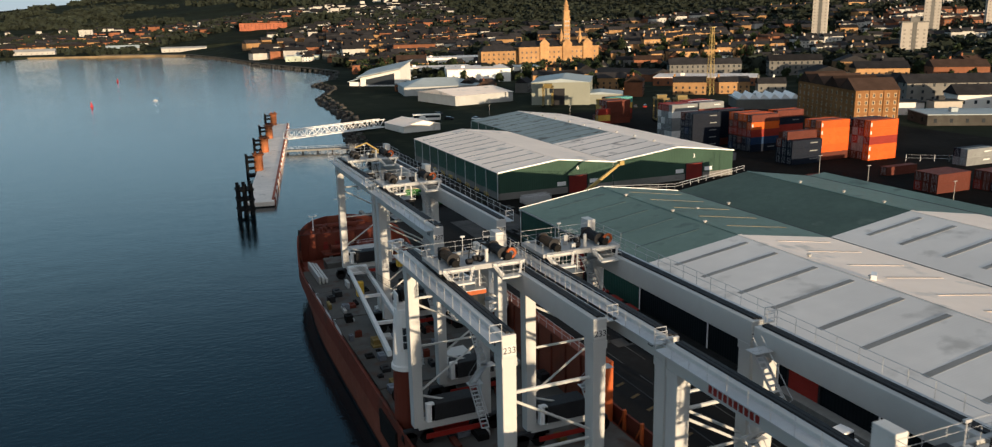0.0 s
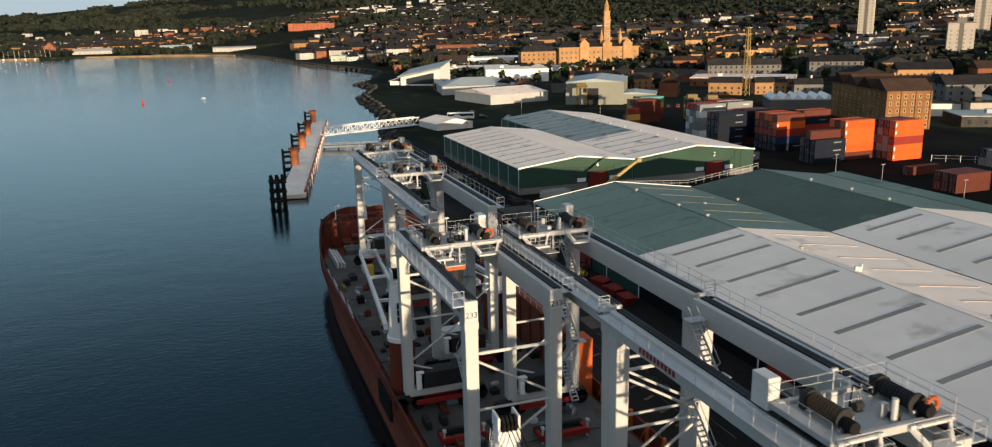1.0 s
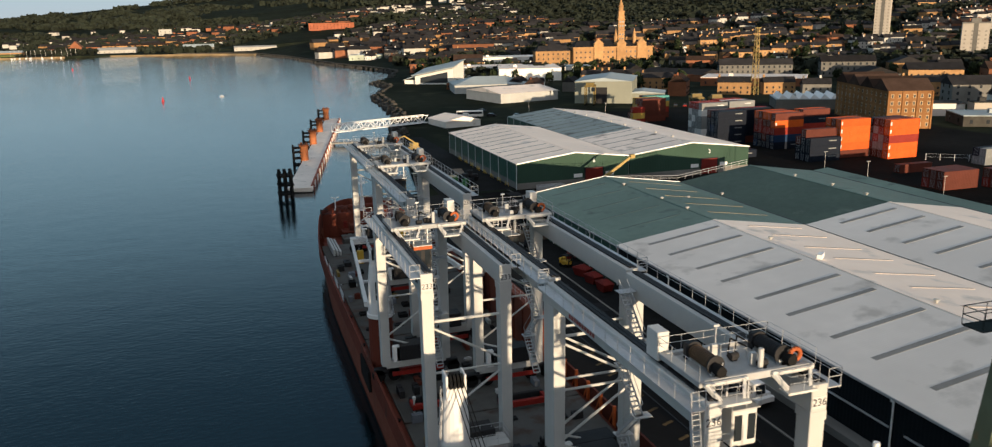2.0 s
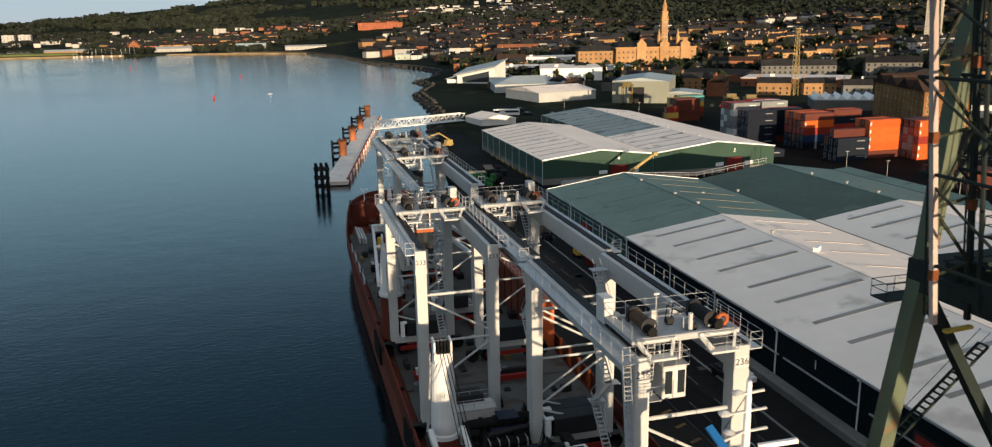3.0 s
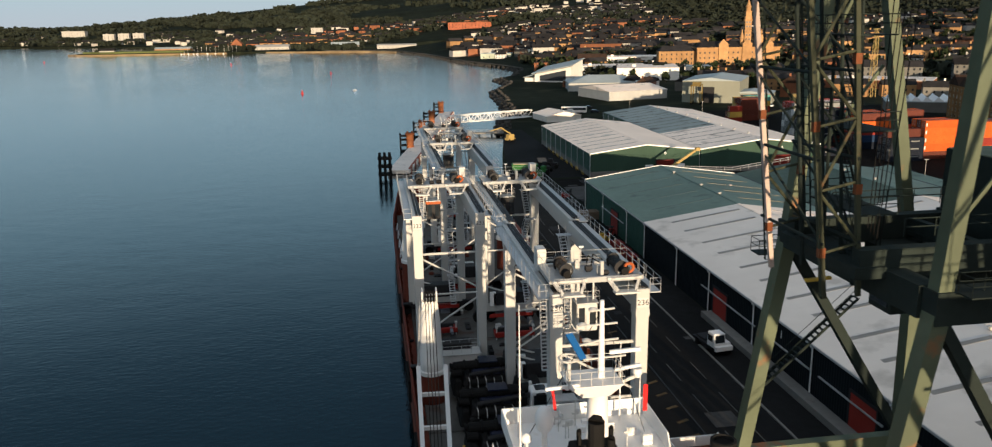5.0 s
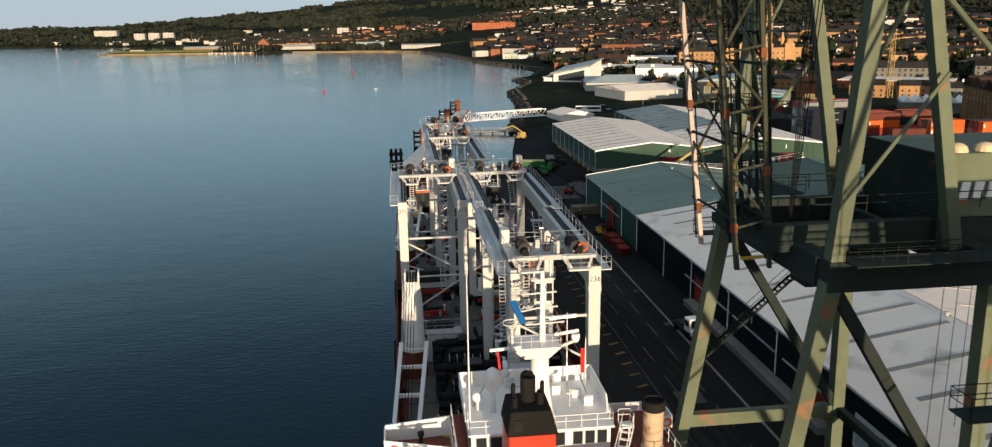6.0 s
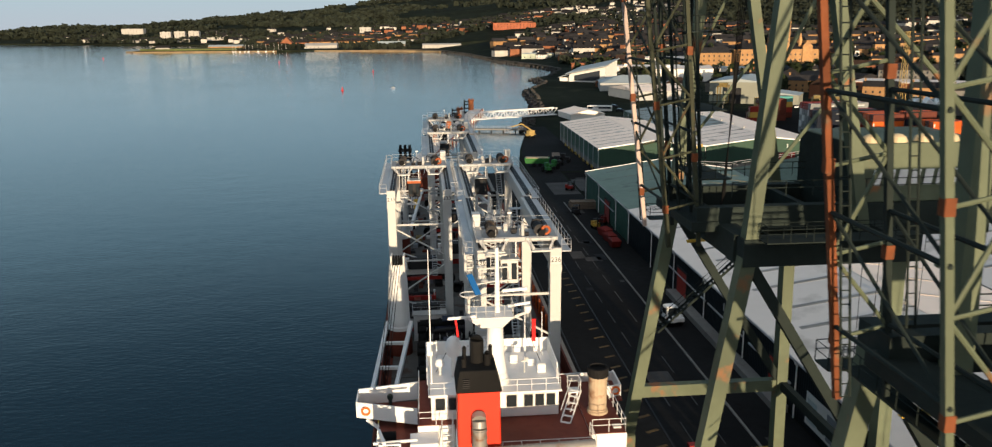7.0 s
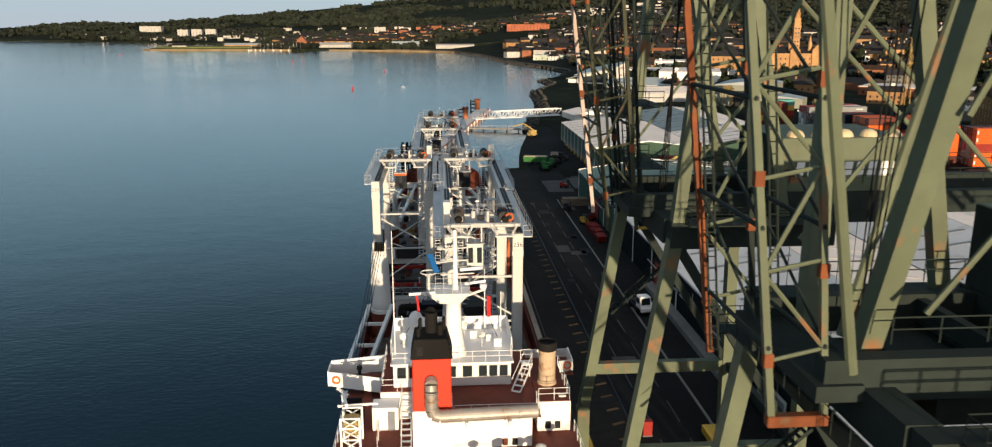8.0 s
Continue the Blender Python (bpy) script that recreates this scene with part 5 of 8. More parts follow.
    for k in range(7):
        cx, cy = r_.uniform(-0.9, 1.0), y + r_.uniform(-1.5, 1.7)
        sz_ = r_.uniform(0.35, 1.0)
        if k % 3 == 0:
            part("pump", Geo().tube((cx - 0.25, cy, ZT + 0.95), (cx + 0.3, cy + 0.1, ZT + 0.95), 0.22, 10).box(cx - 0.2, cx + 0.2, cy - 0.15, cy + 0.15, ZT + 0.68, ZT + 0.85), DARKSTEEL, t)
        elif k % 3 == 1:
            part("junction_box", Geo().box(cx - 0.2, cx + 0.2, cy - 0.15, cy + 0.15, ZT + 0.68, ZT + 0.68 + sz_), RTG_GREY, t, bevel=0.03)
        else:
            part("hose", Geo().tube((cx, cy, ZT + 0.7), (cx + 0.2, cy + 0.1, ZT + 1.0 + sz_), 0.05, 6).tube((cx + 0.2, cy + 0.1, ZT + 1.0 + sz_), (cx + 1.0, cy + r_.uniform(-0.5, 0.5), ZT + 0.9 + 0.6 * sz_), 0.05, 6), BLACK, t)
    coil = Geo()
    for i in range(14):
        a, b = 2 * math.pi * i / 14, 2 * math.pi * (i + 1) / 14
        coil.tube((W - 0.75 + 0.36 * math.cos(a), y - 1.75, ZT + 1.4 + 0.36 * math.sin(a)), (W - 0.75 + 0.36 * math.cos(b), y - 1.75, ZT + 1.4 + 0.36 * math.sin(b)), 0.13, 8)
    part("cable_reel", coil, RUSTYORANGE, t, "rusty orange cable reel")
    part("reel_stand", Geo().beam((W - 0.75, y - 1.7, ZT + 0.68), (W - 0.75, y - 1.7, ZT + 1.4), 0.16, 0.16), DARKSTEEL, t)
    part("stair_head", Geo().rail([(-0.9, y + 0.3, ZT + 0.68), (0.9, y + 0.3, ZT + 0.68), (0.9, y + 1.9, ZT + 0.68)], 1.1, 0.8, 0.02), STEEL, t)
    ex = -1 if ladders else 1
    part("electrical_house", Geo().box(ex * W - 0.38, ex * W + 0.42, y + 2.5, y + 3.9, ZT + 0.25, ZT + 2.1), FADEDWHITE, t, "white electrical cabinet", bevel=0.04)
    rl = Geo().rail([(-W - 0.35, y + 2.4, ZT + 0.85), (W + 0.35, y + 2.4, ZT + 0.85)], 1.0, 1.6, 0.018)
    rl.rail([(-W - 0.35, y - 2.2, ZT + 0.85), (-W - 0.35, y + 2.4, ZT + 0.85)], 1.0, 1.6, 0.018).rail([(W + 0.35, y - 2.2, ZT + 0.85), (W + 0.35, y + 2.4, ZT + 0.85)], 1.0, 1.6, 0.018)
    part("trolley_rail", rl, STEEL, t)
    part("post_lamp", Geo().tube((-0.3, y + 1.8, ZT + 0.68), (-0.3, y + 1.8, ZT + 2.3), 0.04, 5).box(-0.5, -0.1, y + 1.72, y + 1.88, ZT + 2.28, ZT + 2.42), STEEL, t)
    part("vent_pipe", Geo().tube((0.6, y - 1.5, ZT + 0.68), (0.6, y - 1.5, ZT + 2.0), 0.16, 8), RTG_GREY, t)
    cab = part("cab", Geo().box(-1.6, 0.1, y - 2.2, y - 0.3, ZT - 3.6, ZT - 1.3), DARKSTEEL if cab_mat == RUSTYORANGE else cab_mat, t, "hanging operator cab", bevel=0.08)
    if cab_mat == RUSTYORANGE:
        part("cab_roof", Geo().box(-1.7, 0.2, y - 2.3, y - 0.25, ZT - 1.62, ZT - 1.27), cab_mat, cab, "orange cab roof")
    for x0 in (-1.45, -0.55):
        part("cab_window", Geo().box(x0, x0 + 0.5, y - 2.24, y - 2.18, ZT - 3.2, ZT - 1.6), GLASS, cab)
    for xx in (-1.55, -0.1):
        part("cab_hanger", Geo().box(xx, xx + 0.12, y - 1.4, y - 1.2, ZT - 1.3, ZT + 0.5), STEEL, cab)
    part("cab_landing", Geo().box(-2.6, -1.65, y - 2.2, y - 0.4, ZT - 3.65, ZT - 3.6).rail([(-2.6, y - 0.4, ZT - 3.6), (-2.6, y - 2.2, ZT - 3.6), (-1.65, y - 2.2, ZT - 3.6)], 1.0, 1.0, 0.02), STEEL, cab)
    part("cab_ladder", Geo().stairs((-2.2, y - 1.2, ZT - 3.6), (-2.2, y - 1.5, ZT + 0.5), 0.5, (1, 0, 0)), STEEL, cab)
    part("cab_platform", Geo().box(-1.7, 0.2, y - 2.3, y - 0.2, ZT - 1.26, ZT - 1.2).rail([(-1.7, y - 2.3, ZT - 1.2), (0.2, y - 2.3, ZT - 1.2), (0.2, y - 0.2, ZT - 1.2)], 1.0, 0.9, 0.02), STEEL, cab)
    return c


CABD = DARKSTEEL
gantry(30.6, 29.9, "236", 3.2, FADEDWHITE, "pale grey gantry crane with white cab, aft on deck", True)
gantry(31.0, 54.0, "234", 21.0, CABD, "pale grey gantry crane amidships beside the quay")
gantry(21.4, 59.1, "233", 15.5, RUSTYORANGE, "pale grey gantry crane amidships on the water side")
gantry(26.8, 89.4, "237", 22.0, CABD, "pale grey gantry crane forward on deck")
gantry(27.1, 115.0, "", 17.0, CABD, "pale grey gantry crane behind the forecastle")


# ---- quay cranes ----
def quay_crane(dy, label):
    c = thing("quay_crane", label, "crane", group="quay cranes", at=(0, dy, 0))
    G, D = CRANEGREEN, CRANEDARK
    # the far crane's boom takes the tone with shadow painted in
    BG = CRANEGREEN if dy else CRANESHADED
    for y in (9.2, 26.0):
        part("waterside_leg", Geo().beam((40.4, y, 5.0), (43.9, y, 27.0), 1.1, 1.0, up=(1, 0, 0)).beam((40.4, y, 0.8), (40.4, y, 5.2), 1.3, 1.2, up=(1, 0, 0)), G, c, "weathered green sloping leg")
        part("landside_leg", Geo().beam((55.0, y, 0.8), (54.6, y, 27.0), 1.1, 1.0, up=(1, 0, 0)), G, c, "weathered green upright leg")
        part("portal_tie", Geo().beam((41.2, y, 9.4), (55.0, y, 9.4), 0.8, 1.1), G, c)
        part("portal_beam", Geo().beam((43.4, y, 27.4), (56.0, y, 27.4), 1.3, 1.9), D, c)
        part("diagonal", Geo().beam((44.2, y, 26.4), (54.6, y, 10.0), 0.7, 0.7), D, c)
        ya, yb = (y, y + (0.4 if y < 17 else -0.4)) if dy == 0 else ((15.1, 9.6) if y < 17 else (20.0, 24.6))
        part("a_frame_leg", Geo().beam((44.0, ya, 28.2), (46.4, yb, 56), 0.95, 0.9, up=(1, 0, 0)), G, c, "tall green A-frame leg")
        ya = (y + 1.2 if y < 17 else y - 1.2) if dy == 0 else (11.8 if y < 17 else 23.0)
        part("back_leg", Geo().beam((52.6, ya, 28.4), (47.2, ya + (0.3 if y < 17 else -0.3), 56), 0.8, 0.8, up=(1, 0, 0)), G, c, "rust-streaked green raking leg")
        part("bogie", Geo().box(39.95, 41.5, y - 3.2, y + 3.2, 0.3, 1.1), YELLOW, c, "yellow travel bogie")
        part("bogie", Geo().box(53.9, 56.1, y - 3.2, y + 3.2, 0.3, 1.1), YELLOW, c, "yellow travel bogie")
        for x in (40.9, 55.0):
            for dyy in (-2.4, -0.8, 0.8, 2.4):
                part("wheel", Geo().tube((x - 0.15, y + dyy, 0.45), (x + 0.15, y + dyy, 0.45), 0.36, 10), DARKSTEEL, c)
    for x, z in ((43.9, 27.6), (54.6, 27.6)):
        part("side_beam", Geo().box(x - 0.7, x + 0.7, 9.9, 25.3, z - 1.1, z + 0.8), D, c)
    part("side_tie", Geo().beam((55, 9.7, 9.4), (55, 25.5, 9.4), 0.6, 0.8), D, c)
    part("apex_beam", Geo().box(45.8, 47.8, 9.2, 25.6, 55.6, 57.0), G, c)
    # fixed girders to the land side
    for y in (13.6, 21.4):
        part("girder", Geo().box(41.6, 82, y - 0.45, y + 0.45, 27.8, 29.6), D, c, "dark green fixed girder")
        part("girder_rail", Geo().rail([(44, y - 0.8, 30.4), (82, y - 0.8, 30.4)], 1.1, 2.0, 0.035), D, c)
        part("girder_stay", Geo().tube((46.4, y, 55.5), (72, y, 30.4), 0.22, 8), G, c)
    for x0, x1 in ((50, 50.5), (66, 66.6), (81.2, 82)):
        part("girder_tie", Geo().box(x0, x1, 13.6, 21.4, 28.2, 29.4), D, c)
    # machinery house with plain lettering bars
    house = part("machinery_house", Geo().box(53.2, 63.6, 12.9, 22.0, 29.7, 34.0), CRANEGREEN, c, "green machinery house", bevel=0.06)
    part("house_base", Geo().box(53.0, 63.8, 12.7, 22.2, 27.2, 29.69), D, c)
    # thin dark sheet that paints the unlit side onto the green house
    part("end_cladding", Geo().box(53.1, 53.19, 12.95, 21.95, 29.75, 33.95), D, house, "green end wall darkened as its unlit side")
    for k in range(5):
        part("roof_ventilator", Geo().lathe((54.6 + 2.0 * k, 13.8, 34.0), [(0.7, 0), (0.68, 0.15), (0.55, 0.4), (0.3, 0.55), (0.02, 0.6)], 12), CREAM, house)
    for k in range(9):
        x = 54.4 + 0.98 * k
        part("lettering_bar", Geo().hexa([(x, 12.8, 30.95), (x + 0.62, 12.8, 30.95), (x + 0.62, 12.895, 30.95), (x, 12.895, 30.95), (x + 0.15, 12.8, 32.1), (x + 0.77, 12.8, 32.1), (x + 0.77, 12.895, 32.1), (x + 0.15, 12.895, 32.1)]), WHITE, house, "white lettering shape")
    # raised boom: two lattice trusses
    for j, y in enumerate((13.8, 20.4 if dy == 0 else 21.6)):
        a = [Vector((39.65 - 0.126 * (z - 28.0), y, z)) for z in (26.6, 60.0)]
        b = [Vector((41.95 - 0.095 * (z - 28.0), y, z)) for z in (26.6, 60.0)]
        part("boom_chord", Geo().beam(a[0], a[1], 0.3, 0.3, up=(0, 1, 0)), (RUST if dy else PALEPINK) if j else BG, c, ("rusty lattice boom chord" if dy else "faded pale boom chord") if j else "green lattice boom chord")
        part("boom_chord", Geo().beam(b[0], b[1], 0.27, 0.27, up=(0, 1, 0)), BG if j == 0 else D, c)
        zs = [29.4 + 3.75 * k for k in range(9)]
        for k, z in enumerate(zs):
            p, q = a[0].lerp(a[1], (z - 26.6) / 33.4), b[0].lerp(b[1], (z + 0.5 - 26.6) / 33.4)
            part("boom_lacing", Geo().tube(p, q, 0.09, 6), BG, c)
            if k + 1 < len(zs):
                p2, q2 = a[0].lerp(a[1], (zs[k + 1] - 26.6) / 33.4), b[0].lerp(b[1], (zs[k + 1] + 0.5 - 26.6) / 33.4)
                part("boom_lacing", Geo().tube(p if k % 2 else q, q2 if k % 2 else p2, 0.1, 6), BG, c)
    for k in range(6):
        z = 30 + 5 * k
        for x0, sl in ((39.65, 0.126), (41.95, 0.095)):
            x = x0 - sl * (z - 28)
            part("boom_cross_tie", Geo().tube((x, 13.6, z), (x, 21.4, z), 0.1, 6), D, c)
            if k < 5:
                part("boom_cross_tie", Geo().tube((x, 13.6, z), (x - sl * 5, 21.4, z + 5), 0.08, 6), D, c)
    for j, yb in enumerate((13.8, 20.4 if dy == 0 else 21.6)):
        if dy and j == 0:
            part("chord_foot", Geo().box(39.6, 42.2, yb - 0.25, yb + 0.25, 26.5, 27.0), RUST, c, "rusty boom foot block", bevel=0.05)
        for k in range(8):
            z = 29.4 + 3.75 * k
            xx = (41.95 - 0.095 * (z - 28)) if k % 2 else (39.65 - 0.126 * (z - 28))
            part("node_plate", Geo().box(xx - 0.19, xx + 0.19, yb - 0.18, yb + 0.18, z - 0.25, z + 0.35), RUST, c, "rusty gusset plate")
    part("boom_foot", Geo().box(41.2, 43.2, 12.9, 22.1, 27.9, 28.6), D, c)
    lad = Geo()
    for x, y in ((38.9, 20.9), (42.4, 21.9)):
        lad.tube((x + 0.7, y, 27), (x - 1.6, y, 52), 0.06, 5).tube((x + 1.1, y, 27), (x - 1.2, y, 52), 0.06, 5)
        for k in range(42):
            z = 27 + 0.6 * k
            e = x + 0.7 - 2.3 * (z - 27) / 25
            lad.tube((e, y, z), (e + 0.4, y, z), 0.03, 4)
    part("boom_ladder", lad, D, c)
    if dy:
        part("centre_brace", Geo().tube((44.3, 17.3, 29.0), (50.0, 18.4, 50.0), 0.22, 8), G, c, "pale green raking tube")
        part("boom_guide", Geo().tube((42.8, 13.3, 29.0), (38.6, 11.2, 48.0), 0.24, 8), G, c, "pale green slanting tube")
        part("side_walkway", Geo().box(42.0, 43.1, 9.9, 25.3, 26.3, 26.4).rail([(42.0, 9.9, 26.4), (42.0, 25.3, 26.4)], 1.1, 1.6, 0.03), D, c)
    for ya in ((9.3, 25.9) if dy == 0 else (11.8, 23.0)):
        for z0, z1 in ((32, 39.5), (39.5, 47)):
            part("a_frame_lacing", Geo().tube((44.3 + 0.085 * (z0 - 28), ya, z0), (52.5 - 0.19 * (z1 - 28), ya, z1), 0.13, 6), G, c)
    if not dy:
        for x, y, sl in ((41.2, 18.9, 0.10), (41.6, 17.0, 0.09), (42.3, 16.2, 0.08), (43.0, 19.6, 0.02), (42.6, 14.9, 0.07)):
            part("boom_guide", Geo().tube((x, y, 27.6), (x - sl * 27, y, 54.6), 0.13, 6), D, c)
        for z in (31.5, 36.5, 42.0):
            x = 42.4 - 0.1 * (z - 28)
            part("boom_landing", Geo().box(x, x + 2.4, 14.2, 20.0, z - 0.08, z).rail([(x + 2.4, 14.2, z), (x, 14.2, z), (x, 20.0, z), (x + 2.4, 20.0, z)], 1.1, 1.2, 0.03), D, c)
            part("landing_ladder", Geo().stairs((x + 0.6, 15.0, z - 4.6), (x + 0.9, 18.2, z), 0.6, (1, 0, 0)), D, c)
    # ropes, stairs, platforms
    rope = Geo()
    for k in range(5):
        rope.tube((44 + 0.5 * k, 15 + 1.1 * k, 29), (46.2, 15.5 + 0.8 * k, 55.5), 0.04, 4)
        rope.tube((55 + 2.2 * k, 14 + 1.5 * k, 8 + 2 * k), (55 + 2.2 * k, 14 + 1.5 * k, 28.6), 0.03, 4)
    part("wire_rope", rope, BLACK, c)
    part("stair", Geo().stairs((50.5, 27.0, 21.5), (43.1, 27.0, 14.8), 0.8, (0, 1, 0)), D, c, "dark steel stair")
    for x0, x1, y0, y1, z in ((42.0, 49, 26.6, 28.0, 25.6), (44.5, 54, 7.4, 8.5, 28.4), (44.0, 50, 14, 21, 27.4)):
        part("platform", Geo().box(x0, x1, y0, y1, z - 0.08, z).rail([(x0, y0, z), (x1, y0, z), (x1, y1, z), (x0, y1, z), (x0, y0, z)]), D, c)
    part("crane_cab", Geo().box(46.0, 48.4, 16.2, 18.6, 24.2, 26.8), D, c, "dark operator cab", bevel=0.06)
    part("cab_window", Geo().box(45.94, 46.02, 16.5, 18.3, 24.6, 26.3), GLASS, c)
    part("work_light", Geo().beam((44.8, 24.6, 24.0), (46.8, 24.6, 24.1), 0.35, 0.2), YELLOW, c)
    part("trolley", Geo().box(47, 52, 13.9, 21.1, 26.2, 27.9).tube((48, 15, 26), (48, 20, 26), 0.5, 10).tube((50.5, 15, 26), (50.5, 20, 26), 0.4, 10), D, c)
    return c


quay_crane(0, "old dark green quay crane with raised lattice boom")
quay_crane(-33, "old green quay crane with rusty raised boom nearby")

# ---- jetty with dolphins and link bridge ----
def jetty():
    j = thing("jetty", "long concrete jetty with reddish timber edge", "jetty")
    a, b = Vector((20.7, 221.3)), Vector((50.9, 386.3))
    d = (b - a).normalized()
    s = Vector((d.y, -d.x))

    def P(u, v, z):
        p = a + d * u + s * v
        return (p.x, p.y, z)
    L = (b - a).length
    deck = paint("pale_jetty_concrete", (0.75, 0.68, 0.61), 0.85, var=0.15, big=0.1, fine=1.0, stain=(0.3, 0.27, 0.24))
    part("deck", Geo().hexa([P(0, -3.6, -2.0), P(0, 3.2, -2.0), P(L, 3.2, -2.0), P(L, -3.6, -2.0), P(0, -3.6, -0.8), P(0, 3.2, -0.8), P(L, 3.2, -0.8), P(L, -3.6, -0.8)]), deck, j, bevel=0.1)
    red = paint("weathered_red_timber", (0.33, 0.11, 0.07), 0.8, var=0.3)
    part("timber_edge", Geo().hexa([P(2, 2.6, -0.8), P(2, 3.1, -0.8), P(L, 3.1, -0.8), P(L, 2.6, -0.8), P(2, 2.6, -0.45), P(2, 3.1, -0.45), P(L, 3.1, -0.45), P(L, 2.6, -0.45)]), red, j)
    for k in range(34):
        u = 3 + k * (L - 6) / 33
        p = Vector(P(u, 3.35, 0))
        part("fender_post", Geo().tube((p.x, p.y, SEA_Z - 1), (p.x, p.y, -0.3), 0.2, 6), WHITE if k % 2 else red, j)
    for k in range(16):
        u = 4 + k * (L - 8) / 15
        for v in (-3, 2.6):
            p = Vector(P(u, v, 0))
            part("pile", Geo().tube((p.x, p.y, SEA_Z - 3), (p.x, p.y, -1.9), 0.4, 8), CONCRETE, j)
    orange = paint("rusty_orange_tube", (0.34, 0.12, 0.045), 0.7, var=0.3, stain=(0.15, 0.06, 0.03))
    for k, u in enumerate((48, 85, 121, 164)):
        g = thing("mooring_dolphin", "rust-orange tubular mooring dolphin with dark fender frame", "dolphin", group="mooring dolphins", at=P(u, -3.0, 0))
        part("tube", Geo().lathe((0, 0, -3), [(1.35, 0), (1.35, 6.6), (1.5, 6.65), (1.5, 6.9)], 16), orange, g)
        part("cap", Geo().box(-1.6, 1.6, -1.6, 1.6, 3.9, 4.4).tube((-0.8, 0, 4.4), (-0.8, 0, 5.1), 0.3, 8).tube((0.8, 0, 4.4), (0.8, 0, 5.1), 0.3, 8), RUST, g)
        for z in (-2, 0, 2, 3.4):
            part("fender_bar", Geo().box(-3.6, -1.2, -1.9, 1.9, z - 0.15, z + 0.15), BLACK, g)
        for y in (-1.8, 0, 1.8):
            part("fender_post", Geo().box(-3.7, -3.2, y - 0.25, y + 0.25, -4, 4.2), BLACK, g)
    g = thing("mooring_dolphin", "black timber mooring dolphin off the jetty end", "dolphin", group="mooring dolphins", at=(16.4, 215.5, 0))
    for x in (-1.6, 0.0, 1.6):
        for y in (-1.6, 1.6):
            part("post", Geo().tube((x, y, -5), (x * 0.9, y * 0.9, 5.5), 0.42, 8), BLACK, g)
    for z in (-1, 1.4, 3.8):
        part("brace", Geo().box(-2.1, 2.1, -2.1, 2.1, z, z + 0.45), BLACK, g)
    # link bridge: truss from the jetty to the shore
    br = thing("link_bridge", "white steel truss footbridge from jetty to shore", "bridge")
    p0, p1 = Vector((43.0, 322, 1.0)), Vector((84.0, 338, 1.0))
    ax = (p1 - p0).normalized()
    sd = Vector((ax.y, -ax.x, 0))
    for k in (-1, 1):
        o = sd * 1.6 * k
        part("chord", Geo().beam(p0 + o, p1 + o, 0.3, 0.35).beam(p0 + o + Vector((0, 0, 3.0)), p1 + o + Vector((0, 0, 3.0)), 0.3, 0.3), WHITE, br)
        n = 16
        for i in range(n):
            q0, q1 = p0.lerp(p1, i / n) + o, p0.lerp(p1, (i + 1) / n) + o
            part("truss_diagonal", Geo().tube(q0 if i % 2 else q0 + Vector((0, 0, 3)), q1 + Vector((0, 0, 3)) if i % 2 else q1, 0.11, 6).tube(q0, q0 + Vector((0, 0, 3)), 0.09, 6), WHITE, br)
    part("deck", Geo().beam(p0, p1, 3.2, 0.2), STEEL, br)
    w = thing("walkway", "low dark pontoon walkway on the water", "walkway")
    part("deck", Geo().beam((40, 307, -1.2), (66, 300, -1.0), 2.0, 0.6), CONCRETE, w)
    for k in range(6):
        part("pile", Geo().tube((41 + 5 * k, 306.6 - 1.35 * k, -5), (41 + 5 * k, 306.6 - 1.35 * k, -1.4), 0.3, 8), DARKSTEEL, w)
    part("rail", Geo().rail([(40, 306, -0.9), (66, 299, -0.7)], 1.1, 2.5, 0.05), STEEL, w)


jetty()
BUOY = paint("red_buoy_paint", (0.42, 0.03, 0.03), 0.6, var=0.1)
for k, (x, y) in enumerate(((-32.8, 544), (-23.5, 766), (-150, 1000), (-435, 1217))):
    b = thing("buoy", "red conical channel buoy", "buoy", group="channel buoys", at=(x, y, SEA_Z))
    b.scale = (0.6, 0.6, 0.6)
    part("float", Geo().lathe((0, 0, -0.4), [(0.6, 0), (1.5, 0.3), (1.5, 1.1), (1.2, 1.3)], 14), BUOY, b)
    part("tower", Geo().lathe((0, 0, 0.9), [(1.0, 0), (0.45, 2.4), (0.4, 3.0)], 10), BUOY, b)
    part("lantern", Geo().lathe((0, 0, 3.9), [(0.2, 0), (0.25, 0.5), (0.05, 0.7)], 8), BUOY, b)
for x, y in ((2, 561),):
    b = thing("small_boat", "small white motor boat on the water", "boat", at=(x, y, SEA_Z), turn=70)
    b.scale = (0.5, 0.5, 0.5)
    part("hull", Geo().hexa([(-0.7, -2.4, -0.3), (0.7, -2.4, -0.3), (0.25, 2.9, -0.3), (-0.25, 2.9, -0.3), (-1.0, -2.6, 0.7), (1.0, -2.6, 0.7), (0.3, 3.4, 0.9), (-0.3, 3.4, 0.9)]), WHITE, b, bevel=0.08)
    part("cuddy", Geo().hexa([(-0.7, -0.6, 0.7), (0.7, -0.6, 0.7), (0.5, 1.6, 0.7), (-0.5, 1.6, 0.7), (-0.6, -0.4, 1.7), (0.6, -0.4, 1.7), (0.4, 0.9, 1.5), (-0.4, 0.9, 1.5)]), WHITE, b)

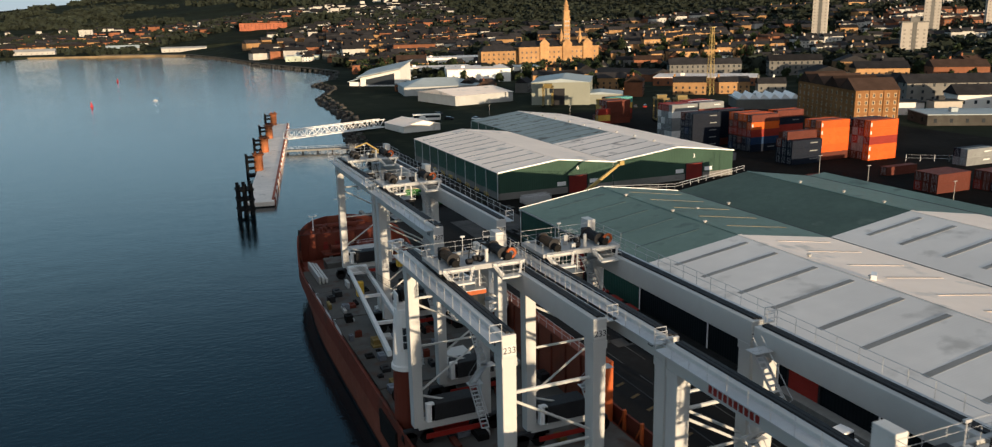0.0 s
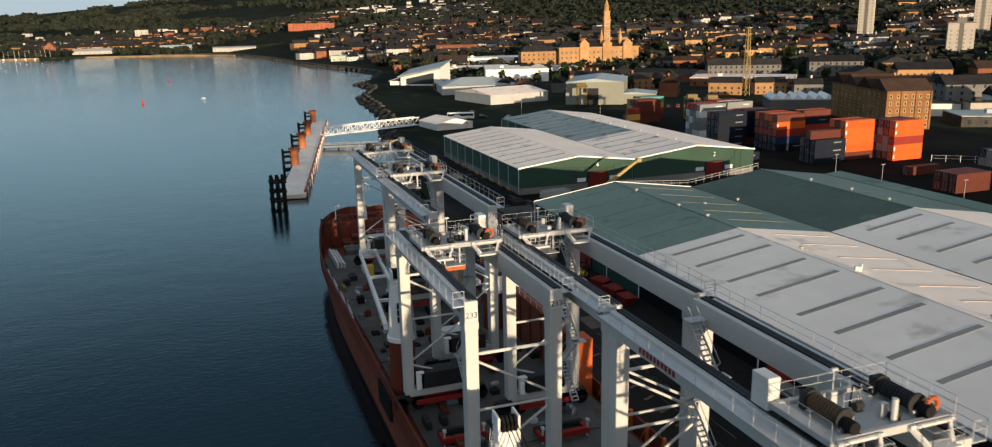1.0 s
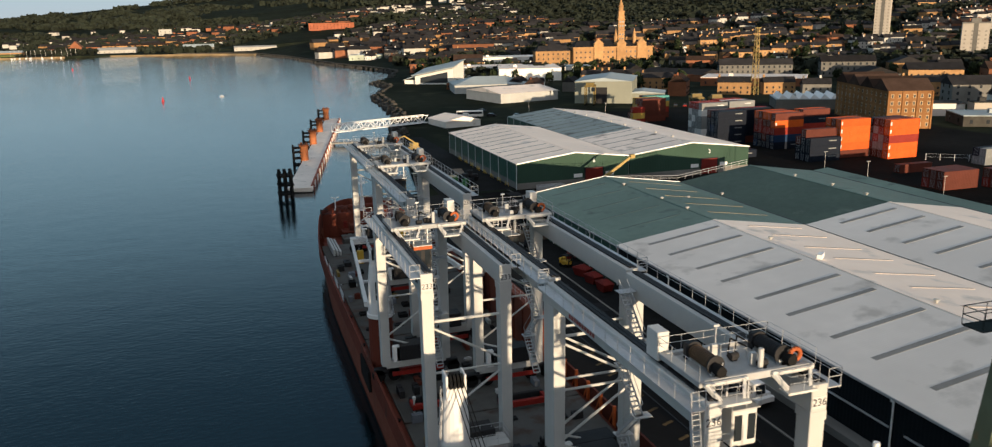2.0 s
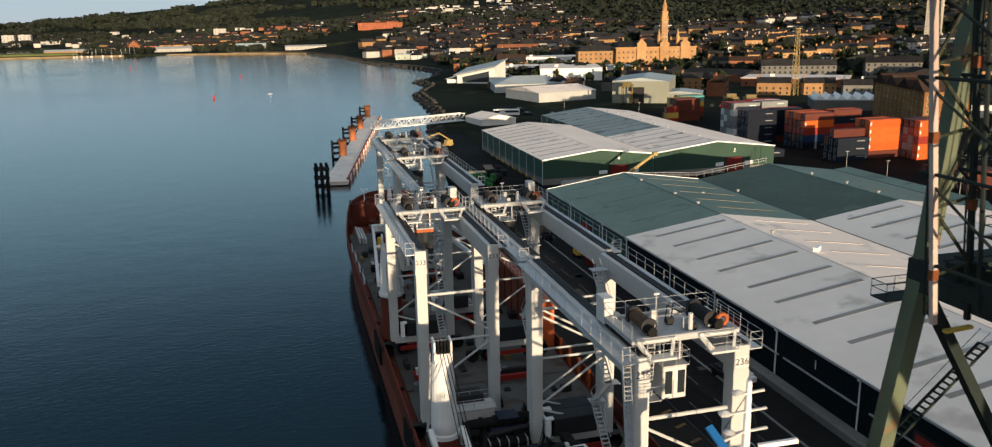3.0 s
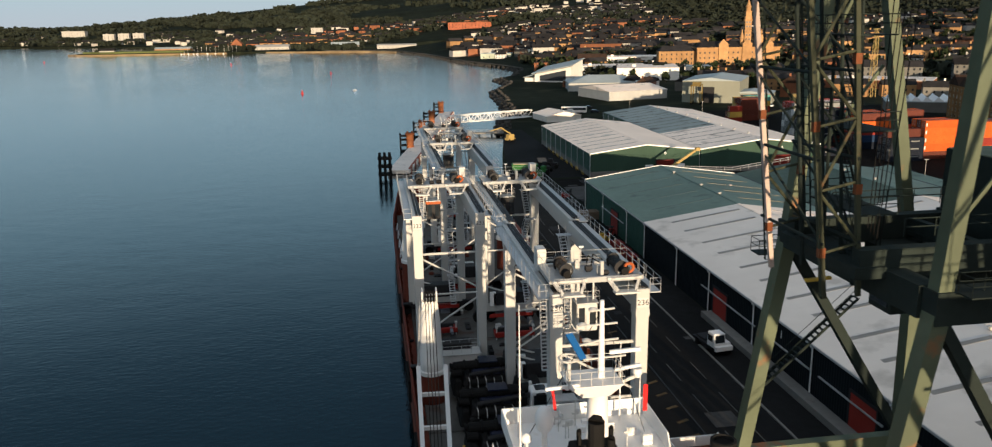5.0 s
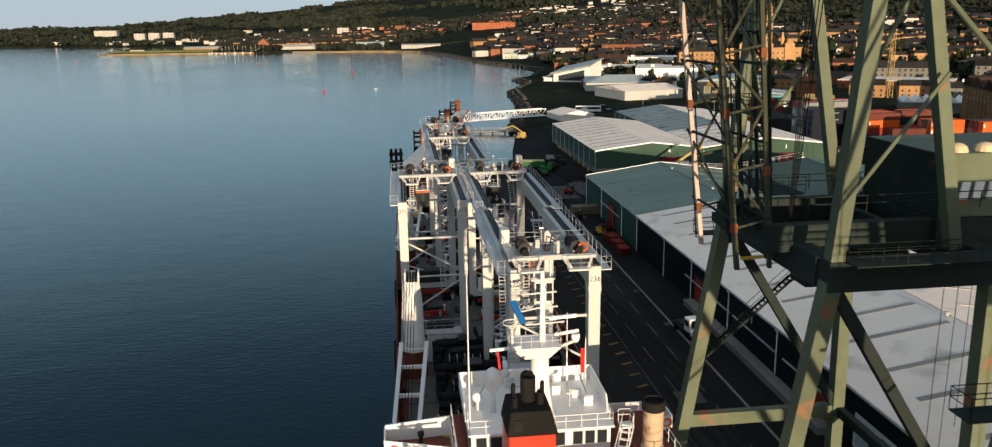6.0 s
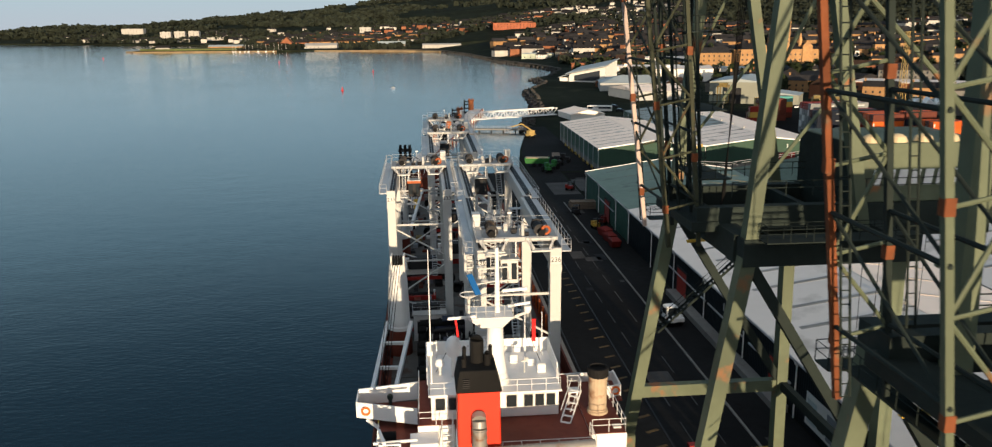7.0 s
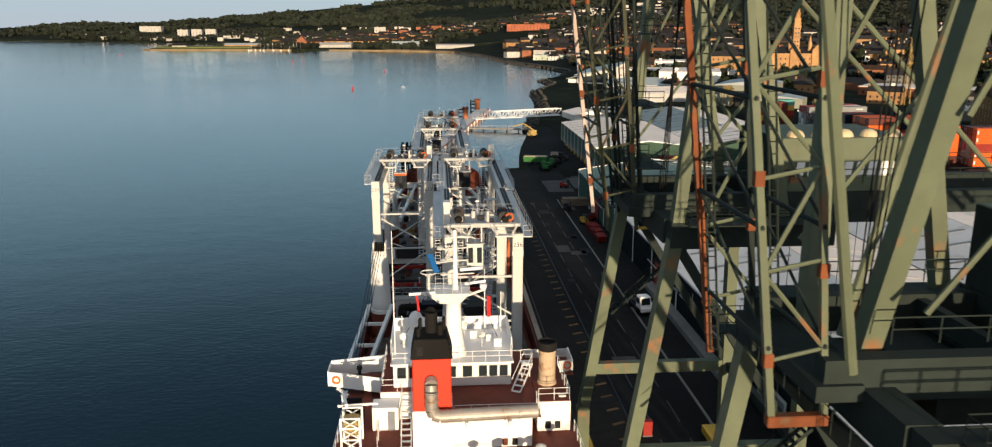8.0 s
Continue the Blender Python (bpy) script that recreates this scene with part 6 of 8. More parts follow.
# ---- port buildings and town ----
SAND = paint("sandstone", (0.38, 0.22, 0.095), 0.85, var=0.2, big=0.15, fine=0.6, stain=(0.25, 0.17, 0.1), spread=0.25)
BRICK = paint("red_brick", (0.23, 0.092, 0.045), 0.85, var=0.2, big=0.15, fine=0.6, stain=(0.16, 0.08, 0.05), spread=0.25)
DARKBRICK = paint("sooty_brown_brick", (0.25, 0.125, 0.05), 0.9, var=0.25, big=0.1, fine=0.6, stain=(0.07, 0.05, 0.04), spec=0.05)
STUCCO = paint("white_render", (0.74, 0.72, 0.67), 0.8, var=0.06, big=0.2, fine=0.7, stain=(0.5, 0.48, 0.43), spread=0.12)
GREYREND = paint("grey_render", (0.16, 0.155, 0.14), 0.85, var=0.15, big=0.2, fine=0.7, spread=0.2)
SLATE = paint("slate_roof", (0.028, 0.027, 0.028), 0.8, var=0.25, big=0.2, fine=1.0, spread=0.3, spec=0.04)
TILE = paint("brown_tile_roof", (0.05, 0.032, 0.024), 0.85, var=0.25, big=0.2, fine=1.0, spread=0.3, spec=0.04)
OLIVE = paint("olive_grey_cladding", (0.24, 0.25, 0.205), 0.6, var=0.1, big=0.1, fine=0.5, ribs=("X", 0.5, 0.03))
PALEGREY = paint("pale_grey_cladding", (0.40, 0.41, 0.40), 0.7, var=0.1, big=0.2, fine=0.7, ribs=("X", 0.6, 0.02))
DARKFLAT = paint("dark_felt_roof", (0.055, 0.055, 0.053), 0.9, var=0.3, big=0.15, fine=0.6, spec=0.04)
SOOT = paint("sooty_grey_wall", (0.07, 0.066, 0.058), 0.9, var=0.25, big=0.2, fine=0.7, spec=0.05)
FLATS = paint("cream_harled_concrete", (0.44, 0.40, 0.34), 0.8, var=0.08, big=0.2, fine=0.7, stain=(0.36, 0.33, 0.28))
PANEGLASS = glass("window_glass", (0.03, 0.035, 0.04), 0.12)
WIN = mesh_of("window", Geo().box(-0.55, 0.55, -0.12, 0.02, 0, 1.5), PANEGLASS)
WINS = mesh_of("window", Geo().box(-0.75, 0.75, -0.12, 0.02, 0, 1.3), PANEGLASS)


def windows(parent, w, y, rows, cols, h, turn=0.0, x0=0.0, me=None, z0=1.2, step=3.1, cx=0.0, cy=0.0):
    """A grid of window panes on a wall whose middle is (cx, cy)."""
    m0 = pose(cx, cy, 0, 0, 0, turn)
    for r in range(rows):
        for c in range(cols):
            x = -w / 2 + w * (c + 0.5) / cols + x0
            ob = new("window", me or WIN)
            ob.matrix_basis = m0 @ pose(x, y, z0 + step * r)
            ob.parent = parent


def block(name, label, cat, x, y, w, d, h, turn, roof, wall_mat, roof_mat, rise=3.0, rows=0, cols=0, side_cols=0, group="", win=None, step=3.1, z0=1.2):
    """A building at (x, y): middle of its front wall; w along the front, d deep."""
    b = thing(name, label, cat, group, at=(x, y, land_z(x, y) - 0.05), turn=turn)
    part("wall", Geo().box(-w / 2, w / 2, 0, d, -2.0, h), wall_mat, b)
    g = Geo()
    o = 0.4
    if roof == "gable":
        g.add([(-w / 2 - o, -o, h), (w / 2 + o, -o, h), (w / 2 + o, d + o, h), (-w / 2 - o, d + o, h), (-w / 2 - o, d / 2, h + rise), (w / 2 + o, d / 2, h + rise)],
              [(3, 2, 1, 0), (0, 1, 5, 4), (2, 3, 4, 5), (1, 2, 5), (3, 0, 4)])
    elif roof == "front":
        g.add([(-w / 2 - o, -o, h), (w / 2 + o, -o, h), (w / 2 + o, d + o, h), (-w / 2 - o, d + o, h), (0, -o, h + rise), (0, d + o, h + rise)],
              [(3, 2, 1, 0), (0, 1, 4), (2, 3, 5), (1, 2, 5, 4), (3, 0, 4, 5)])
    elif roof == "hip":
        e = min(w, d) * 0.4
        g.add([(-w / 2 - o, -o, h), (w / 2 + o, -o, h), (w / 2 + o, d + o, h), (-w / 2 - o, d + o, h), (-w / 2 + e, d / 2, h + rise), (w / 2 - e, d / 2, h + rise)],
              [(3, 2, 1, 0), (0, 1, 5, 4), (2, 3, 4, 5), (1, 2, 5), (3, 0, 4)])
    else:
        g.box(-w / 2 - 0.2, w / 2 + 0.2, -0.2, d + 0.2, h, h + 0.35)
        g.box(-w / 4, -w / 4 + 2.5, d * 0.4, d * 0.4 + 2.5, h + 0.35, h + 1.9)
    part("roof", g, roof_mat, b)
    if rows and cols:
        windows(b, w, 0, rows, cols, h, me=win, step=step, z0=z0)
    if rows and side_cols:
        windows(b, d, 0, rows, side_cols, h, turn=-90, cx=-w / 2, cy=d / 2, me=win, step=step, z0=z0)
    return b


# grey shed with open door
gs = block("warehouse", "tall olive-grey shed with dark doorway", "warehouse", 187.3, 380.5, 29, 44, 11.2, -31, "front", OLIVE, ROOFGREY, rise=1.8)
part("doorway", Geo().box(-4.5, 2.0, -0.06, 0.0, 0, 8.2), DARKSTEEL, gs)
block("warehouse", "low shed with grey ribbed roof", "warehouse", 205, 372, 22, 20, 5, -31, "front", OLIVE, ROOFGREY, rise=1.2)
block("warehouse", "white hip-roofed shed beside the shore", "warehouse", 157, 470, 46, 34, 5.0, -10, "hip", PALEGREY, ROOFGREY, rise=4.0)
block("warehouse", "long white shed with pale grey roof", "warehouse", 158, 409, 36, 38, 5.0, 12, "gable", PALEGREY, WHITEROOF, rise=2.4)
block("warehouse", "white flat-roofed retail shed", "warehouse", 210, 547, 44, 50, 8.5, -17, "flat", STUCCO, WHITEROOF)
block("warehouse", "white flat-roofed retail shed", "warehouse", 253, 723, 70, 40, 8, -13, "flat", STUCCO, WHITEROOF)
block("warehouse", "white flat-roofed retail shed", "warehouse", 200, 615, 60, 30, 7, -13, "flat", STUCCO, WHITEROOF)
block("tent", "small white marquee tent", "tent", 96, 322, 16, 18, 2.6, 9, "front", STUCCO, WHITEROOF, rise=1.8)
th = thing("arts_centre", "angular white waterfront building with sloping roofs", "building", at=(142, 555, 0), turn=-34)
part("wall", Geo().hexa([(-14, 0, -1), (14, 0, -1), (14, 24, -1), (-14, 24, -1), (-14, 0, 5.5), (14, 0, 11), (14, 24, 15), (-14, 24, 9)]), STUCCO, th)
part("roof", Geo().hexa([(-16, -2, 5.6), (15, -2, 11.6), (15, 26, 15.6), (-16, 26, 9.2), (-16, -2, 6.1), (15, -2, 12.1), (15, 26, 16.1), (-16, 26, 9.7)]), ROOFGREY, th)
part("roof", Geo().hexa([(-24, 2, 2.6), (-14, 2, 5.2), (-14, 20, 6.5), (-24, 20, 3.0), (-24, 2, 3.0), (-14, 2, 5.6), (-14, 20, 6.9), (-24, 20, 3.4)]), ROOFGREY, th)
part("wall", Geo().box(-23, -14, 3, 19, -1, 2.7), STUCCO, th)
part("glass_front", Geo().hexa([(-10, -0.15, 1), (10, -0.15, 1), (10, -0.02, 1), (-10, -0.02, 1), (-10, -0.15, 4.5), (10, -0.15, 8.5), (10, -0.02, 8.5), (-10, -0.02, 4.5)]), PANEGLASS, th)
block("house", "orange-lit low terrace building by the shore", "building", 150, 505, 24, 8, 4, -20, "flat", BRICK, GREYREND, rows=1, cols=8)
block("house", "brown arcade building with low curved roof", "building", 293, 500, 50, 30, 4.5, -64, "gable", BRICK, SLATE, rise=3)
block("house", "white gabled hall with dark roof", "building", 281, 524, 15, 40, 5, -20, "front", STUCCO, SLATE, rise=5)
block("shopping_hall", "long low brick hall with pale roof", "building", 311, 430, 62, 34, 5, -40, "flat", BRICK, TERRAROOF, rows=1, cols=10)
# sugar warehouse: four parallel ridges
sw = thing("brick_warehouse", "dark brick multi-storey warehouse with gabled roofs", "warehouse", at=(238, 242, 0), turn=-20)
part("wall", Geo().box(0, 16.5, 0, 13, -1, 14.2), DARKBRICK, sw, "sunlit brown brick end wall")
part("wall", Geo().box(0.05, 16.45, 13, 52, -1, 14.2), DARKBRICK, sw)
for k in range(4):
    y0, y1 = 13 * k - 0.2, 13 * k + 13.2
    part("roof", Geo().add([(-0.4, y0, 14.2), (16.9, y0, 14.2), (16.9, y1, 14.2), (-0.4, y1, 14.2), (-0.4, (y0 + y1) / 2, 18.4), (16.9, (y0 + y1) / 2, 18.4)], [(3, 2, 1, 0), (0, 1, 5, 4), (2, 3, 4, 5), (1, 2, 5), (3, 0, 4)]), TILE, sw)
SURR = mesh_of("window", Geo().box(-0.5, 0.5, -0.08, 0.02, 0, 1.5), paint("pale_stone_surround", (0.50, 0.38, 0.23), 0.85))
PANE2 = mesh_of("pane", Geo().box(-0.3, 0.3, -0.11, -0.08, 0.2, 1.3), PANEGLASS)
for r in range(5):
    for c in range(6):
        w = new("window", SURR)
        w.matrix_basis = pose(1.5 + 2.7 * c, 0, 0.9 + 2.65 * r)
        w.parent = sw
        p = new("pane", PANE2)
        p.parent = w
    for c in range(12):
        w = new("window", SURR)
        w.matrix_basis = pose(0, 2.2 + 4.3 * c, 0.9 + 2.65 * r, 0, 0, -90)
        w.parent = sw
        p = new("pane", PANE2)
        p.parent = w
for c in range(4):
    part("buttress", Geo().box(5.4 * c - 0.25 + 0.1 * (c == 0), 5.4 * c + 0.35, -0.3, -0.003, -1, 14), DARKBRICK, sw)
lab = block("warehouse", "low works with saw-tooth white roof", "warehouse", 258, 310, 30, 22, 4.5, -29, "flat", GREYREND, ROOFGREY)
for k in range(6):
    part("saw_tooth", Geo().add([(-14 + 4.6 * k, 0, 4.86), (-9.6 + 4.6 * k, 0, 4.86), (-9.6 + 4.6 * k, 20, 4.86), (-14 + 4.6 * k, 20, 4.86), (-12.4 + 4.6 * k, 0, 7.0), (-12.4 + 4.6 * k, 20, 7.0)], [(0, 1, 4), (2, 3, 5), (1, 2, 5, 4), (3, 0, 4, 5), (3, 2, 1, 0)]), WHITE, lab)
for x, y, w, d, h, t, r, wm, rm, rows, cols in (
        (285, 266, 24, 12, 5.2, -29, "flat", STUCCO, DARKFLAT, 0, 0), (298, 251, 11, 8, 6.2, -29, "flat", FLATS, DARKFLAT, 1, 3), (322, 246, 34, 14, 8, -29, "gable", STUCCO, SLATE, 2, 7), (288, 224, 46, 20, 4, -29, "flat", SOOT, ROOFGREY, 1, 8),
        (330, 208, 44, 20, 8, -29, "flat", STUCCO, DARKFLAT, 2, 9), (355, 285, 60, 14, 9, -25, "gable", GREYREND, SLATE, 3, 12), (346, 476, 48, 11, 9.5, -25, "gable", GREYREND, SLATE, 3, 14),
        ) + (
        (396, 446, 34, 11, 9.5, -30, "gable", GREYREND, SLATE, 3, 9), (372, 392, 24, 20, 7, -25, "front", GREYREND, SLATE, 1, 4), (402, 380, 30, 16, 8, -32, "gable", SAND, SLATE, 2, 8),
        (430, 350, 30, 16, 9, -32, "gable", BRICK, TILE, 2, 8), (420, 420, 20, 16, 8, -32, "front", SAND, SLATE, 2, 4), (250, 580, 40, 24, 7, -20, "flat", STUCCO, ROOFGREY, 1, 8)):
    block("town_building", {"flat": "flat-roofed town building", "gable": "slate-roofed town building", "front": "gable-fronted town building"}[r] + " behind the container yard", "building", x, y, w, d, h, t, r, wm, rm, rise=4, rows=rows, cols=cols, side_cols=2 if rows else 0)

# civic building with tall clock tower
mb = thing("civic_hall", "ornate sandstone civic building with tall tower", "building", at=(322, 655, land_z(322, 655)), turn=-12)
part("wall", Geo().box(-30, 40, 0, 26, -2, 14), SAND, mb, "warm sandstone wall")
part("cornice", Geo().box(-30.6, 40.6, -0.6, 26.6, 14, 15), SAND, mb)
part("roof", Geo().add([(-30, 0, 15), (40, 0, 15), (40, 26, 15), (-30, 26, 15), (-24, 13, 20), (34, 13, 20)], [(0, 1, 5, 4), (2, 3, 4, 5), (1, 2, 5), (3, 0, 4), (3, 2, 1, 0)]), SLATE, mb)
part("side_wing", Geo().box(-62, -30.1, 6, 22, -2, 12), SAND, mb)
part("side_wing_roof", Geo().add([(-62, 6, 12), (-30.1, 6, 12), (-30.1, 22, 12), (-62, 22, 12), (-58, 14, 16.5), (-34, 14, 16.5)], [(0, 1, 5, 4), (2, 3, 4, 5), (1, 2, 5), (3, 0, 4), (3, 2, 1, 0)]), SLATE, mb)
for x in (-8, 12, 30):
    part("pavilion", Geo().box(x - 4, x + 4, -1.2, 3, -2, 17.5).add([(x - 4.3, -1.5, 17.5), (x + 4.3, -1.5, 17.5), (x + 4.3, 3.3, 17.5), (x - 4.3, 3.3, 17.5), (x, 0.9, 22)], [(0, 1, 4), (1, 2, 4), (2, 3, 4), (3, 0, 4), (3, 2, 1, 0)]), SAND, mb)
tw = part("tower", Geo().box(11.2, 16.8, 8, 13.6, 0, 37), SAND, mb, "tall slender sandstone tower")
part("tower_stage", Geo().box(10.7, 17.3, 7.5, 14.1, 28, 28.8).box(10.7, 17.3, 7.5, 14.1, 37, 37.9).box(11.6, 16.4, 8.4, 13.2, 37.9, 44).box(11.2, 16.8, 8, 13.6, 44, 44.7), SAND, tw)
part("tower_belfry", Geo().lathe((14, 10.8, 44.7), [(2.2, 0), (2.2, 3.5), (2.6, 3.7), (2.5, 4.2), (1.7, 5), (1.3, 7.0), (0.8, 8), (0.5, 10), (0.1, 13)], 12), SAND, tw)
for sx in (11.6, 16.4):
    for sy in (8.4, 13.2):
        part("pinnacle", Geo().lathe((sx, sy, 37.9), [(0.5, 0), (0.5, 1.5), (0.05, 4)], 6), SAND, tw)
for x in (8.5, 25):
    part("turret", Geo().lathe((x, 6, 15), [(1.5, 0), (1.5, 7), (1.9, 7.2), (1.1, 10), (0.15, 15)], 10), SAND, mb)
for r in range(3):
    for c in range(17):
        w = new("window", WIN)
        w.matrix_basis = pose(-27.5 + 4.0 * c, -0.02, 1.2 + 4.3 * r)
        w.parent = mb
    for c in range(7):
        w = new("window", WIN)
        w.matrix_basis = pose(-59.5 + 4.3 * c, 5.98, 0.8 + 3.9 * r)
        w.parent = mb
for r in range(6):
    for c in range(2):
        w = new("window", WINS)
        w.matrix_basis = pose(12.8 + 2.4 * c, 7.98, 17 + 3.6 * r)
        w.parent = tw

# tower blocks of flats
WINP = mesh_of("window", Geo().box(-0.6, 0.6, -0.1, 0.02, 0, 1.1), paint("curtained_window", (0.28, 0.26, 0.23), 0.4))
for x, y, w, d, h, t, g in ((585, 625, 13, 12, 44, -48, 0), (508, 452, 17, 10, 27, -44, 0), (648, 556, 13, 12, 56, -48, 0), (735, 560, 15, 12, 56, -44, 1)):
    tb = thing("tower_block", "pale high-rise block of flats above the town", "tower block", group="tower blocks", at=(x, y, land_z(x, y) - 1), turn=t)
    part("wall", Geo().box(-w / 2, w / 2, 0, d, -14, h), FLATS, tb)
    part("roof", Geo().box(-w / 2 - 0.3, w / 2 + 0.3, -0.3, d + 0.3, h, h + 0.8).box(-3, 3, d / 2 - 3, d / 2 + 3, h + 0.8, h + 3.6), GREYREND, tb)
    part("stair_strip", Geo().box(-1.4, 1.4, -0.16, -0.003, 0, h), GREYREND, tb)
    fl = int(h / 2.8) - 1
    windows(tb, w, -0.01, fl, 4, h, me=WINP, step=2.8, z0=1.6)
    windows(tb, d, -0.01, fl, 3, h, turn=-90, cx=-w / 2, cy=d / 2, me=WINP, step=2.8, z0=1.6)


TOWN_EDGE = [(16, 2600), (20, 1500), (22, 1290), (27, 1090), (32, 1120), (36, 1170), (40, 1180), (45, 1270), (60, 1320)]


def wild(x, y):
    """Past the last street: bare wooded hillside."""
    return math.hypot(x, y) > piece(math.degrees(math.atan2(x, y)), TOWN_EDGE) + 60 * noise.noise(Vector((x / 140, y / 140, 12)))


# ordinary houses, copied from a few models
def house_model(w, d, h, wall_mat, roof_mat, rows, cols, label, roof="gable"):
    b = block("house", label, "house", 0, -5000, w, d, h, 0, roof, wall_mat, roof_mat, rise=d * 0.38, rows=rows, cols=cols, side_cols=0, group="town houses")
    part("chimney", Geo().box(-w / 2 + 0.2, -w / 2 + 1.4, d / 2 - 0.5, d / 2 + 0.5, h + d * 0.2, h + d * 0.38 + 1.6), wall_mat, b)
    return b


MODELS = [house_model(13, 9, 6, STUCCO, SLATE, 2, 3, "white rendered house with slate roof"), house_model(22, 10, 8.5, SAND, SLATE, 2, 5, "sandstone tenement with slate roof"),
          house_model(26, 11, 9, BRICK, TILE, 2, 5, "red brick tenement with tiled roof"), house_model(15, 9, 5.5, BRICK, TILE, 2, 4, "red brick house with tiled roof"),
          house_model(18, 10, 8, GREYREND, SLATE, 2, 4, "grey rendered tenement with slate roof"), house_model(28, 16, 7, SAND, SLATE, 2, 4, "sandstone hall with slate roof")]
rnd = random.Random(11)
taken = []


def free(x, y, r):
    if any((x - a) ** 2 + (y - b) ** 2 < (r + c) ** 2 for a, b, c in taken):
        return False
    taken.append((x, y, r))
    return True


for x, y, r in ((322, 655, 50), (585, 625, 18), (508, 452, 20), (648, 556, 18), (690, 575, 20), (735, 545, 20), (293, 500, 40), (311, 430, 40), (262, 262, 45), (253, 723, 45), (200, 615, 38), (210, 560, 36), (346, 480, 30), (355, 285, 34), (330, 218, 26), (396, 446, 20), (372, 392, 18), (402, 380, 18), (430, 350, 18), (420, 420, 14), (142, 560, 28)):
    taken.append((x, y, r))
count = 0
for tries in range(6000):
    if count >= 175:
        break
    az = rnd.uniform(9, 62)
    r = rnd.uniform(470, 900) if az > 20 else rnd.uniform(760, 1150)
    x, y = r * math.sin(radians(az)), r * math.cos(radians(az))
    if x < coast(y) + 45 or (noise.noise(Vector((x / 130, y / 130, 5))) > 0.28 and r > 600):
        continue
    m = MODELS[rnd.choices(range(6), (4, 4, 3, 3, 4, 1))[0]]
    if not free(x, y, 10.5 if az > 20 else 12):
        continue
    turn = -30 + rnd.choice((0, 0, 0, 90, -90, 180)) + rnd.uniform(-8, 8) + (az - 30) * 0.5
    copy_thing(m, pose(x, y, land_z(x, y) - 0.3, 0, 0, turn) @ Matrix.Scale(rnd.uniform(0.68, 0.9), 4))
    count += 1
for m in MODELS:
    for o in list(m.children):
        bpy.data.objects.remove(o)
    bpy.data.objects.remove(m)

GREYWHITE = paint("off_white_render", (0.46, 0.44, 0.40), 0.85, var=0.15)

# far streets on the hillsides, too small to count
def far_houses(name, mat_wall, label, areas, seed):
    r_ = random.Random(seed)
    g, roofs = Geo(), Geo()
    for x0, y0, sx, sy, n, big in areas:
        for k in range(n):
            x, y = r_.gauss(x0, sx), r_.gauss(y0, sy)
            if x < coast(y) + 25 or wild(x, y):
                continue
            z = land_z(x, y)
            w, d, h = r_.uniform(8, 20) * big, r_.uniform(8, 11) * big, r_.uniform(4.5, 7.5) * big
            a = radians(r_.uniform(-40, 20))
            c, s = math.cos(a), math.sin(a)

            def P(u, v, q):
                return (x + u * c - v * s, y + u * s + v * c, z + q)
            g.hexa([P(-w / 2, 0, -2), P(w / 2, 0, -2), P(w / 2, d, -2), P(-w / 2, d, -2), P(-w / 2, 0, h), P(w / 2, 0, h), P(w / 2, d, h), P(-w / 2, d, h)])
            roofs.add([P(-w / 2 - .4, -.4, h), P(w / 2 + .4, -.4, h), P(w / 2 + .4, d + .4, h), P(-w / 2 - .4, d + .4, h), P(-w / 2, d / 2, h + d * .35), P(w / 2, d / 2, h + d * .35)],
                      [(3, 2, 1, 0), (0, 1, 5, 4), (2, 3, 4, 5), (1, 2, 5), (3, 0, 4)])
    t = tagged(new(name), label, "houses", kind="stuff")
    part("walls", g, mat_wall, t)
    part("roofs", roofs, SLATE, t)


far_houses("far_white_houses", GREYWHITE, "scattered white houses on the far hillside", [(500, 1620, 70, 80, 90, 1), (560, 1520, 60, 50, 60, 1), (350, 1850, 90, 80, 60, 1), (300, 1370, 60, 40, 40, 1.1), (-300, 1980, 110, 70, 40, 1.2), (-600, 2200, 170, 110, 60, 1.1), (100, 1900, 100, 80, 40, 1), (200, 1050, 50, 60, 20, 1.3), (-1000, 2600, 200, 90, 25, 1.1), (330, 950, 60, 60, 14, 1.3), (700, 1100, 80, 60, 30, 1), (520, 800, 110, 70, 24, 0.9)], 21)
far_houses("far_brick_houses", BRICK, "rows of reddish brick houses on the slopes", [(330, 1250, 60, 60, 20, 1.2), (600, 960, 100, 60, 60, 1.0), (560, 700, 110, 80, 20, 0.9), (250, 1080, 60, 80, 34, 1.3), (150, 1780, 120, 90, 40, 1.1), (-50, 1950, 120, 60, 40, 1.2), (-200, 1720, 90, 60, 20, 1.2), (450, 1150, 90, 80, 30, 1.2)], 22)
far_houses("far_stone_houses", SAND, "rows of sandstone houses on the slopes", [(300, 900, 80, 80, 60, 1.0), (470, 720, 90, 70, 24, 0.9), (620, 760, 110, 70, 24, 0.9), (650, 860, 110, 70, 30, 1.0), (400, 850, 80, 60, 40, 1.2), (-120, 1800, 110, 60, 30, 1.2), (250, 1150, 60, 60, 20, 1.3)], 23)

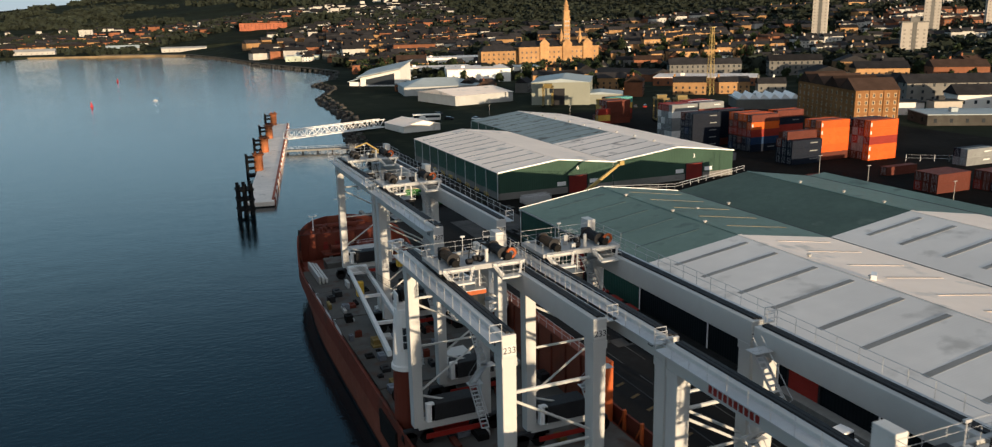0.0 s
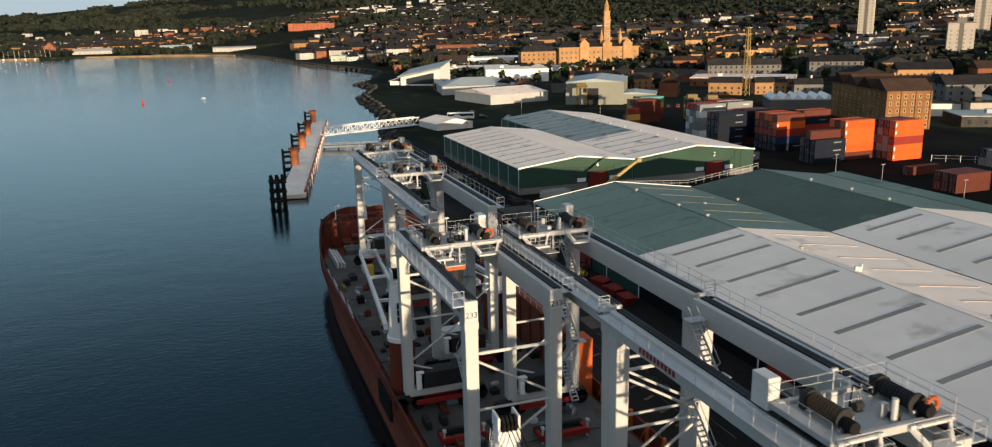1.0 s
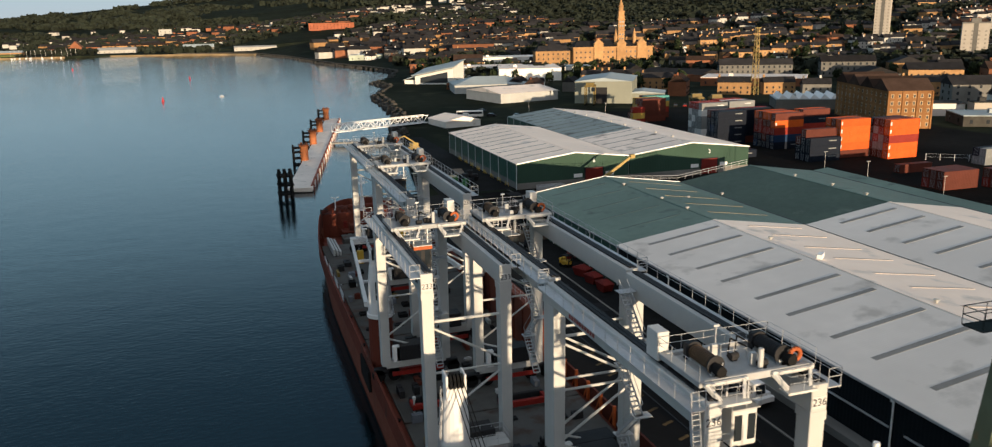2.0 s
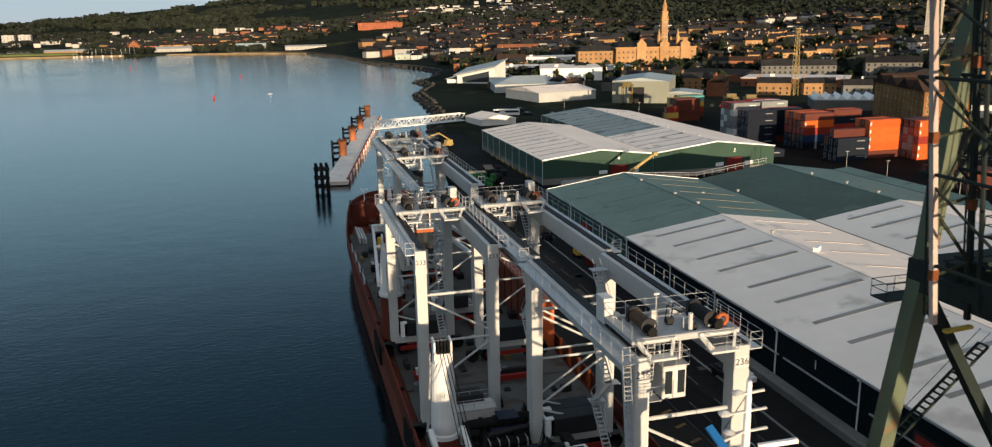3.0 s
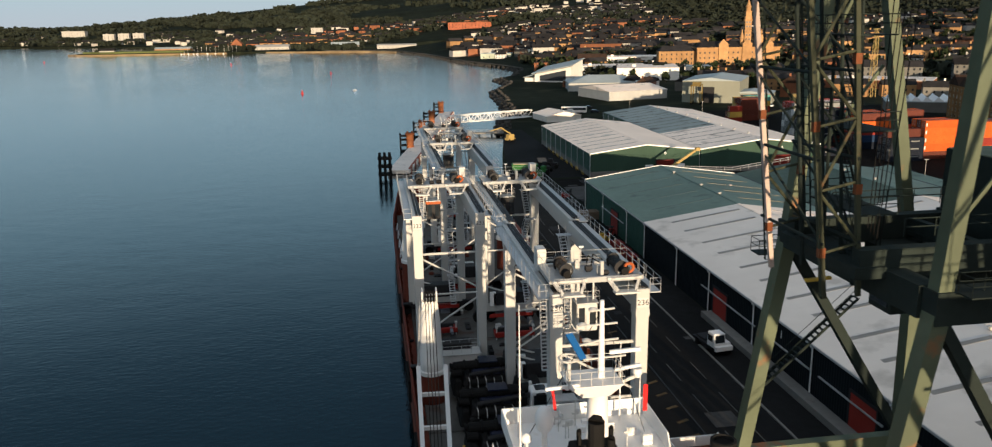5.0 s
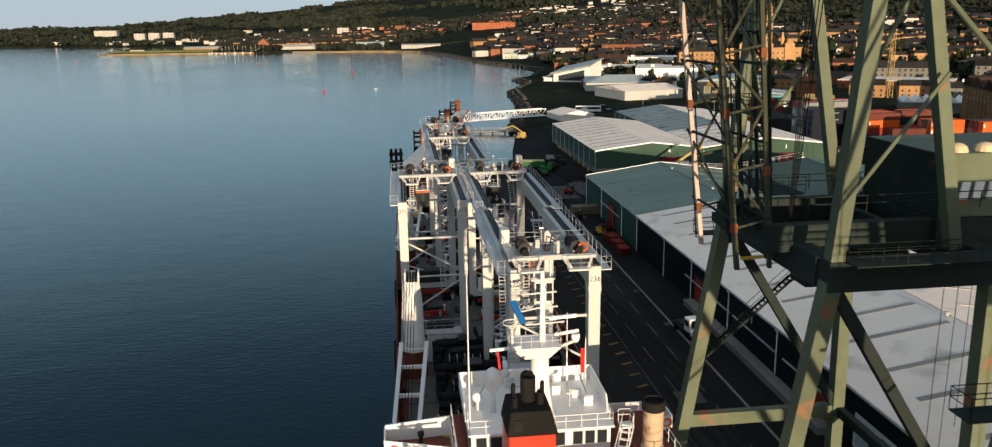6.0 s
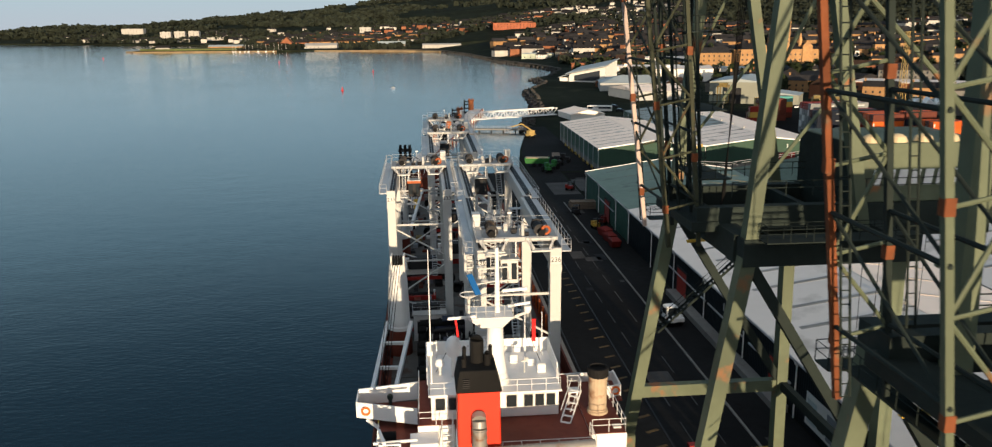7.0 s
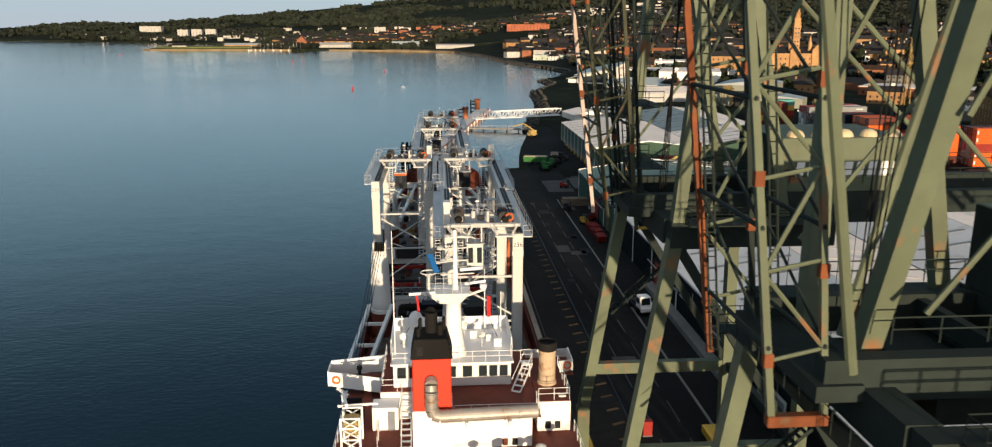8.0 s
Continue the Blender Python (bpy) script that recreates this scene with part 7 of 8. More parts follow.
def terraces(name, mat_wall, label, seed, n_rows, share):
    """Streets of joined tenements that face the low sun, stepping up the slopes behind the port."""
    r_ = random.Random(seed)
    g, roofs, panes, stacks = Geo(), Geo(), Geo(), Geo()
    made = 0
    for tries in range(n_rows * 12):
        if made >= n_rows:
            break
        az = r_.uniform(11, 60)
        r = r_.uniform(520, 1250) if az > 22 else r_.uniform(820, 1350)
        x0, y0 = r * math.sin(radians(az)), r * math.cos(radians(az))
        if x0 < coast(y0) + 70 or wild(x0, y0) or noise.noise(Vector((x0 / 150, y0 / 150, 5))) > 0.32 + share or any((x0 - a) ** 2 + (y0 - b) ** 2 < (q + 16) ** 2 for a, b, q in taken[:21]):
            continue
        made += 1
        a = radians(-22 + r_.uniform(-10, 10) + (az - 30) * 0.25)
        c, s_ = math.cos(a), math.sin(a)
        d, h = r_.uniform(8, 10), r_.choice((5.2, 6.4, 8.2, 9.6))
        u0 = 0.0
        for k in range(r_.randint(2, 6)):
            w = r_.uniform(7, 14)
            hh = h + r_.uniform(-0.8, 0.8)
            cx, cy = x0 + u0 * c, y0 + u0 * s_
            z = land_z(cx, cy) - 0.2

            def P(u, v, q):
                return (x0 + (u0 + u) * c - v * s_, y0 + (u0 + u) * s_ + v * c, z + q)
            g.hexa([P(0, 0, -3), P(w, 0, -3), P(w, d, -3), P(0, d, -3), P(0, 0, hh), P(w, 0, hh), P(w, d, hh), P(0, d, hh)])
            rise = d * r_.uniform(0.28, 0.36)
            roofs.add([P(0, -.3, hh), P(w, -.3, hh), P(w, d + .3, hh), P(0, d + .3, hh), P(0, d / 2, hh + rise), P(w, d / 2, hh + rise)], [(3, 2, 1, 0), (0, 1, 5, 4), (2, 3, 4, 5), (1, 2, 5), (3, 0, 4)])
            stacks.hexa([P(0.2, d / 2 - .5, hh + rise * .5), P(1.3, d / 2 - .5, hh + rise * .5), P(1.3, d / 2 + .5, hh + rise * .5), P(0.2, d / 2 + .5, hh + rise * .5),
                         P(0.2, d / 2 - .5, hh + rise + 1.5), P(1.3, d / 2 - .5, hh + rise + 1.5), P(1.3, d / 2 + .5, hh + rise + 1.5), P(0.2, d / 2 + .5, hh + rise + 1.5)])
            for fl in range(int(hh / 2.8)):
                for q in range(max(2, int(w / 3))):
                    e = w * (q + 0.5) / max(2, int(w / 3))
                    panes.hexa([P(e - .45, -.08, .9 + 2.8 * fl), P(e + .45, -.08, .9 + 2.8 * fl), P(e + .45, .02, .9 + 2.8 * fl), P(e - .45, .02, .9 + 2.8 * fl),
                                P(e - .45, -.08, 2.3 + 2.8 * fl), P(e + .45, -.08, 2.3 + 2.8 * fl), P(e + .45, .02, 2.3 + 2.8 * fl), P(e - .45, .02, 2.3 + 2.8 * fl)])
            u0 += w + (0.02 if r_.random() < 0.8 else r_.uniform(3, 8))
    t = tagged(new(name), label, "houses", kind="stuff")
    for nm, q, m_ in (("walls", g, mat_wall), ("roofs", roofs, SLATE if seed % 2 else TILE), ("panes", panes, PANEGLASS), ("chimney_stacks", stacks, mat_wall)):
        part(nm, q, m_, t)


terraces("sandstone_terraces", SAND, "streets of sandstone tenements with slate roofs", 41, 32, 0.0)
terraces("brick_terraces", BRICK, "streets of red brick terraces with tiled roofs", 42, 26, 0.0)
terraces("white_terraces", GREYWHITE, "streets of white rendered terraces with slate roofs", 43, 34, 0.1)

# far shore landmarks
FARWALL = paint("greyed_far_render", (0.40, 0.39, 0.36), 0.85, var=0.12, big=0.1, fine=0.4)
for nm, lb, x, y, w, d, h, t, r, wm, rm, rise in (
        ("white_hall", "large white shed on the far shore", -157, 1500, 58, 30, 7, 0, "gable", STUCCO, WHITEROOF, 4), ("glass_offices", "pale office building on the far shore", -30, 1512, 50, 22, 8, 0, "gable", GREYREND, ROOFGREY, 5),
        ("white_hall", "long white shed on the far shore", 59, 1400, 66, 24, 8, 0, "gable", STUCCO, WHITEROOF, 2), ("terracotta_block", "long terracotta apartment block on the hillside", 198, 1560, 85, 16, 16, -36, "flat", paint("terracotta", (0.42, 0.14, 0.07), 0.8), TILE, 2),
        ("tower_block", "small pale tower block on the far shore", -103, 1930, 26, 20, 30, 0, "flat", STUCCO, GREYREND, 2), ("brick_kiln", "brick building with pointed roof on the spit", -228, 1570, 26, 24, 8, 0, "front", BRICK, BRICK, 14),
        ("long_warehouse", "low pale warehouse beyond the spit", -470, 2090, 80, 30, 8, 0, "flat", STUCCO, WHITEROOF, 2), ("white_ferry_hall", "white block on the far shore", -790, 2440, 60, 26, 22, 0, "flat", STUCCO, STUCCO, 2),
        ) + (
        ("flats", "row of pale flats on the far shore", -620, 2165, 26, 16, 30, 0, "flat", STUCCO, STUCCO, 2), ("flats", "row of pale flats on the far shore", -585, 2165, 26, 16, 30, 0, "flat", STUCCO, STUCCO, 2), ("flats", "row of pale flats on the far shore", -550, 2165, 26, 16, 30, 0, "flat", STUCCO, STUCCO, 2),
        ("long_terrace", "long tan terrace on the far shore", -130, 1640, 130, 12, 12, 0, "gable", SAND, TILE, 3), ("white_terrace", "white terrace on the far shore", 0, 1650, 60, 12, 9, 0, "gable", STUCCO, TILE, 3),
        ("marina_sheds", "tan sheds beside the marina", -330, 1520, 60, 22, 7, 0, "gable", SAND, ROOFGREY, 3), ("pier_house", "white house at the end of the spit", -430, 1486, 24, 12, 7, 0, "gable", STUCCO, SLATE, 4), ("pale_store", "pale green store by the shore", 160, 950, 36, 24, 8, -15, "flat", paint("pale_green_cladding", (0.42, 0.47, 0.38), 0.6), ROOFGREY, 2),
        ("store", "low tan store by the shore", 150, 1060, 60, 20, 7, -15, "flat", SAND, TERRAROOF, 2), ("offices", "brown arched office block by the shore", 165, 690, 20, 14, 10, -18, "flat", BRICK, SLATE, 2), ("white_gabled_house", "white gabled hotel near the shore", 215, 720, 26, 16, 9, -18, "gable", STUCCO, TILE, 6), ("brick_mill", "red brick mill near the shore", 262, 860, 44, 26, 17, -20, "flat", BRICK, TILE, 2)):
    h *= 0.72
    # white walls and pale roofs of these buildings take the greyer render
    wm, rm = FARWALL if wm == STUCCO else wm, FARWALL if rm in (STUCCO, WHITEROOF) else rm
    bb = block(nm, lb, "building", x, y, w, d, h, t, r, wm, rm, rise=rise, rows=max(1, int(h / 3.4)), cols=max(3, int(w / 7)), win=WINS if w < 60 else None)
for k in range(14):
    x = -300 + 7 * k + rnd.uniform(-2, 2)
    yb = thing("sailing_yacht", "white moored yacht with bare mast", "boat", group="moored yachts", at=(x, 1438 + 6 * (k % 2), SEA_Z), turn=rnd.uniform(-20, 20))
    part("hull", Geo().hexa([(-1, -4, -0.3), (1, -4, -0.3), (0.2, 5, -0.3), (-0.2, 5, -0.3), (-1.4, -4.4, 1.1), (1.4, -4.4, 1.1), (0.2, 5.6, 1.3), (-0.2, 5.6, 1.3)]), WHITE, yb)
    part("mast", Geo().tube((0, 0.5, 1), (0, 0.5, 13), 0.12, 5), WHITE, yb)

# shore edges: rubble and sea wall
def rubble():
    r_ = random.Random(7)
    g = Geo()
    for k in range(900):
        y = r_.uniform(300, 1420)
        x = coast(y) + r_.uniform(-4.5, 2.5)
        s = r_.uniform(0.6, 1.9)
        z = SEA_Z + 0.2 + max(0, (x - coast(y) + 4.5) / 7) * 2.2
        p = [(x + s * r_.uniform(-1, -0.5), y + s * r_.uniform(-1, -0.5), z - s), (x + s * r_.uniform(0.5, 1), y - s * 0.8, z - s), (x + s, y + s * r_.uniform(0.5, 1), z - s), (x - s, y + s * 0.8, z - s)]
        g.hexa(p + [(a * 0.6 + x * 0.4, b * 0.6 + y * 0.4, z + s * r_.uniform(0.2, 0.6)) for a, b, _ in p])
    tagged(part("shore_rubble", g, paint("dark_wet_rock", (0.05, 0.047, 0.042), 0.8, var=0.4, fine=1)), "dark rubble along the shoreline", "rocks", kind="stuff")
    w = Geo()
    for (a, p), (b, q) in zip(COAST[12:19], COAST[13:20]):
        w.beam((p + 1, a, -0.6), (q + 1, b, -0.6), 1.6, 3.2)
    tagged(part("sea_wall", w, paint("dark_stone_wall", (0.09, 0.08, 0.065), 0.85, var=0.3)), "dark stone sea wall along the bay", "wall", kind="structure")


rubble()
SANDBANK = paint("pale_shore_stone", (0.24, 0.18, 0.10), 0.9, var=0.3, big=0.05, fine=0.3, world_space=True)
SPITGRASS = paint("rough_shore_grass", (0.10, 0.12, 0.04), 0.95, var=0.4, big=0.03, fine=0.2, world_space=True)
bank = Geo()
for (a, p), (b, q) in zip(COAST[17:25], COAST[18:26]):
    bank.beam((p - 2, a, SEA_Z + 0.7), (q - 2, b, SEA_Z + 0.7), 7.0, 2.2)
tagged(part("shore_bank", bank, SANDBANK), "pale stone bank along the far shore", "shore", kind="structure")
tagged(part("spit_grass", Geo().slab([(-300, 1468), (-300, 1530), (-455, 1535), (-475, 1505), (-440, 1484)], -1.0, 3.2), SPITGRASS), "rough grass on the low spit", "grass", kind="structure")

# ---- trees ----
LEAF = paint("dark_foliage", (0.028, 0.042, 0.016), 0.8, var=0.45, big=0.35, fine=1.5)
# greyer green than the near trees: distance haze mixed into the leaf colour
LEAF2 = paint("hazed_far_foliage", (0.020, 0.026, 0.017), 0.85, var=0.45, big=0.02, fine=0.15, world_space=True)
BARK = paint("bark", (0.10, 0.075, 0.05), 0.9)


def clump(g, c, s, r_):
    """A small ragged clump of leaves: a few crossed irregular faces."""
    for k in range(3):
        n = Vector((r_.gauss(0, 1), r_.gauss(0, 1), r_.gauss(0, 1))).normalized()
        u = n.orthogonal().normalized() * s
        v = n.cross(u)
        o = Vector(c) + n * s * 0.2 * k
        g.add([o + u * r_.uniform(.6, 1.2), o + v * r_.uniform(.6, 1.2), o - u * r_.uniform(.6, 1.2), o - v * r_.uniform(.6, 1.2)], [(0, 1, 2, 3)])


def tree_model(h, seed):
    r_ = random.Random(seed)
    t = thing("tree", "leafy dark green broadleaf tree", "tree", group="town trees", at=(0, -4000, 0))
    tr = Geo().tube((0, 0, -1), (0, 0, h * 0.5), h * 0.03, 8, h * 0.018)
    for k in range(5):
        a = k * 1.26 + r_.uniform(-.3, .3)
        tr.tube((0, 0, h * (0.28 + 0.04 * k)), (math.cos(a) * h * 0.24, math.sin(a) * h * 0.24, h * (0.55 + 0.06 * k)), h * 0.014, 5, h * 0.006)
    part("trunk", tr, BARK, t)
    g = Geo()
    lobes = [(r_.uniform(-.2, .2) * h, r_.uniform(-.2, .2) * h, h * r_.uniform(.34, .80), h * r_.uniform(.15, .24)) for k in range(9)]
    for k in range(330):
        x, y, z, q = r_.choice(lobes)
        d = Vector((r_.gauss(0, 1), r_.gauss(0, 1), r_.gauss(0, .8))).normalized() * q * r_.uniform(.6, 1.05)
        clump(g, (x + d.x, y + d.y, z + d.z), h * r_.uniform(.04, .08), r_)
    part("crown", g, LEAF, t)
    return t


TREES = [tree_model(9, 1), tree_model(11, 2), tree_model(8, 3)]
rnd = random.Random(5)
n = 0
for tries in range(4000):
    if n >= 300:
        break
    az, r = rnd.uniform(12, 60), rnd.uniform(430, 900)
    x, y = r * math.sin(radians(az)), r * math.cos(radians(az))
    if x < coast(y) + 25 or (x < 330 and y < 420) or (x < 195 and y < 575) or not free(x, y, 4):
        continue
    copy_thing(TREES[n % 3], pose(x, y, land_z(x, y), 0, 0, rnd.uniform(0, 360)))
    n += 1
for x, y in ((182, 566), (186, 558), (194, 556), (172, 532), (200, 548), (186, 530), (240, 545), (246, 540), (252, 548), (238, 556), (270, 600), (262, 610), (300, 620), (315, 630), (330, 625), (290, 628), (345, 618)):
    copy_thing(TREES[n % 3], pose(x, y, land_z(x, y), 0, 0, 37 * n) @ Matrix.Scale(0.75, 4))
    n += 1
for m in TREES:
    for o in list(m.children):
        bpy.data.objects.remove(o)
    bpy.data.objects.remove(m)


def woods():
    r_ = random.Random(9)
    g = Geo()
    n = 0
    while n < 12000:
        az = r_.uniform(-34, 60)
        r = 620 + 2630 * r_.random() ** 1.3
        x, y = r * math.sin(radians(az)), r * math.cos(radians(az))
        if x < coast(y) + 30:
            n += 0.2
            continue
        dens = noise.noise(Vector((x / 260, y / 260, 1))) + 0.4 * noise.noise(Vector((x / 90, y / 90, 2)))
        if dens < -0.05:
            n += 0.1
            continue
        n += 1
        z = land_z(x, y)
        s = r_.uniform(5, 10) * (1 + max(0, r - 1400) / 1600)
        for k in range(5):
            o = Vector((x + r_.uniform(-1, 1) * s * 1.2, y + r_.uniform(-1, 1) * s * 1.2, z + r_.uniform(0.15, 0.75) * min(s, 9)))
            clump(g, o, s * r_.uniform(.35, .6), r_)
    for k in range(9000):
        az = r_.uniform(17, 60)
        r = piece(az, TOWN_EDGE) - 60 + 700 * r_.random() ** 1.2
        x, y = r * math.sin(radians(az)), r * math.cos(radians(az))
        if not wild(x, y) or r > 1900 or noise.noise(Vector((x / 170, y / 60, 4))) < -0.28:
            continue
        s = r_.uniform(5, 9)
        for j in range(4):
            clump(g, Vector((x + r_.uniform(-1, 1) * s, y + r_.uniform(-1, 1) * s, land_z(x, y) + r_.uniform(0.1, 0.8) * s)), s * r_.uniform(.4, .7), r_)
    for k in range(3400):
        az, r = r_.uniform(12, 60), r_.uniform(600, 1400)
        x, y = r * math.sin(radians(az)), r * math.cos(radians(az))
        if x < coast(y) + 60 or noise.noise(Vector((x / 110, y / 110, 8))) < -0.12:
            continue
        s = r_.uniform(3, 6)
        for j in range(4):
            clump(g, Vector((x + r_.uniform(-1, 1) * s, y + r_.uniform(-1, 1) * s, land_z(x, y) + r_.uniform(0.2, 1.0) * s)), s * r_.uniform(.35, .6), r_)
    tagged(part("far_woods", g, LEAF2), "dark woods over the far hillsides", "woods", kind="stuff")


woods()

# ---- container yard ----
CONT_COL = {"orange": (0.52, 0.095, 0.012), "red": (0.24, 0.028, 0.018), "navy": (0.006, 0.010, 0.020), "rust": (0.10, 0.028, 0.018), "grey": (0.20, 0.21, 0.21), "white": (0.66, 0.66, 0.64),
            "blue": (0.014, 0.035, 0.085), "yellow": (0.45, 0.30, 0.06), "teal": (0.10, 0.30, 0.27)}
CMAT = {k: paint("container_" + k, v, 0.55, var=0.12, big=0.3, fine=1.0, stain=tuple(x * 0.6 for x in v), stain_at=0.66, spread=0.12, spec=0.12) for k, v in CONT_COL.items()}


def container_model(colour, length):
    """A shipping container: frame, ribbed side panels, end doors with locking bars, roof."""
    c = thing("shipping_container", colour + " steel shipping container in a stack", "container", group="container stacks", at=(0, -3000, 0))
    L, W, H = length, 2.44, 2.59
    fr = Geo()
    for x in (0, L - 0.16):
        for y in (0, W - 0.16):
            fr.box(x, x + 0.16, y, y + 0.16, 0, H)
    for y in (0, W - 0.16):
        fr.box(0.16, L - 0.16, y, y + 0.14, 0, 0.16).box(0.16, L - 0.16, y, y + 0.12, H - 0.12, H)
    for x in (0, L - 0.14):
        fr.box(x, x + 0.14, 0.16, W - 0.16, 0, 0.16).box(x, x + 0.14, 0.16, W - 0.16, H - 0.12, H)
    part("frame", fr, CMAT[colour], c)
    n = int(L / 0.55)
    for y, s in ((0.06, -1), (W - 0.06, 1)):
        pts = []
        for k in range(n):
            x0 = 0.16 + (L - 0.32) * k / n
            x1 = 0.16 + (L - 0.32) * (k + 1) / n
            m = (x1 - x0) * 0.25
            pts += [(x0, y), (x0 + m, y + s * 0.05), (x1 - m, y + s * 0.05)]
        pts.append((L - 0.16, y))
        e = len(pts)
        part("side_panel", Geo().add([(px, py, 0.16) for px, py in pts] + [(px, py, H - 0.12) for px, py in pts], [(i, i + 1, e + i + 1, e + i) for i in range(e - 1)]), CMAT[colour], c)
    part("roof_panel", Geo().box(0.1, L - 0.1, 0.1, W - 0.1, H - 0.1, H - 0.03), CMAT[colour], c)
    dr = part("door", Geo().box(0.02, 0.08, 0.16, 1.2, 0.16, H - 0.12).box(0.02, 0.08, 1.24, W - 0.16, 0.16, H - 0.12), CMAT[colour], c)
    part("locking_bar", Geo().tube((0.0, 0.55, 0.2), (0.0, 0.55, H - 0.2), 0.03, 5).tube((0.0, 0.95, 0.2), (0.0, 0.95, H - 0.2), 0.03, 5).tube((0.0, 1.5, 0.2), (0.0, 1.5, H - 0.2), 0.03, 5).tube((0.0, 1.9, 0.2), (0.0, 1.9, H - 0.2), 0.03, 5), STEEL, dr)
    part("end_panel", Geo().box(L - 0.1, L - 0.03, 0.16, W - 0.16, 0.16, H - 0.12), CMAT[colour], c)
    if colour in ("grey", "navy", "white", "orange"):
        part("lettering_bar", Geo().box(L * 0.6, L * 0.85, -0.01, 0.004, 1.3, 1.65) if colour != "orange" else Geo().box(0.25, 0.75, -0.01, 0.004, 0.7, 1.9), CMAT["grey"] if colour == "navy" else CMAT["white"], c, "pale lettering shape")
    return c


CM = {}
def stack(x, y, rows, length=12.19, turn=0.0):
    """rows: tiers of each row from the front, bottom to top, one letter a container."""
    key = {"o": "orange", "r": "red", "n": "navy", "b": "rust", "g": "grey", "w": "white", "u": "blue", "y": "yellow", "t": "teal"}
    m0 = pose(x, y, 0.06, 0, 0, turn)
    for i, tiers in enumerate(rows):
        for k, ch in enumerate(tiers):
            if (ch, length) not in CM:
                CM[(ch, length)] = container_model(key[ch], length)
            copy_thing(CM[(ch, length)], m0 @ pose(rnd.uniform(-0.05, 0.05), i * 2.25, k * 2.335) @ Matrix.Scale(0.9, 4))


stack(190.0, 189.5, ["ooroo", "bggrb", "bgrgb", "brgbn"])
stack(178.2, 196.5, ["boooo", "nbrrb", "bnrbo"])
stack(166.0, 194.5, ["nnn", "nnnb", "nnb"])
stack(171.2, 218.5, ["nurob", "nnrbo", "nbrbo", "nnrrb", "unrbo"])
stack(158.4, 231.5, ["nnnnn", "nnunn", "nnnnb"])
stack(171, 235.5, ["bnnnn", "nbnnr"])
stack(168.0, 257.0, ["wggwg", "wgggr", "ggwgr", "gwgwr"])
stack(180.6, 258.5, ["gbgbg", "bgrgb", "wbgrw"])
stack(180.5, 266.5, ["bgwor", "grwor"])
stack(168.5, 303.0, ["bbbb", "rbrb", "bryb", "bbyy"])
stack(176, 313.5, ["bryt", "brbt", "brrb"])
stack(160.5, 296, ["ryr", "rb"], 6.06)
stack(186, 224, ["nbrnb", "bnrbo"])
stack(168.2, 148.0, ["bb", "bb", "rb"])
stack(181.5, 140.0, ["bb", "nb", "bb", "rb"])
stack(206, 170.0, ["gg", "gn"])
stack(150.4, 168.0, ["n", "b"], 6.06)
stack(147, 209, ["n", "b", "n"], 12.19)
stack(176, 170, ["b"])
for m in CM.values():
    for o in list(m.children_recursive):
        bpy.data.objects.remove(o)
    bpy.data.objects.remove(m)


def straddle(x, y, turn, mat_, label):
    s = thing("straddle_carrier", label, "carrier", group="straddle carriers", at=(x, y, 0.05), turn=turn)
    for sx in (-2.2, 2.2):
        part("side_frame", Geo().box(sx - 0.3, sx + 0.3, -4, 4, 0.9, 1.6).beam((sx, -3.5, 1.5), (sx, -3.5, 9.5), 0.5, 0.5).beam((sx, 3.5, 1.5), (sx, 3.5, 9.5), 0.5, 0.5).box(sx - 0.35, sx + 0.35, -4.2, 4.2, 9.2, 9.9), mat_, s)
        for k in range(4):
            part("wheel", Geo().tube((sx - 0.3, -3.3 + 2.2 * k, 0.6), (sx + 0.3, -3.3 + 2.2 * k, 0.6), 0.6, 12), BLACK, s)
    part("top_frame", Geo().box(-2.5, 2.5, -4.2, -3.3, 9.3, 10).box(-2.5, 2.5, 3.3, 4.2, 9.3, 10).box(-2, 2, -1.5, 1.5, 9.6, 11.2), mat_, s)
    part("cab", Geo().box(1.2, 2.9, -5.4, -4.2, 7.2, 9.2), GLASS, s, bevel=0.1)
    return s


straddle(191, 298, -20, BRASSY, "yellow straddle carrier beside stacked containers")
straddle(196, 291, -20, BRASSY, "yellow straddle carrier beside stacked containers")
straddle(178, 376, -31, BRASSY, "ochre straddle carrier by the grey shed")
lm = thing("lighting_mast", "tall ochre lattice mast in the yard", "mast", at=(279.6, 383, 0))
g = Geo()
for sx, sy in ((-1, -1), (1, -1), (1, 1), (-1, 1)):
    g.beam((sx * 1.5, sy * 1.5, 0), (sx * 0.7, sy * 0.7, 36), 0.22, 0.22)
part("mast_leg", g, OCHRE, lm)
g = Geo()
for k in range(14):
    z0, z1 = 2.5 * k, 2.5 * k + 2.5
    a, b = 1.5 - 0.8 * z0 / 36, 1.5 - 0.8 * z1 / 36
    for (p, q), (r, t) in (((-1, -1), (1, -1)), ((1, -1), (1, 1)), ((1, 1), (-1, 1)), ((-1, 1), (-1, -1))):
        g.beam((p * a, q * a, z0), (r * b, t * b, z1), 0.1, 0.1)
part("mast_lacing", g, OCHRE, lm)
part("lamp_ring", Geo().lathe((0, 0, 35.5), [(1.8, 0), (1.8, 0.4)], 10), OCHRE, lm)
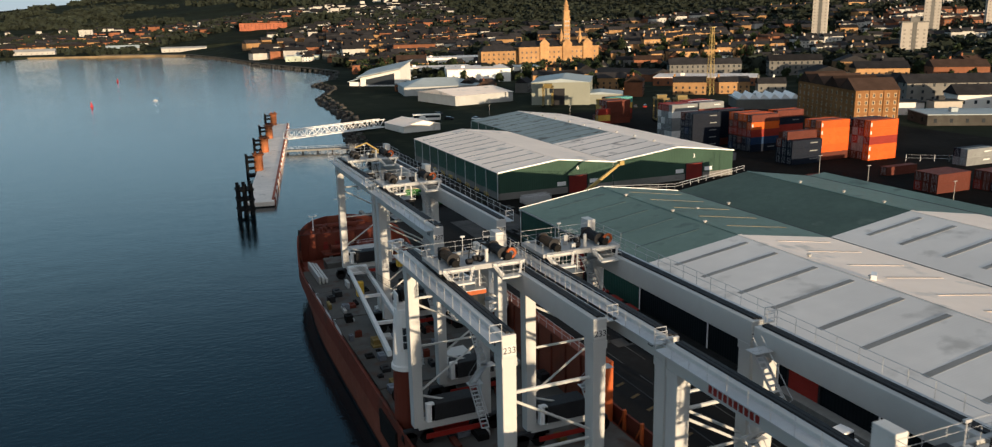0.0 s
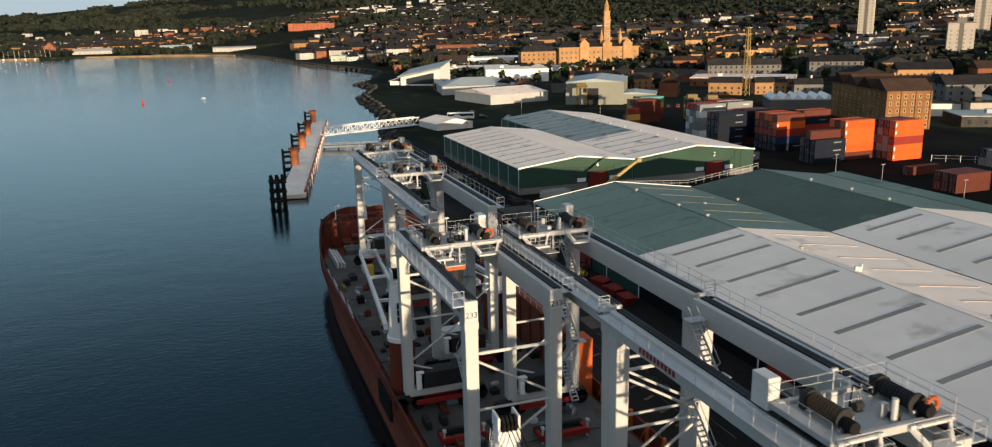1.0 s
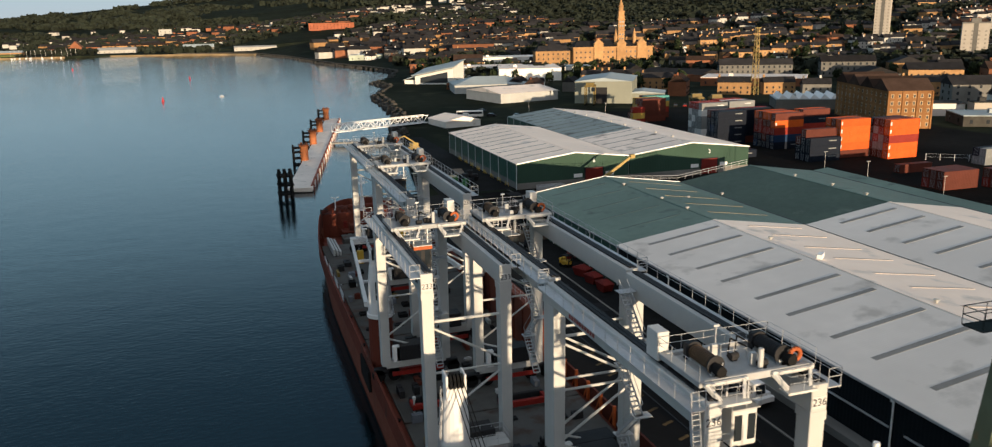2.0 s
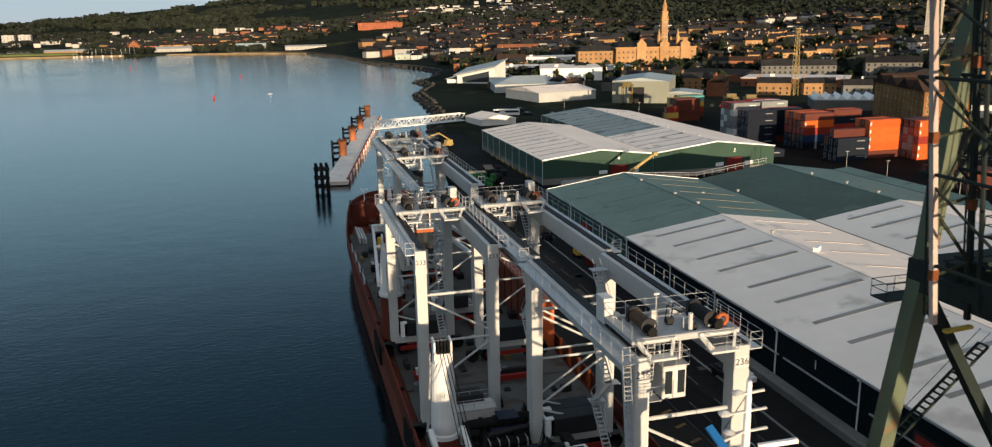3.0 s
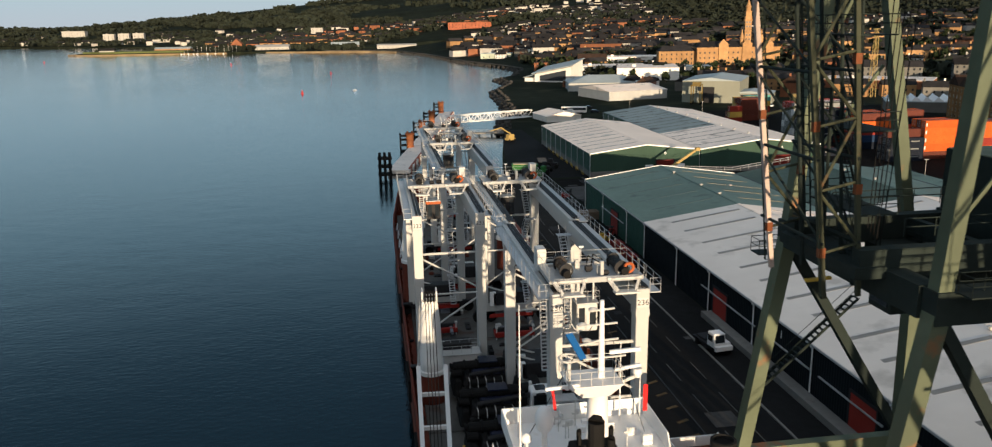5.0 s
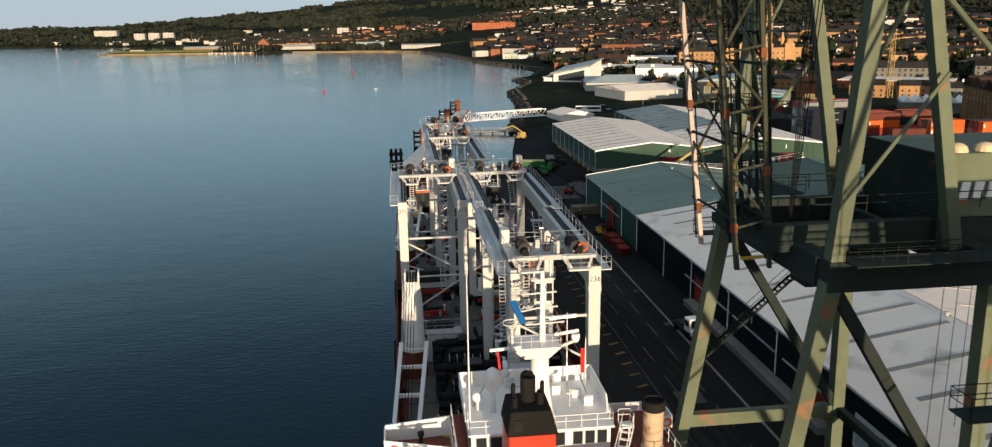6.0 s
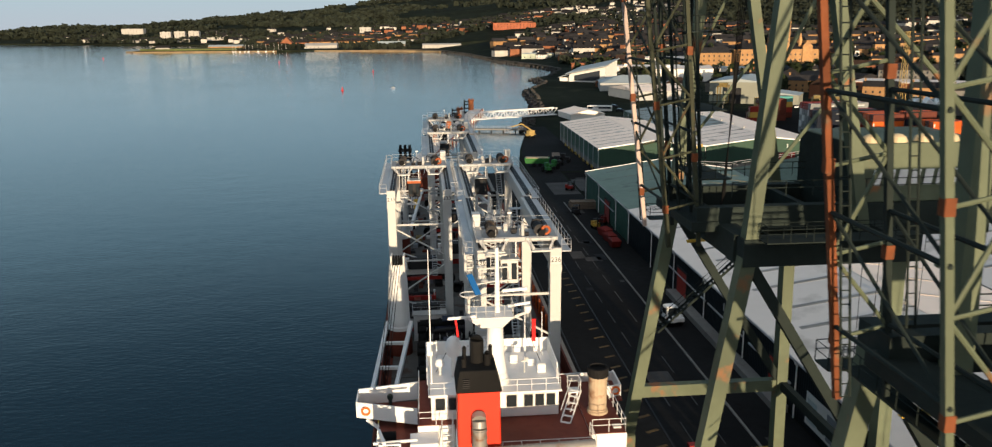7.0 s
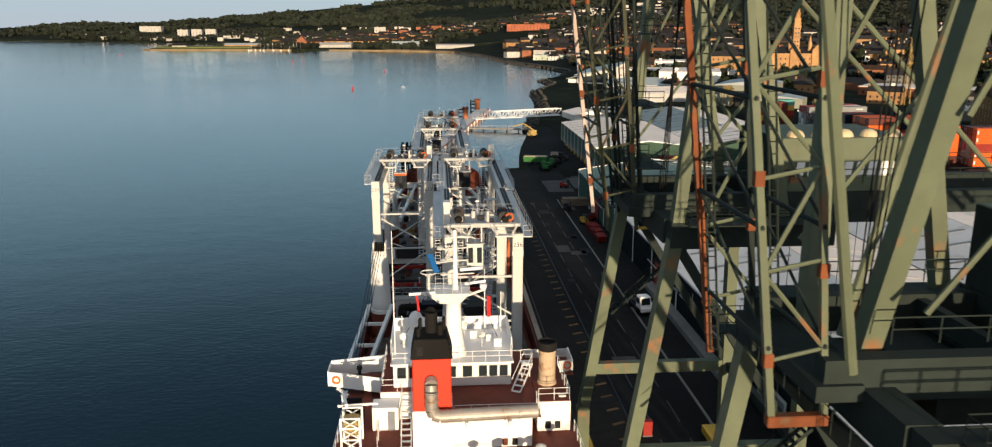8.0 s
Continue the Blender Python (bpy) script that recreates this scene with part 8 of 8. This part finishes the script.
for x, y, h in ((141.3, 158.4, 10), (140.8, 143.5, 10), (141.7, 123, 10), (150, 300, 9), (128, 330, 9)):
    p = thing("street_lamp", "slim pale lamp post in the yard", "lamp post", group="yard lamps", at=(x, y, 0))
    part("pole", Geo().tube((0, 0, 0), (0, 0, h), 0.07, 8, 0.05), VENTGREY, p)
    part("lamp_head", Geo().box(-0.5, 0.5, -0.12, 0.12, h, h + 0.12), VENTGREY, p)
fence = thing("fence", "low mesh fence with pale posts", "fence")
for k in range(14):
    a, b = Vector((199 + 3.0 * k, 184 - 2.3 * k, 0)), Vector((202 + 3.0 * k, 181.7 - 2.3 * k, 0))
    part("post", Geo().tube(a, a + Vector((0, 0, 2.0)), 0.07, 5), WHITE, fence)
    part("mesh_panel", Geo().tube(a + Vector((0, 0, 1.9)), b + Vector((0, 0, 1.9)), 0.03, 4).tube(a + Vector((0, 0, 1.0)), b + Vector((0, 0, 1.0)), 0.03, 4), STEEL, fence)

# ---- things on the quay ----
tr = thing("terminal_tractor", "white terminal tractor parked on the quay", "tractor", at=(57.2, 66.6, 0.06), turn=8)
part("chassis", Geo().box(-1.2, 1.2, -1.0, 4.6, 0.6, 1.0).box(-0.9, 0.9, 2.0, 4.2, 1.0, 1.25), DARKSTEEL, tr)
cabp = part("cab", Geo().hexa([(-1.25, -1.0, 1.0), (0.5, -1.0, 1.0), (0.5, 0.9, 1.0), (-1.25, 0.9, 1.0), (-1.2, -0.75, 2.9), (0.45, -0.75, 2.9), (0.45, 0.85, 2.9), (-1.2, 0.85, 2.9)]), WHITE, tr, "white tractor cab", bevel=0.08)
part("windscreen", Geo().hexa([(-1.05, -0.98, 1.7), (0.3, -0.98, 1.7), (0.3, -0.92, 1.7), (-1.05, -0.92, 1.7), (-1.0, -0.84, 2.7), (0.28, -0.84, 2.7), (0.28, -0.78, 2.7), (-1.0, -0.78, 2.7)]), GLASS, cabp)
part("side_window", Geo().box(-1.3, -1.21, -0.5, 0.6, 1.8, 2.6).box(0.46, 0.52, -0.5, 0.6, 1.8, 2.6), GLASS, cabp)
part("bonnet", Geo().box(-1.25, 1.25, -1.5, -0.95, 0.7, 1.35).box(0.55, 1.25, -0.9, 0.9, 1.0, 1.6), WHITE, tr, bevel=0.06)
for x in (-1.05, 1.05):
    for y in (-0.6, 3.4):
        part("wheel", Geo().tube((x - 0.22, y, 0.5), (x + 0.22, y, 0.5), 0.5, 14), BLACK, tr)
for k in range(3):
    y = 118.2 - 4.4 * k
    d = thing("skip", "covered dark red steel skip by the shed wall", "skip", group="red skips", at=(58.7, y, 0.06), turn=22 - 9 * k)
    part("body", Geo().hexa([(-0.8, -1.0, 0), (0.8, -1.0, 0), (0.8, 1.0, 0), (-0.8, 1.0, 0), (-0.95, -1.6, 1.35), (0.95, -1.6, 1.35), (0.95, 1.6, 1.35), (-0.95, 1.6, 1.35)]), DARKRED, d, bevel=0.04)
    part("lid", Geo().add([(-0.95, -1.6, 1.36), (0.95, -1.6, 1.36), (0.95, 1.6, 1.36), (-0.95, 1.6, 1.36), (-0.5, 0, 1.9), (0.5, 0, 1.9)], [(0, 1, 5, 4), (2, 3, 4, 5), (1, 2, 5), (3, 0, 4)]), DARKRED, d)


def forklift(x, y, turn, body, label):
    f = thing("forklift", label, "forklift", group="forklifts", at=(x, y, 0.06), turn=turn)
    part("body", Geo().box(-0.7, 0.7, -0.4, 1.6, 0.4, 1.2).box(-0.65, 0.65, 1.0, 1.7, 1.2, 1.5), body, f, bevel=0.08)
    part("mast", Geo().box(-0.5, -0.38, -0.75, -0.6, 0.1, 2.6).box(0.38, 0.5, -0.75, -0.6, 0.1, 2.6).box(-0.5, 0.5, -0.7, -0.62, 1.2, 1.35), DARKSTEEL, f)
    part("roof_guard", Geo().box(-0.6, 0.6, -0.3, 1.0, 2.1, 2.18).tube((-0.55, -0.25, 1.2), (-0.55, -0.25, 2.1), 0.05, 5).tube((0.55, -0.25, 1.2), (0.55, -0.25, 2.1), 0.05, 5).tube((-0.55, 0.95, 1.2), (-0.55, 0.95, 2.1), 0.05, 5).tube((0.55, 0.95, 1.2), (0.55, 0.95, 2.1), 0.05, 5), DARKSTEEL, f)
    part("fork", Geo().box(-0.4, -0.28, -1.8, -0.7, 0.1, 0.16).box(0.28, 0.4, -1.8, -0.7, 0.1, 0.16), DARKSTEEL, f)
    for sx in (-0.6, 0.6):
        for yy in (-0.2, 1.2):
            part("wheel", Geo().tube((sx - 0.14, yy, 0.34), (sx + 0.14, yy, 0.34), 0.34, 10), BLACK, f)
    return f


forklift(56.4, 137, 10, DARKSTEEL, "dark forklift truck standing by stacked pallets")
forklift(60.3, 165, 60, REDPAINT, "red forklift truck near the shed corner")
forklift(60.0, 127, -30, REDPAINT, "red forklift truck near the skips")
forklift(58.3, 123.5, 20, YELLOW, "yellow forklift truck near the skips")
WOOD = paint("grey_weathered_timber", (0.20, 0.16, 0.12), 0.85, var=0.3, fine=3)
for i in range(5):
    for j in range(3):
        for k in range(3 if j < 2 else 2):
            ps = thing("pallet", "weathered timber cargo pallet in a stack", "pallet", group="stacked pallets", at=(56.2 + 1.35 * i, 142.6 + 1.4 * j, 0.06 + 0.62 * k))
            part("slat", Geo().box(0, 1.2, 0, 1.2, 0.42, 0.5), WOOD, ps)
            part("bearer", Geo().box(0, 1.2, 0, 0.12, 0, 0.41).box(0, 1.2, 0.55, 0.65, 0, 0.41).box(0, 1.2, 1.08, 1.2, 0, 0.41), WOOD, ps)
TRGREEN = paint("tractor_green", (0.03, 0.13, 0.03), 0.55, var=0.2)
gm = thing("farm_trailer", "green tipping trailer parked on the quay", "trailer", at=(56.5, 203, 0.06), turn=80)
part("body", Geo().hexa([(-1.3, -3.5, 1.0), (1.3, -3.5, 1.0), (1.3, 3.5, 1.0), (-1.3, 3.5, 1.0), (-1.5, -3.8, 2.6), (1.5, -3.8, 2.6), (1.5, 3.8, 2.6), (-1.5, 3.8, 2.6)]), TRGREEN, gm, bevel=0.05)
part("load", Geo().box(-1.3, 1.3, -3.4, 3.4, 2.4, 2.75), paint("pale_timber_load", (0.45, 0.38, 0.25), 0.9), gm)
for sx in (-1.2, 1.2):
    for yy in (-1.0, 0.8):
        part("wheel", Geo().tube((sx - 0.25, yy, 0.55), (sx + 0.25, yy, 0.55), 0.55, 12), BLACK, gm)
for k, (x, y, t) in enumerate(((63, 204, 20), (60.5, 197, -40), (66, 209, 70), (58, 192, 10))):
    w = thing("farm_machine", "dark farm machine with large tyres", "machine", group="farm machines", at=(x, y, 0.06), turn=t)
    part("body", Geo().box(-0.7, 0.7, -1.6, 1.8, 0.8, 1.7).box(-0.6, 0.6, -0.2, 1.3, 1.7, 2.8), TRGREEN if k % 2 else DARKSTEEL, w, bevel=0.1)
    for sx in (-1.0, 1.0):
        part("rear_tyre", Geo().tube((sx - 0.28, 1.1, 0.85), (sx + 0.28, 1.1, 0.85), 0.85, 14), BLACK, w)
        part("front_tyre", Geo().tube((sx - 0.2, -1.3, 0.55), (sx + 0.2, -1.3, 0.55), 0.55, 12), BLACK, w)
fl = thing("flatbed_trailer", "brown flatbed trailer parked on the quay", "trailer", at=(64.5, 217, 0.06), turn=-8)
part("bed", Geo().box(-1.25, 1.25, -4, 4, 1.0, 1.25), WOOD, fl)
for sx in (-1.0, 1.0):
    for yy in (1.5, 2.8):
        part("wheel", Geo().tube((sx - 0.2, yy, 0.5), (sx + 0.2, yy, 0.5), 0.5, 12), BLACK, fl)
cp = thing("boom_lift", "yellow boom lift with folded arm", "lift", at=(63.0, 268, 0.06), turn=-60)
part("base", Geo().box(-1.2, 1.2, -1.6, 1.6, 0.5, 1.3), OCHRE, cp, bevel=0.06)
part("turret", Geo().box(-0.9, 0.9, -1.2, 1.4, 1.3, 2.6), OCHRE, cp, bevel=0.06)
part("arm", Geo().beam((0, 0.8, 2.4), (0, -4.2, 5.4), 0.35, 0.4).beam((0, -4.2, 5.4), (0.2, -9.5, 4.6), 0.28, 0.32), OCHRE, cp)
part("basket", Geo().rail([(-0.7, -10.6, 4.0), (0.9, -10.6, 4.0), (0.9, -9.6, 4.0), (-0.7, -9.6, 4.0), (-0.7, -10.6, 4.0)]).box(-0.7, 0.9, -10.6, -9.6, 3.92, 4.0), STEEL, cp)
for sx in (-1.1, 1.1):
    for yy in (-1.2, 1.2):
        part("wheel", Geo().tube((sx - 0.2, yy, 0.5), (sx + 0.2, yy, 0.5), 0.5, 12), BLACK, cp)
bl = thing("boom_lift", "tall ochre boom leaning between the sheds", "lift", at=(86.5, 177, 0.06), turn=0)
part("base", Geo().box(-1.2, 1.2, -1.6, 1.6, 0.4, 1.6), OCHRE, bl, bevel=0.06)
part("arm", Geo().beam((0, 0, 1.6), (11.4, -0.6, 9.2), 0.75, 0.8, w2=0.5, h2=0.55), OCHRE, bl, "faded ochre telescopic arm")
part("jib_end", Geo().box(11.0, 12.2, -1.1, -0.1, 8.8, 9.7), OCHRE, bl)
for sx in (-1.1, 1.1):
    for yy in (-1.2, 1.2):
        part("wheel", Geo().tube((sx - 0.2, yy, 0.5), (sx + 0.2, yy, 0.5), 0.5, 12), BLACK, bl)
ff = thing("fence_stack", "stack of galvanised fence panels by the gable", "fence panels", at=(80, 183.5, 0.06), turn=4)
for k in range(5):
    part("panel", Geo().box(-3.5, 3.5, 0.7 * k, 0.7 * k + 0.05, 0.1, 1.5).rail([(-3.5, 0.7 * k, 0), (3.5, 0.7 * k, 0)], 1.9, 0.7, 0.04), STEEL, ff)
for k, (x, y, t, m_) in enumerate(((100, 350, 60, WHITE), (106, 351, 60, STUCCO), (118, 352, 50, DARKSTEEL), (207, 352, -31, WHITE), (211, 349, -31, DARKSTEEL), (215, 347, -31, REDPAINT), (203, 355, -31, DARKSTEEL), (120, 372, 40, DARKSTEEL), (128, 345, 20, WHITE))):
    v = thing("van" if k in (0, 1) else "car", ("white delivery van" if k < 2 else "parked car") + " on the port road", "van" if k < 2 else "car", group="parked vehicles", at=(x, y, 0.05), turn=t)
    hgt = 2.3 if k < 2 else 1.45
    part("body", Geo().hexa([(-0.9, -2.2, 0.3), (0.9, -2.2, 0.3), (0.9, 2.2, 0.3), (-0.9, 2.2, 0.3), (-0.88, -2.2, 0.95), (0.88, -2.2, 0.95), (0.88, 2.2, 0.95), (-0.88, 2.2, 0.95)]), m_, v, bevel=0.1)
    part("cabin", Geo().hexa([(-0.85, -1.2, 0.95), (0.85, -1.2, 0.95), (0.85, 1.9, 0.95), (-0.85, 1.9, 0.95), (-0.7, -0.6, hgt), (0.7, -0.6, hgt), (0.7, 1.6, hgt), (-0.7, 1.6, hgt)]), GLASS if k > 1 else m_, v, bevel=0.06)
    for sx in (-0.8, 0.8):
        for yy in (-1.4, 1.4):
            part("wheel", Geo().tube((sx - 0.1, yy, 0.33), (sx + 0.1, yy, 0.33), 0.33, 10), BLACK, v)
bus = thing("bus", "pale parked coach beside the marquee", "bus", at=(108, 353, 0.05), turn=75)
part("body", Geo().box(-1.25, 1.25, -6, 6, 0.4, 3.1), STUCCO, bus, bevel=0.15)
part("window_band", Geo().box(-1.28, 1.28, -5.6, 5.6, 1.6, 2.6), GLASS, bus)
for sx in (-1.0, 1.0):
    for yy in (-3.8, 3.6):
        part("wheel", Geo().tube((sx - 0.2, yy, 0.5), (sx + 0.2, yy, 0.5), 0.5, 12), BLACK, bus)

# ---- machines carried on deck ----
DARKBLUE = paint("dark_blue_hood_paint", (0.010, 0.014, 0.035), 0.45, var=0.3)


def deck_truck(y, x=21.6, turn=0.0):
    t = thing("reach_stacker", "black container handler with white cab lashed on deck", "handler", group="handlers on deck", at=(x, y, 2.8), turn=turn)
    part("chassis", Geo().box(0, 8.4, -1.35, 1.35, 0.7, 1.5).hexa([(0.2, -1.2, 1.5), (5.6, -1.2, 1.5), (5.6, 1.2, 1.5), (0.2, 1.2, 1.5), (0.6, -1.0, 2.3), (5.4, -1.0, 2.3), (5.4, 1.0, 2.3), (0.6, 1.0, 2.3)]), DARKSTEEL, t, "black chassis", bevel=0.08)
    part("counterweight", Geo().hexa([(-0.9, -1.45, 0.7), (0.1, -1.45, 0.7), (0.1, 1.45, 0.7), (-0.9, 1.45, 0.7), (-0.6, -1.3, 2.3), (0.1, -1.4, 2.3), (0.1, 1.4, 2.3), (-0.6, 1.3, 2.3)]), BLACK, t, bevel=0.12)
    part("hood", Geo().hexa([(1.2, -0.9, 2.3), (5.0, -0.9, 2.3), (5.0, 0.9, 2.3), (1.2, 0.9, 2.3), (1.4, -0.7, 2.9), (4.9, -0.7, 2.9), (4.9, 0.7, 2.9), (1.4, 0.7, 2.9)]), DARKBLUE, t, "dark blue engine hood", bevel=0.08)
    for sy in (-1, 1):
        part("hydraulic_tank", Geo().tube((0.8, sy * 1.25, 1.95), (4.6, sy * 1.25, 1.95), 0.36, 12), BLACK, t)
        part("lift_cylinder", Geo().tube((1.0, sy * 0.95, 2.6), (7.0, sy * 0.8, 3.1), 0.2, 10).tube((5.0, sy * 0.86, 2.93), (7.4, sy * 0.8, 3.13), 0.12, 8), DARKSTEEL, t)
    boom = Geo()
    for k in range(6):
        boom.tube((-0.6 + 1.33 * k, 0, 3.05 + 0.03 * k), (0.55 + 1.33 * k, 0, 3.08 + 0.03 * k), 0.42, 12).tube((0.55 + 1.33 * k, 0, 3.1), (0.75 + 1.33 * k, 0, 3.1), 0.52, 12)
    part("mast_boom", boom.box(6.9, 7.8, -1.7, 1.7, 2.9, 3.5), BLACK, t, "black sectioned lifting boom")
    for k in range(5):
        part("hose_guard", Geo().tube((1.3 + 1.1 * k, -1.3, 2.5), (1.3 + 1.1 * k, 1.3, 2.5), 0.13, 8), BLACK, t)
        part("lashing_strap", Geo().box(0.9 + 0.9 * k, 0.97 + 0.9 * k, -1.64, -0.88, 1.6, 2.32), FADEDWHITE, t, "pale lashing strap")
    for sy in (-1, 1):
        part("air_filter", Geo().tube((-0.9, sy * 0.55, 2.65), (0.2, sy * 0.55, 2.65), 0.34, 12).tube((-0.9, sy * 0.55, 2.65), (-0.75, sy * 0.55, 2.65), 0.42, 12), BLACK, t)
        part("valve_block", Geo().box(5.2, 6.0, sy * 1.0 - 0.3, sy * 1.0 + 0.3, 2.3, 3.2).box(5.35, 5.8, sy * 1.0 - 0.18, sy * 1.0 + 0.18, 3.2, 3.5), BLACK, t, bevel=0.04)
        part("ladder", Geo().stairs((5.6, sy * 1.5, 0.7), (6.1, sy * 1.5, 2.4), 0.4, (0, 1, 0)), DARKSTEEL, t)
    part("hood_panel", Geo().box(2.2, 4.2, -0.55, 0.62, 3.5, 3.62).box(2.3, 2.5, -0.3, 0.3, 2.9, 3.5).box(3.9, 4.1, -0.3, 0.3, 2.9, 3.5), DARKBLUE, t, "dark blue cover panel")
    part("exhaust_pipe", Geo().tube((5.3, 0.9, 2.3), (5.3, 0.9, 3.9), 0.12, 8), DARKSTEEL, t)
    cb = part("cab", Geo().hexa([(6.2, -1.5, 1.5), (8.6, -1.5, 1.5), (8.6, 0.1, 1.5), (6.2, 0.1, 1.5), (6.4, -1.4, 3.6), (8.4, -1.4, 3.6), (8.4, 0.0, 3.6), (6.4, 0.0, 3.6)]), WHITE, t, "white handler cab", bevel=0.1)
    part("cab_window", Geo().box(6.6, 8.25, -1.53, -1.42, 2.4, 3.3), GLASS, cb)
    part("cab_window", Geo().box(8.45, 8.56, -1.2, -0.2, 2.4, 3.3), GLASS, cb)
    part("roof_window", Geo().box(6.9, 8.0, -1.1, -0.3, 3.58, 3.64), GLASS, cb)
    part("work_lamp", Geo().box(6.5, 6.8, -0.2, 0.1, 3.6, 3.85), FADEDWHITE, cb)
    for xx in (0.9, 6.9):
        for yy in (-1.25, 1.25):
            part("wheel", Geo().tube((xx, yy - 0.35, 0.8), (xx, yy + 0.35, 0.8), 0.8, 16), BLACK, t)
    return t


for y in (54.6, 47.4, 40.2):
    deck_truck(y).scale = (1.0, 1.5, 1.1)
db = thing("deck_container", "white equipment container lashed on deck", "container", at=(30.4, 55.5, 2.8))
part("body", Geo().box(0, 2.4, 0, 2.6, 0, 2.5), WHITE, db, bevel=0.04)
part("window", Geo().box(0.5, 1.7, -0.03, 0.01, 1.2, 2.0), GLASS, db)
for x, y, c in ((20.5, 40, YELLOW), (21, 36, YELLOW), (24, 40.5, REDPAINT)):
    cr = thing("cargo_crate", "painted steel lashing bin on deck", "crate", group="lashing bins", at=(x, y, 2.8))
    part("body", Geo().box(0, 1.8, 0, 1.4, 0, 1.0), c, cr, bevel=0.04)
for k, (x, y, w) in enumerate(((18.9, 72.6, 4.4), (27.9, 69.6, 5.2), (24.3, 92.4, 5.6), (18.9, 82.4, 5.4), (24.6, 117.4, 5.4))):
    lb = thing("spreader_frame", "red steel spreader beam with white end posts on deck", "frame", group="spreaders", at=(x, y, 2.8))
    part("beam", Geo().box(0, w, 0, 0.45, 0.3, 0.95), REDPAINT, lb, "red box beam", bevel=0.04)
    part("beam", Geo().box(0, w, 1.7, 2.15, 0.3, 0.95), DARKSTEEL, lb, bevel=0.04)
    for xx in (0.0, w - 0.4):
        part("cross_tie", Geo().box(xx, xx + 0.4, 0.46, 1.69, 0.3, 0.85), REDPAINT, lb)
        part("end_post", Geo().beam((xx + 0.2, 0.2, 0), (xx + 0.2, 0.1, 1.7), 0.14, 0.14).box(xx + 0.05, xx + 0.35, -0.1, 0.3, 1.6, 1.85), FADEDWHITE, lb, "white twist-lock post")
rc = thing("equipment_cabinet", "red equipment cabinet on the quay beside the crane", "cabinet", at=(48.0, 29.3, 0.06))
part("body", Geo().box(-0.5, 0.5, -0.4, 0.4, 0.1, 1.7), REDPAINT, rc, bevel=0.03)
part("door", Geo().box(-0.42, 0.42, -0.43, -0.402, 0.2, 1.6), REDPAINT, rc)
part("plinth", Geo().box(-0.55, 0.55, -0.45, 0.45, 0, 0.1), CONCRETE, rc)
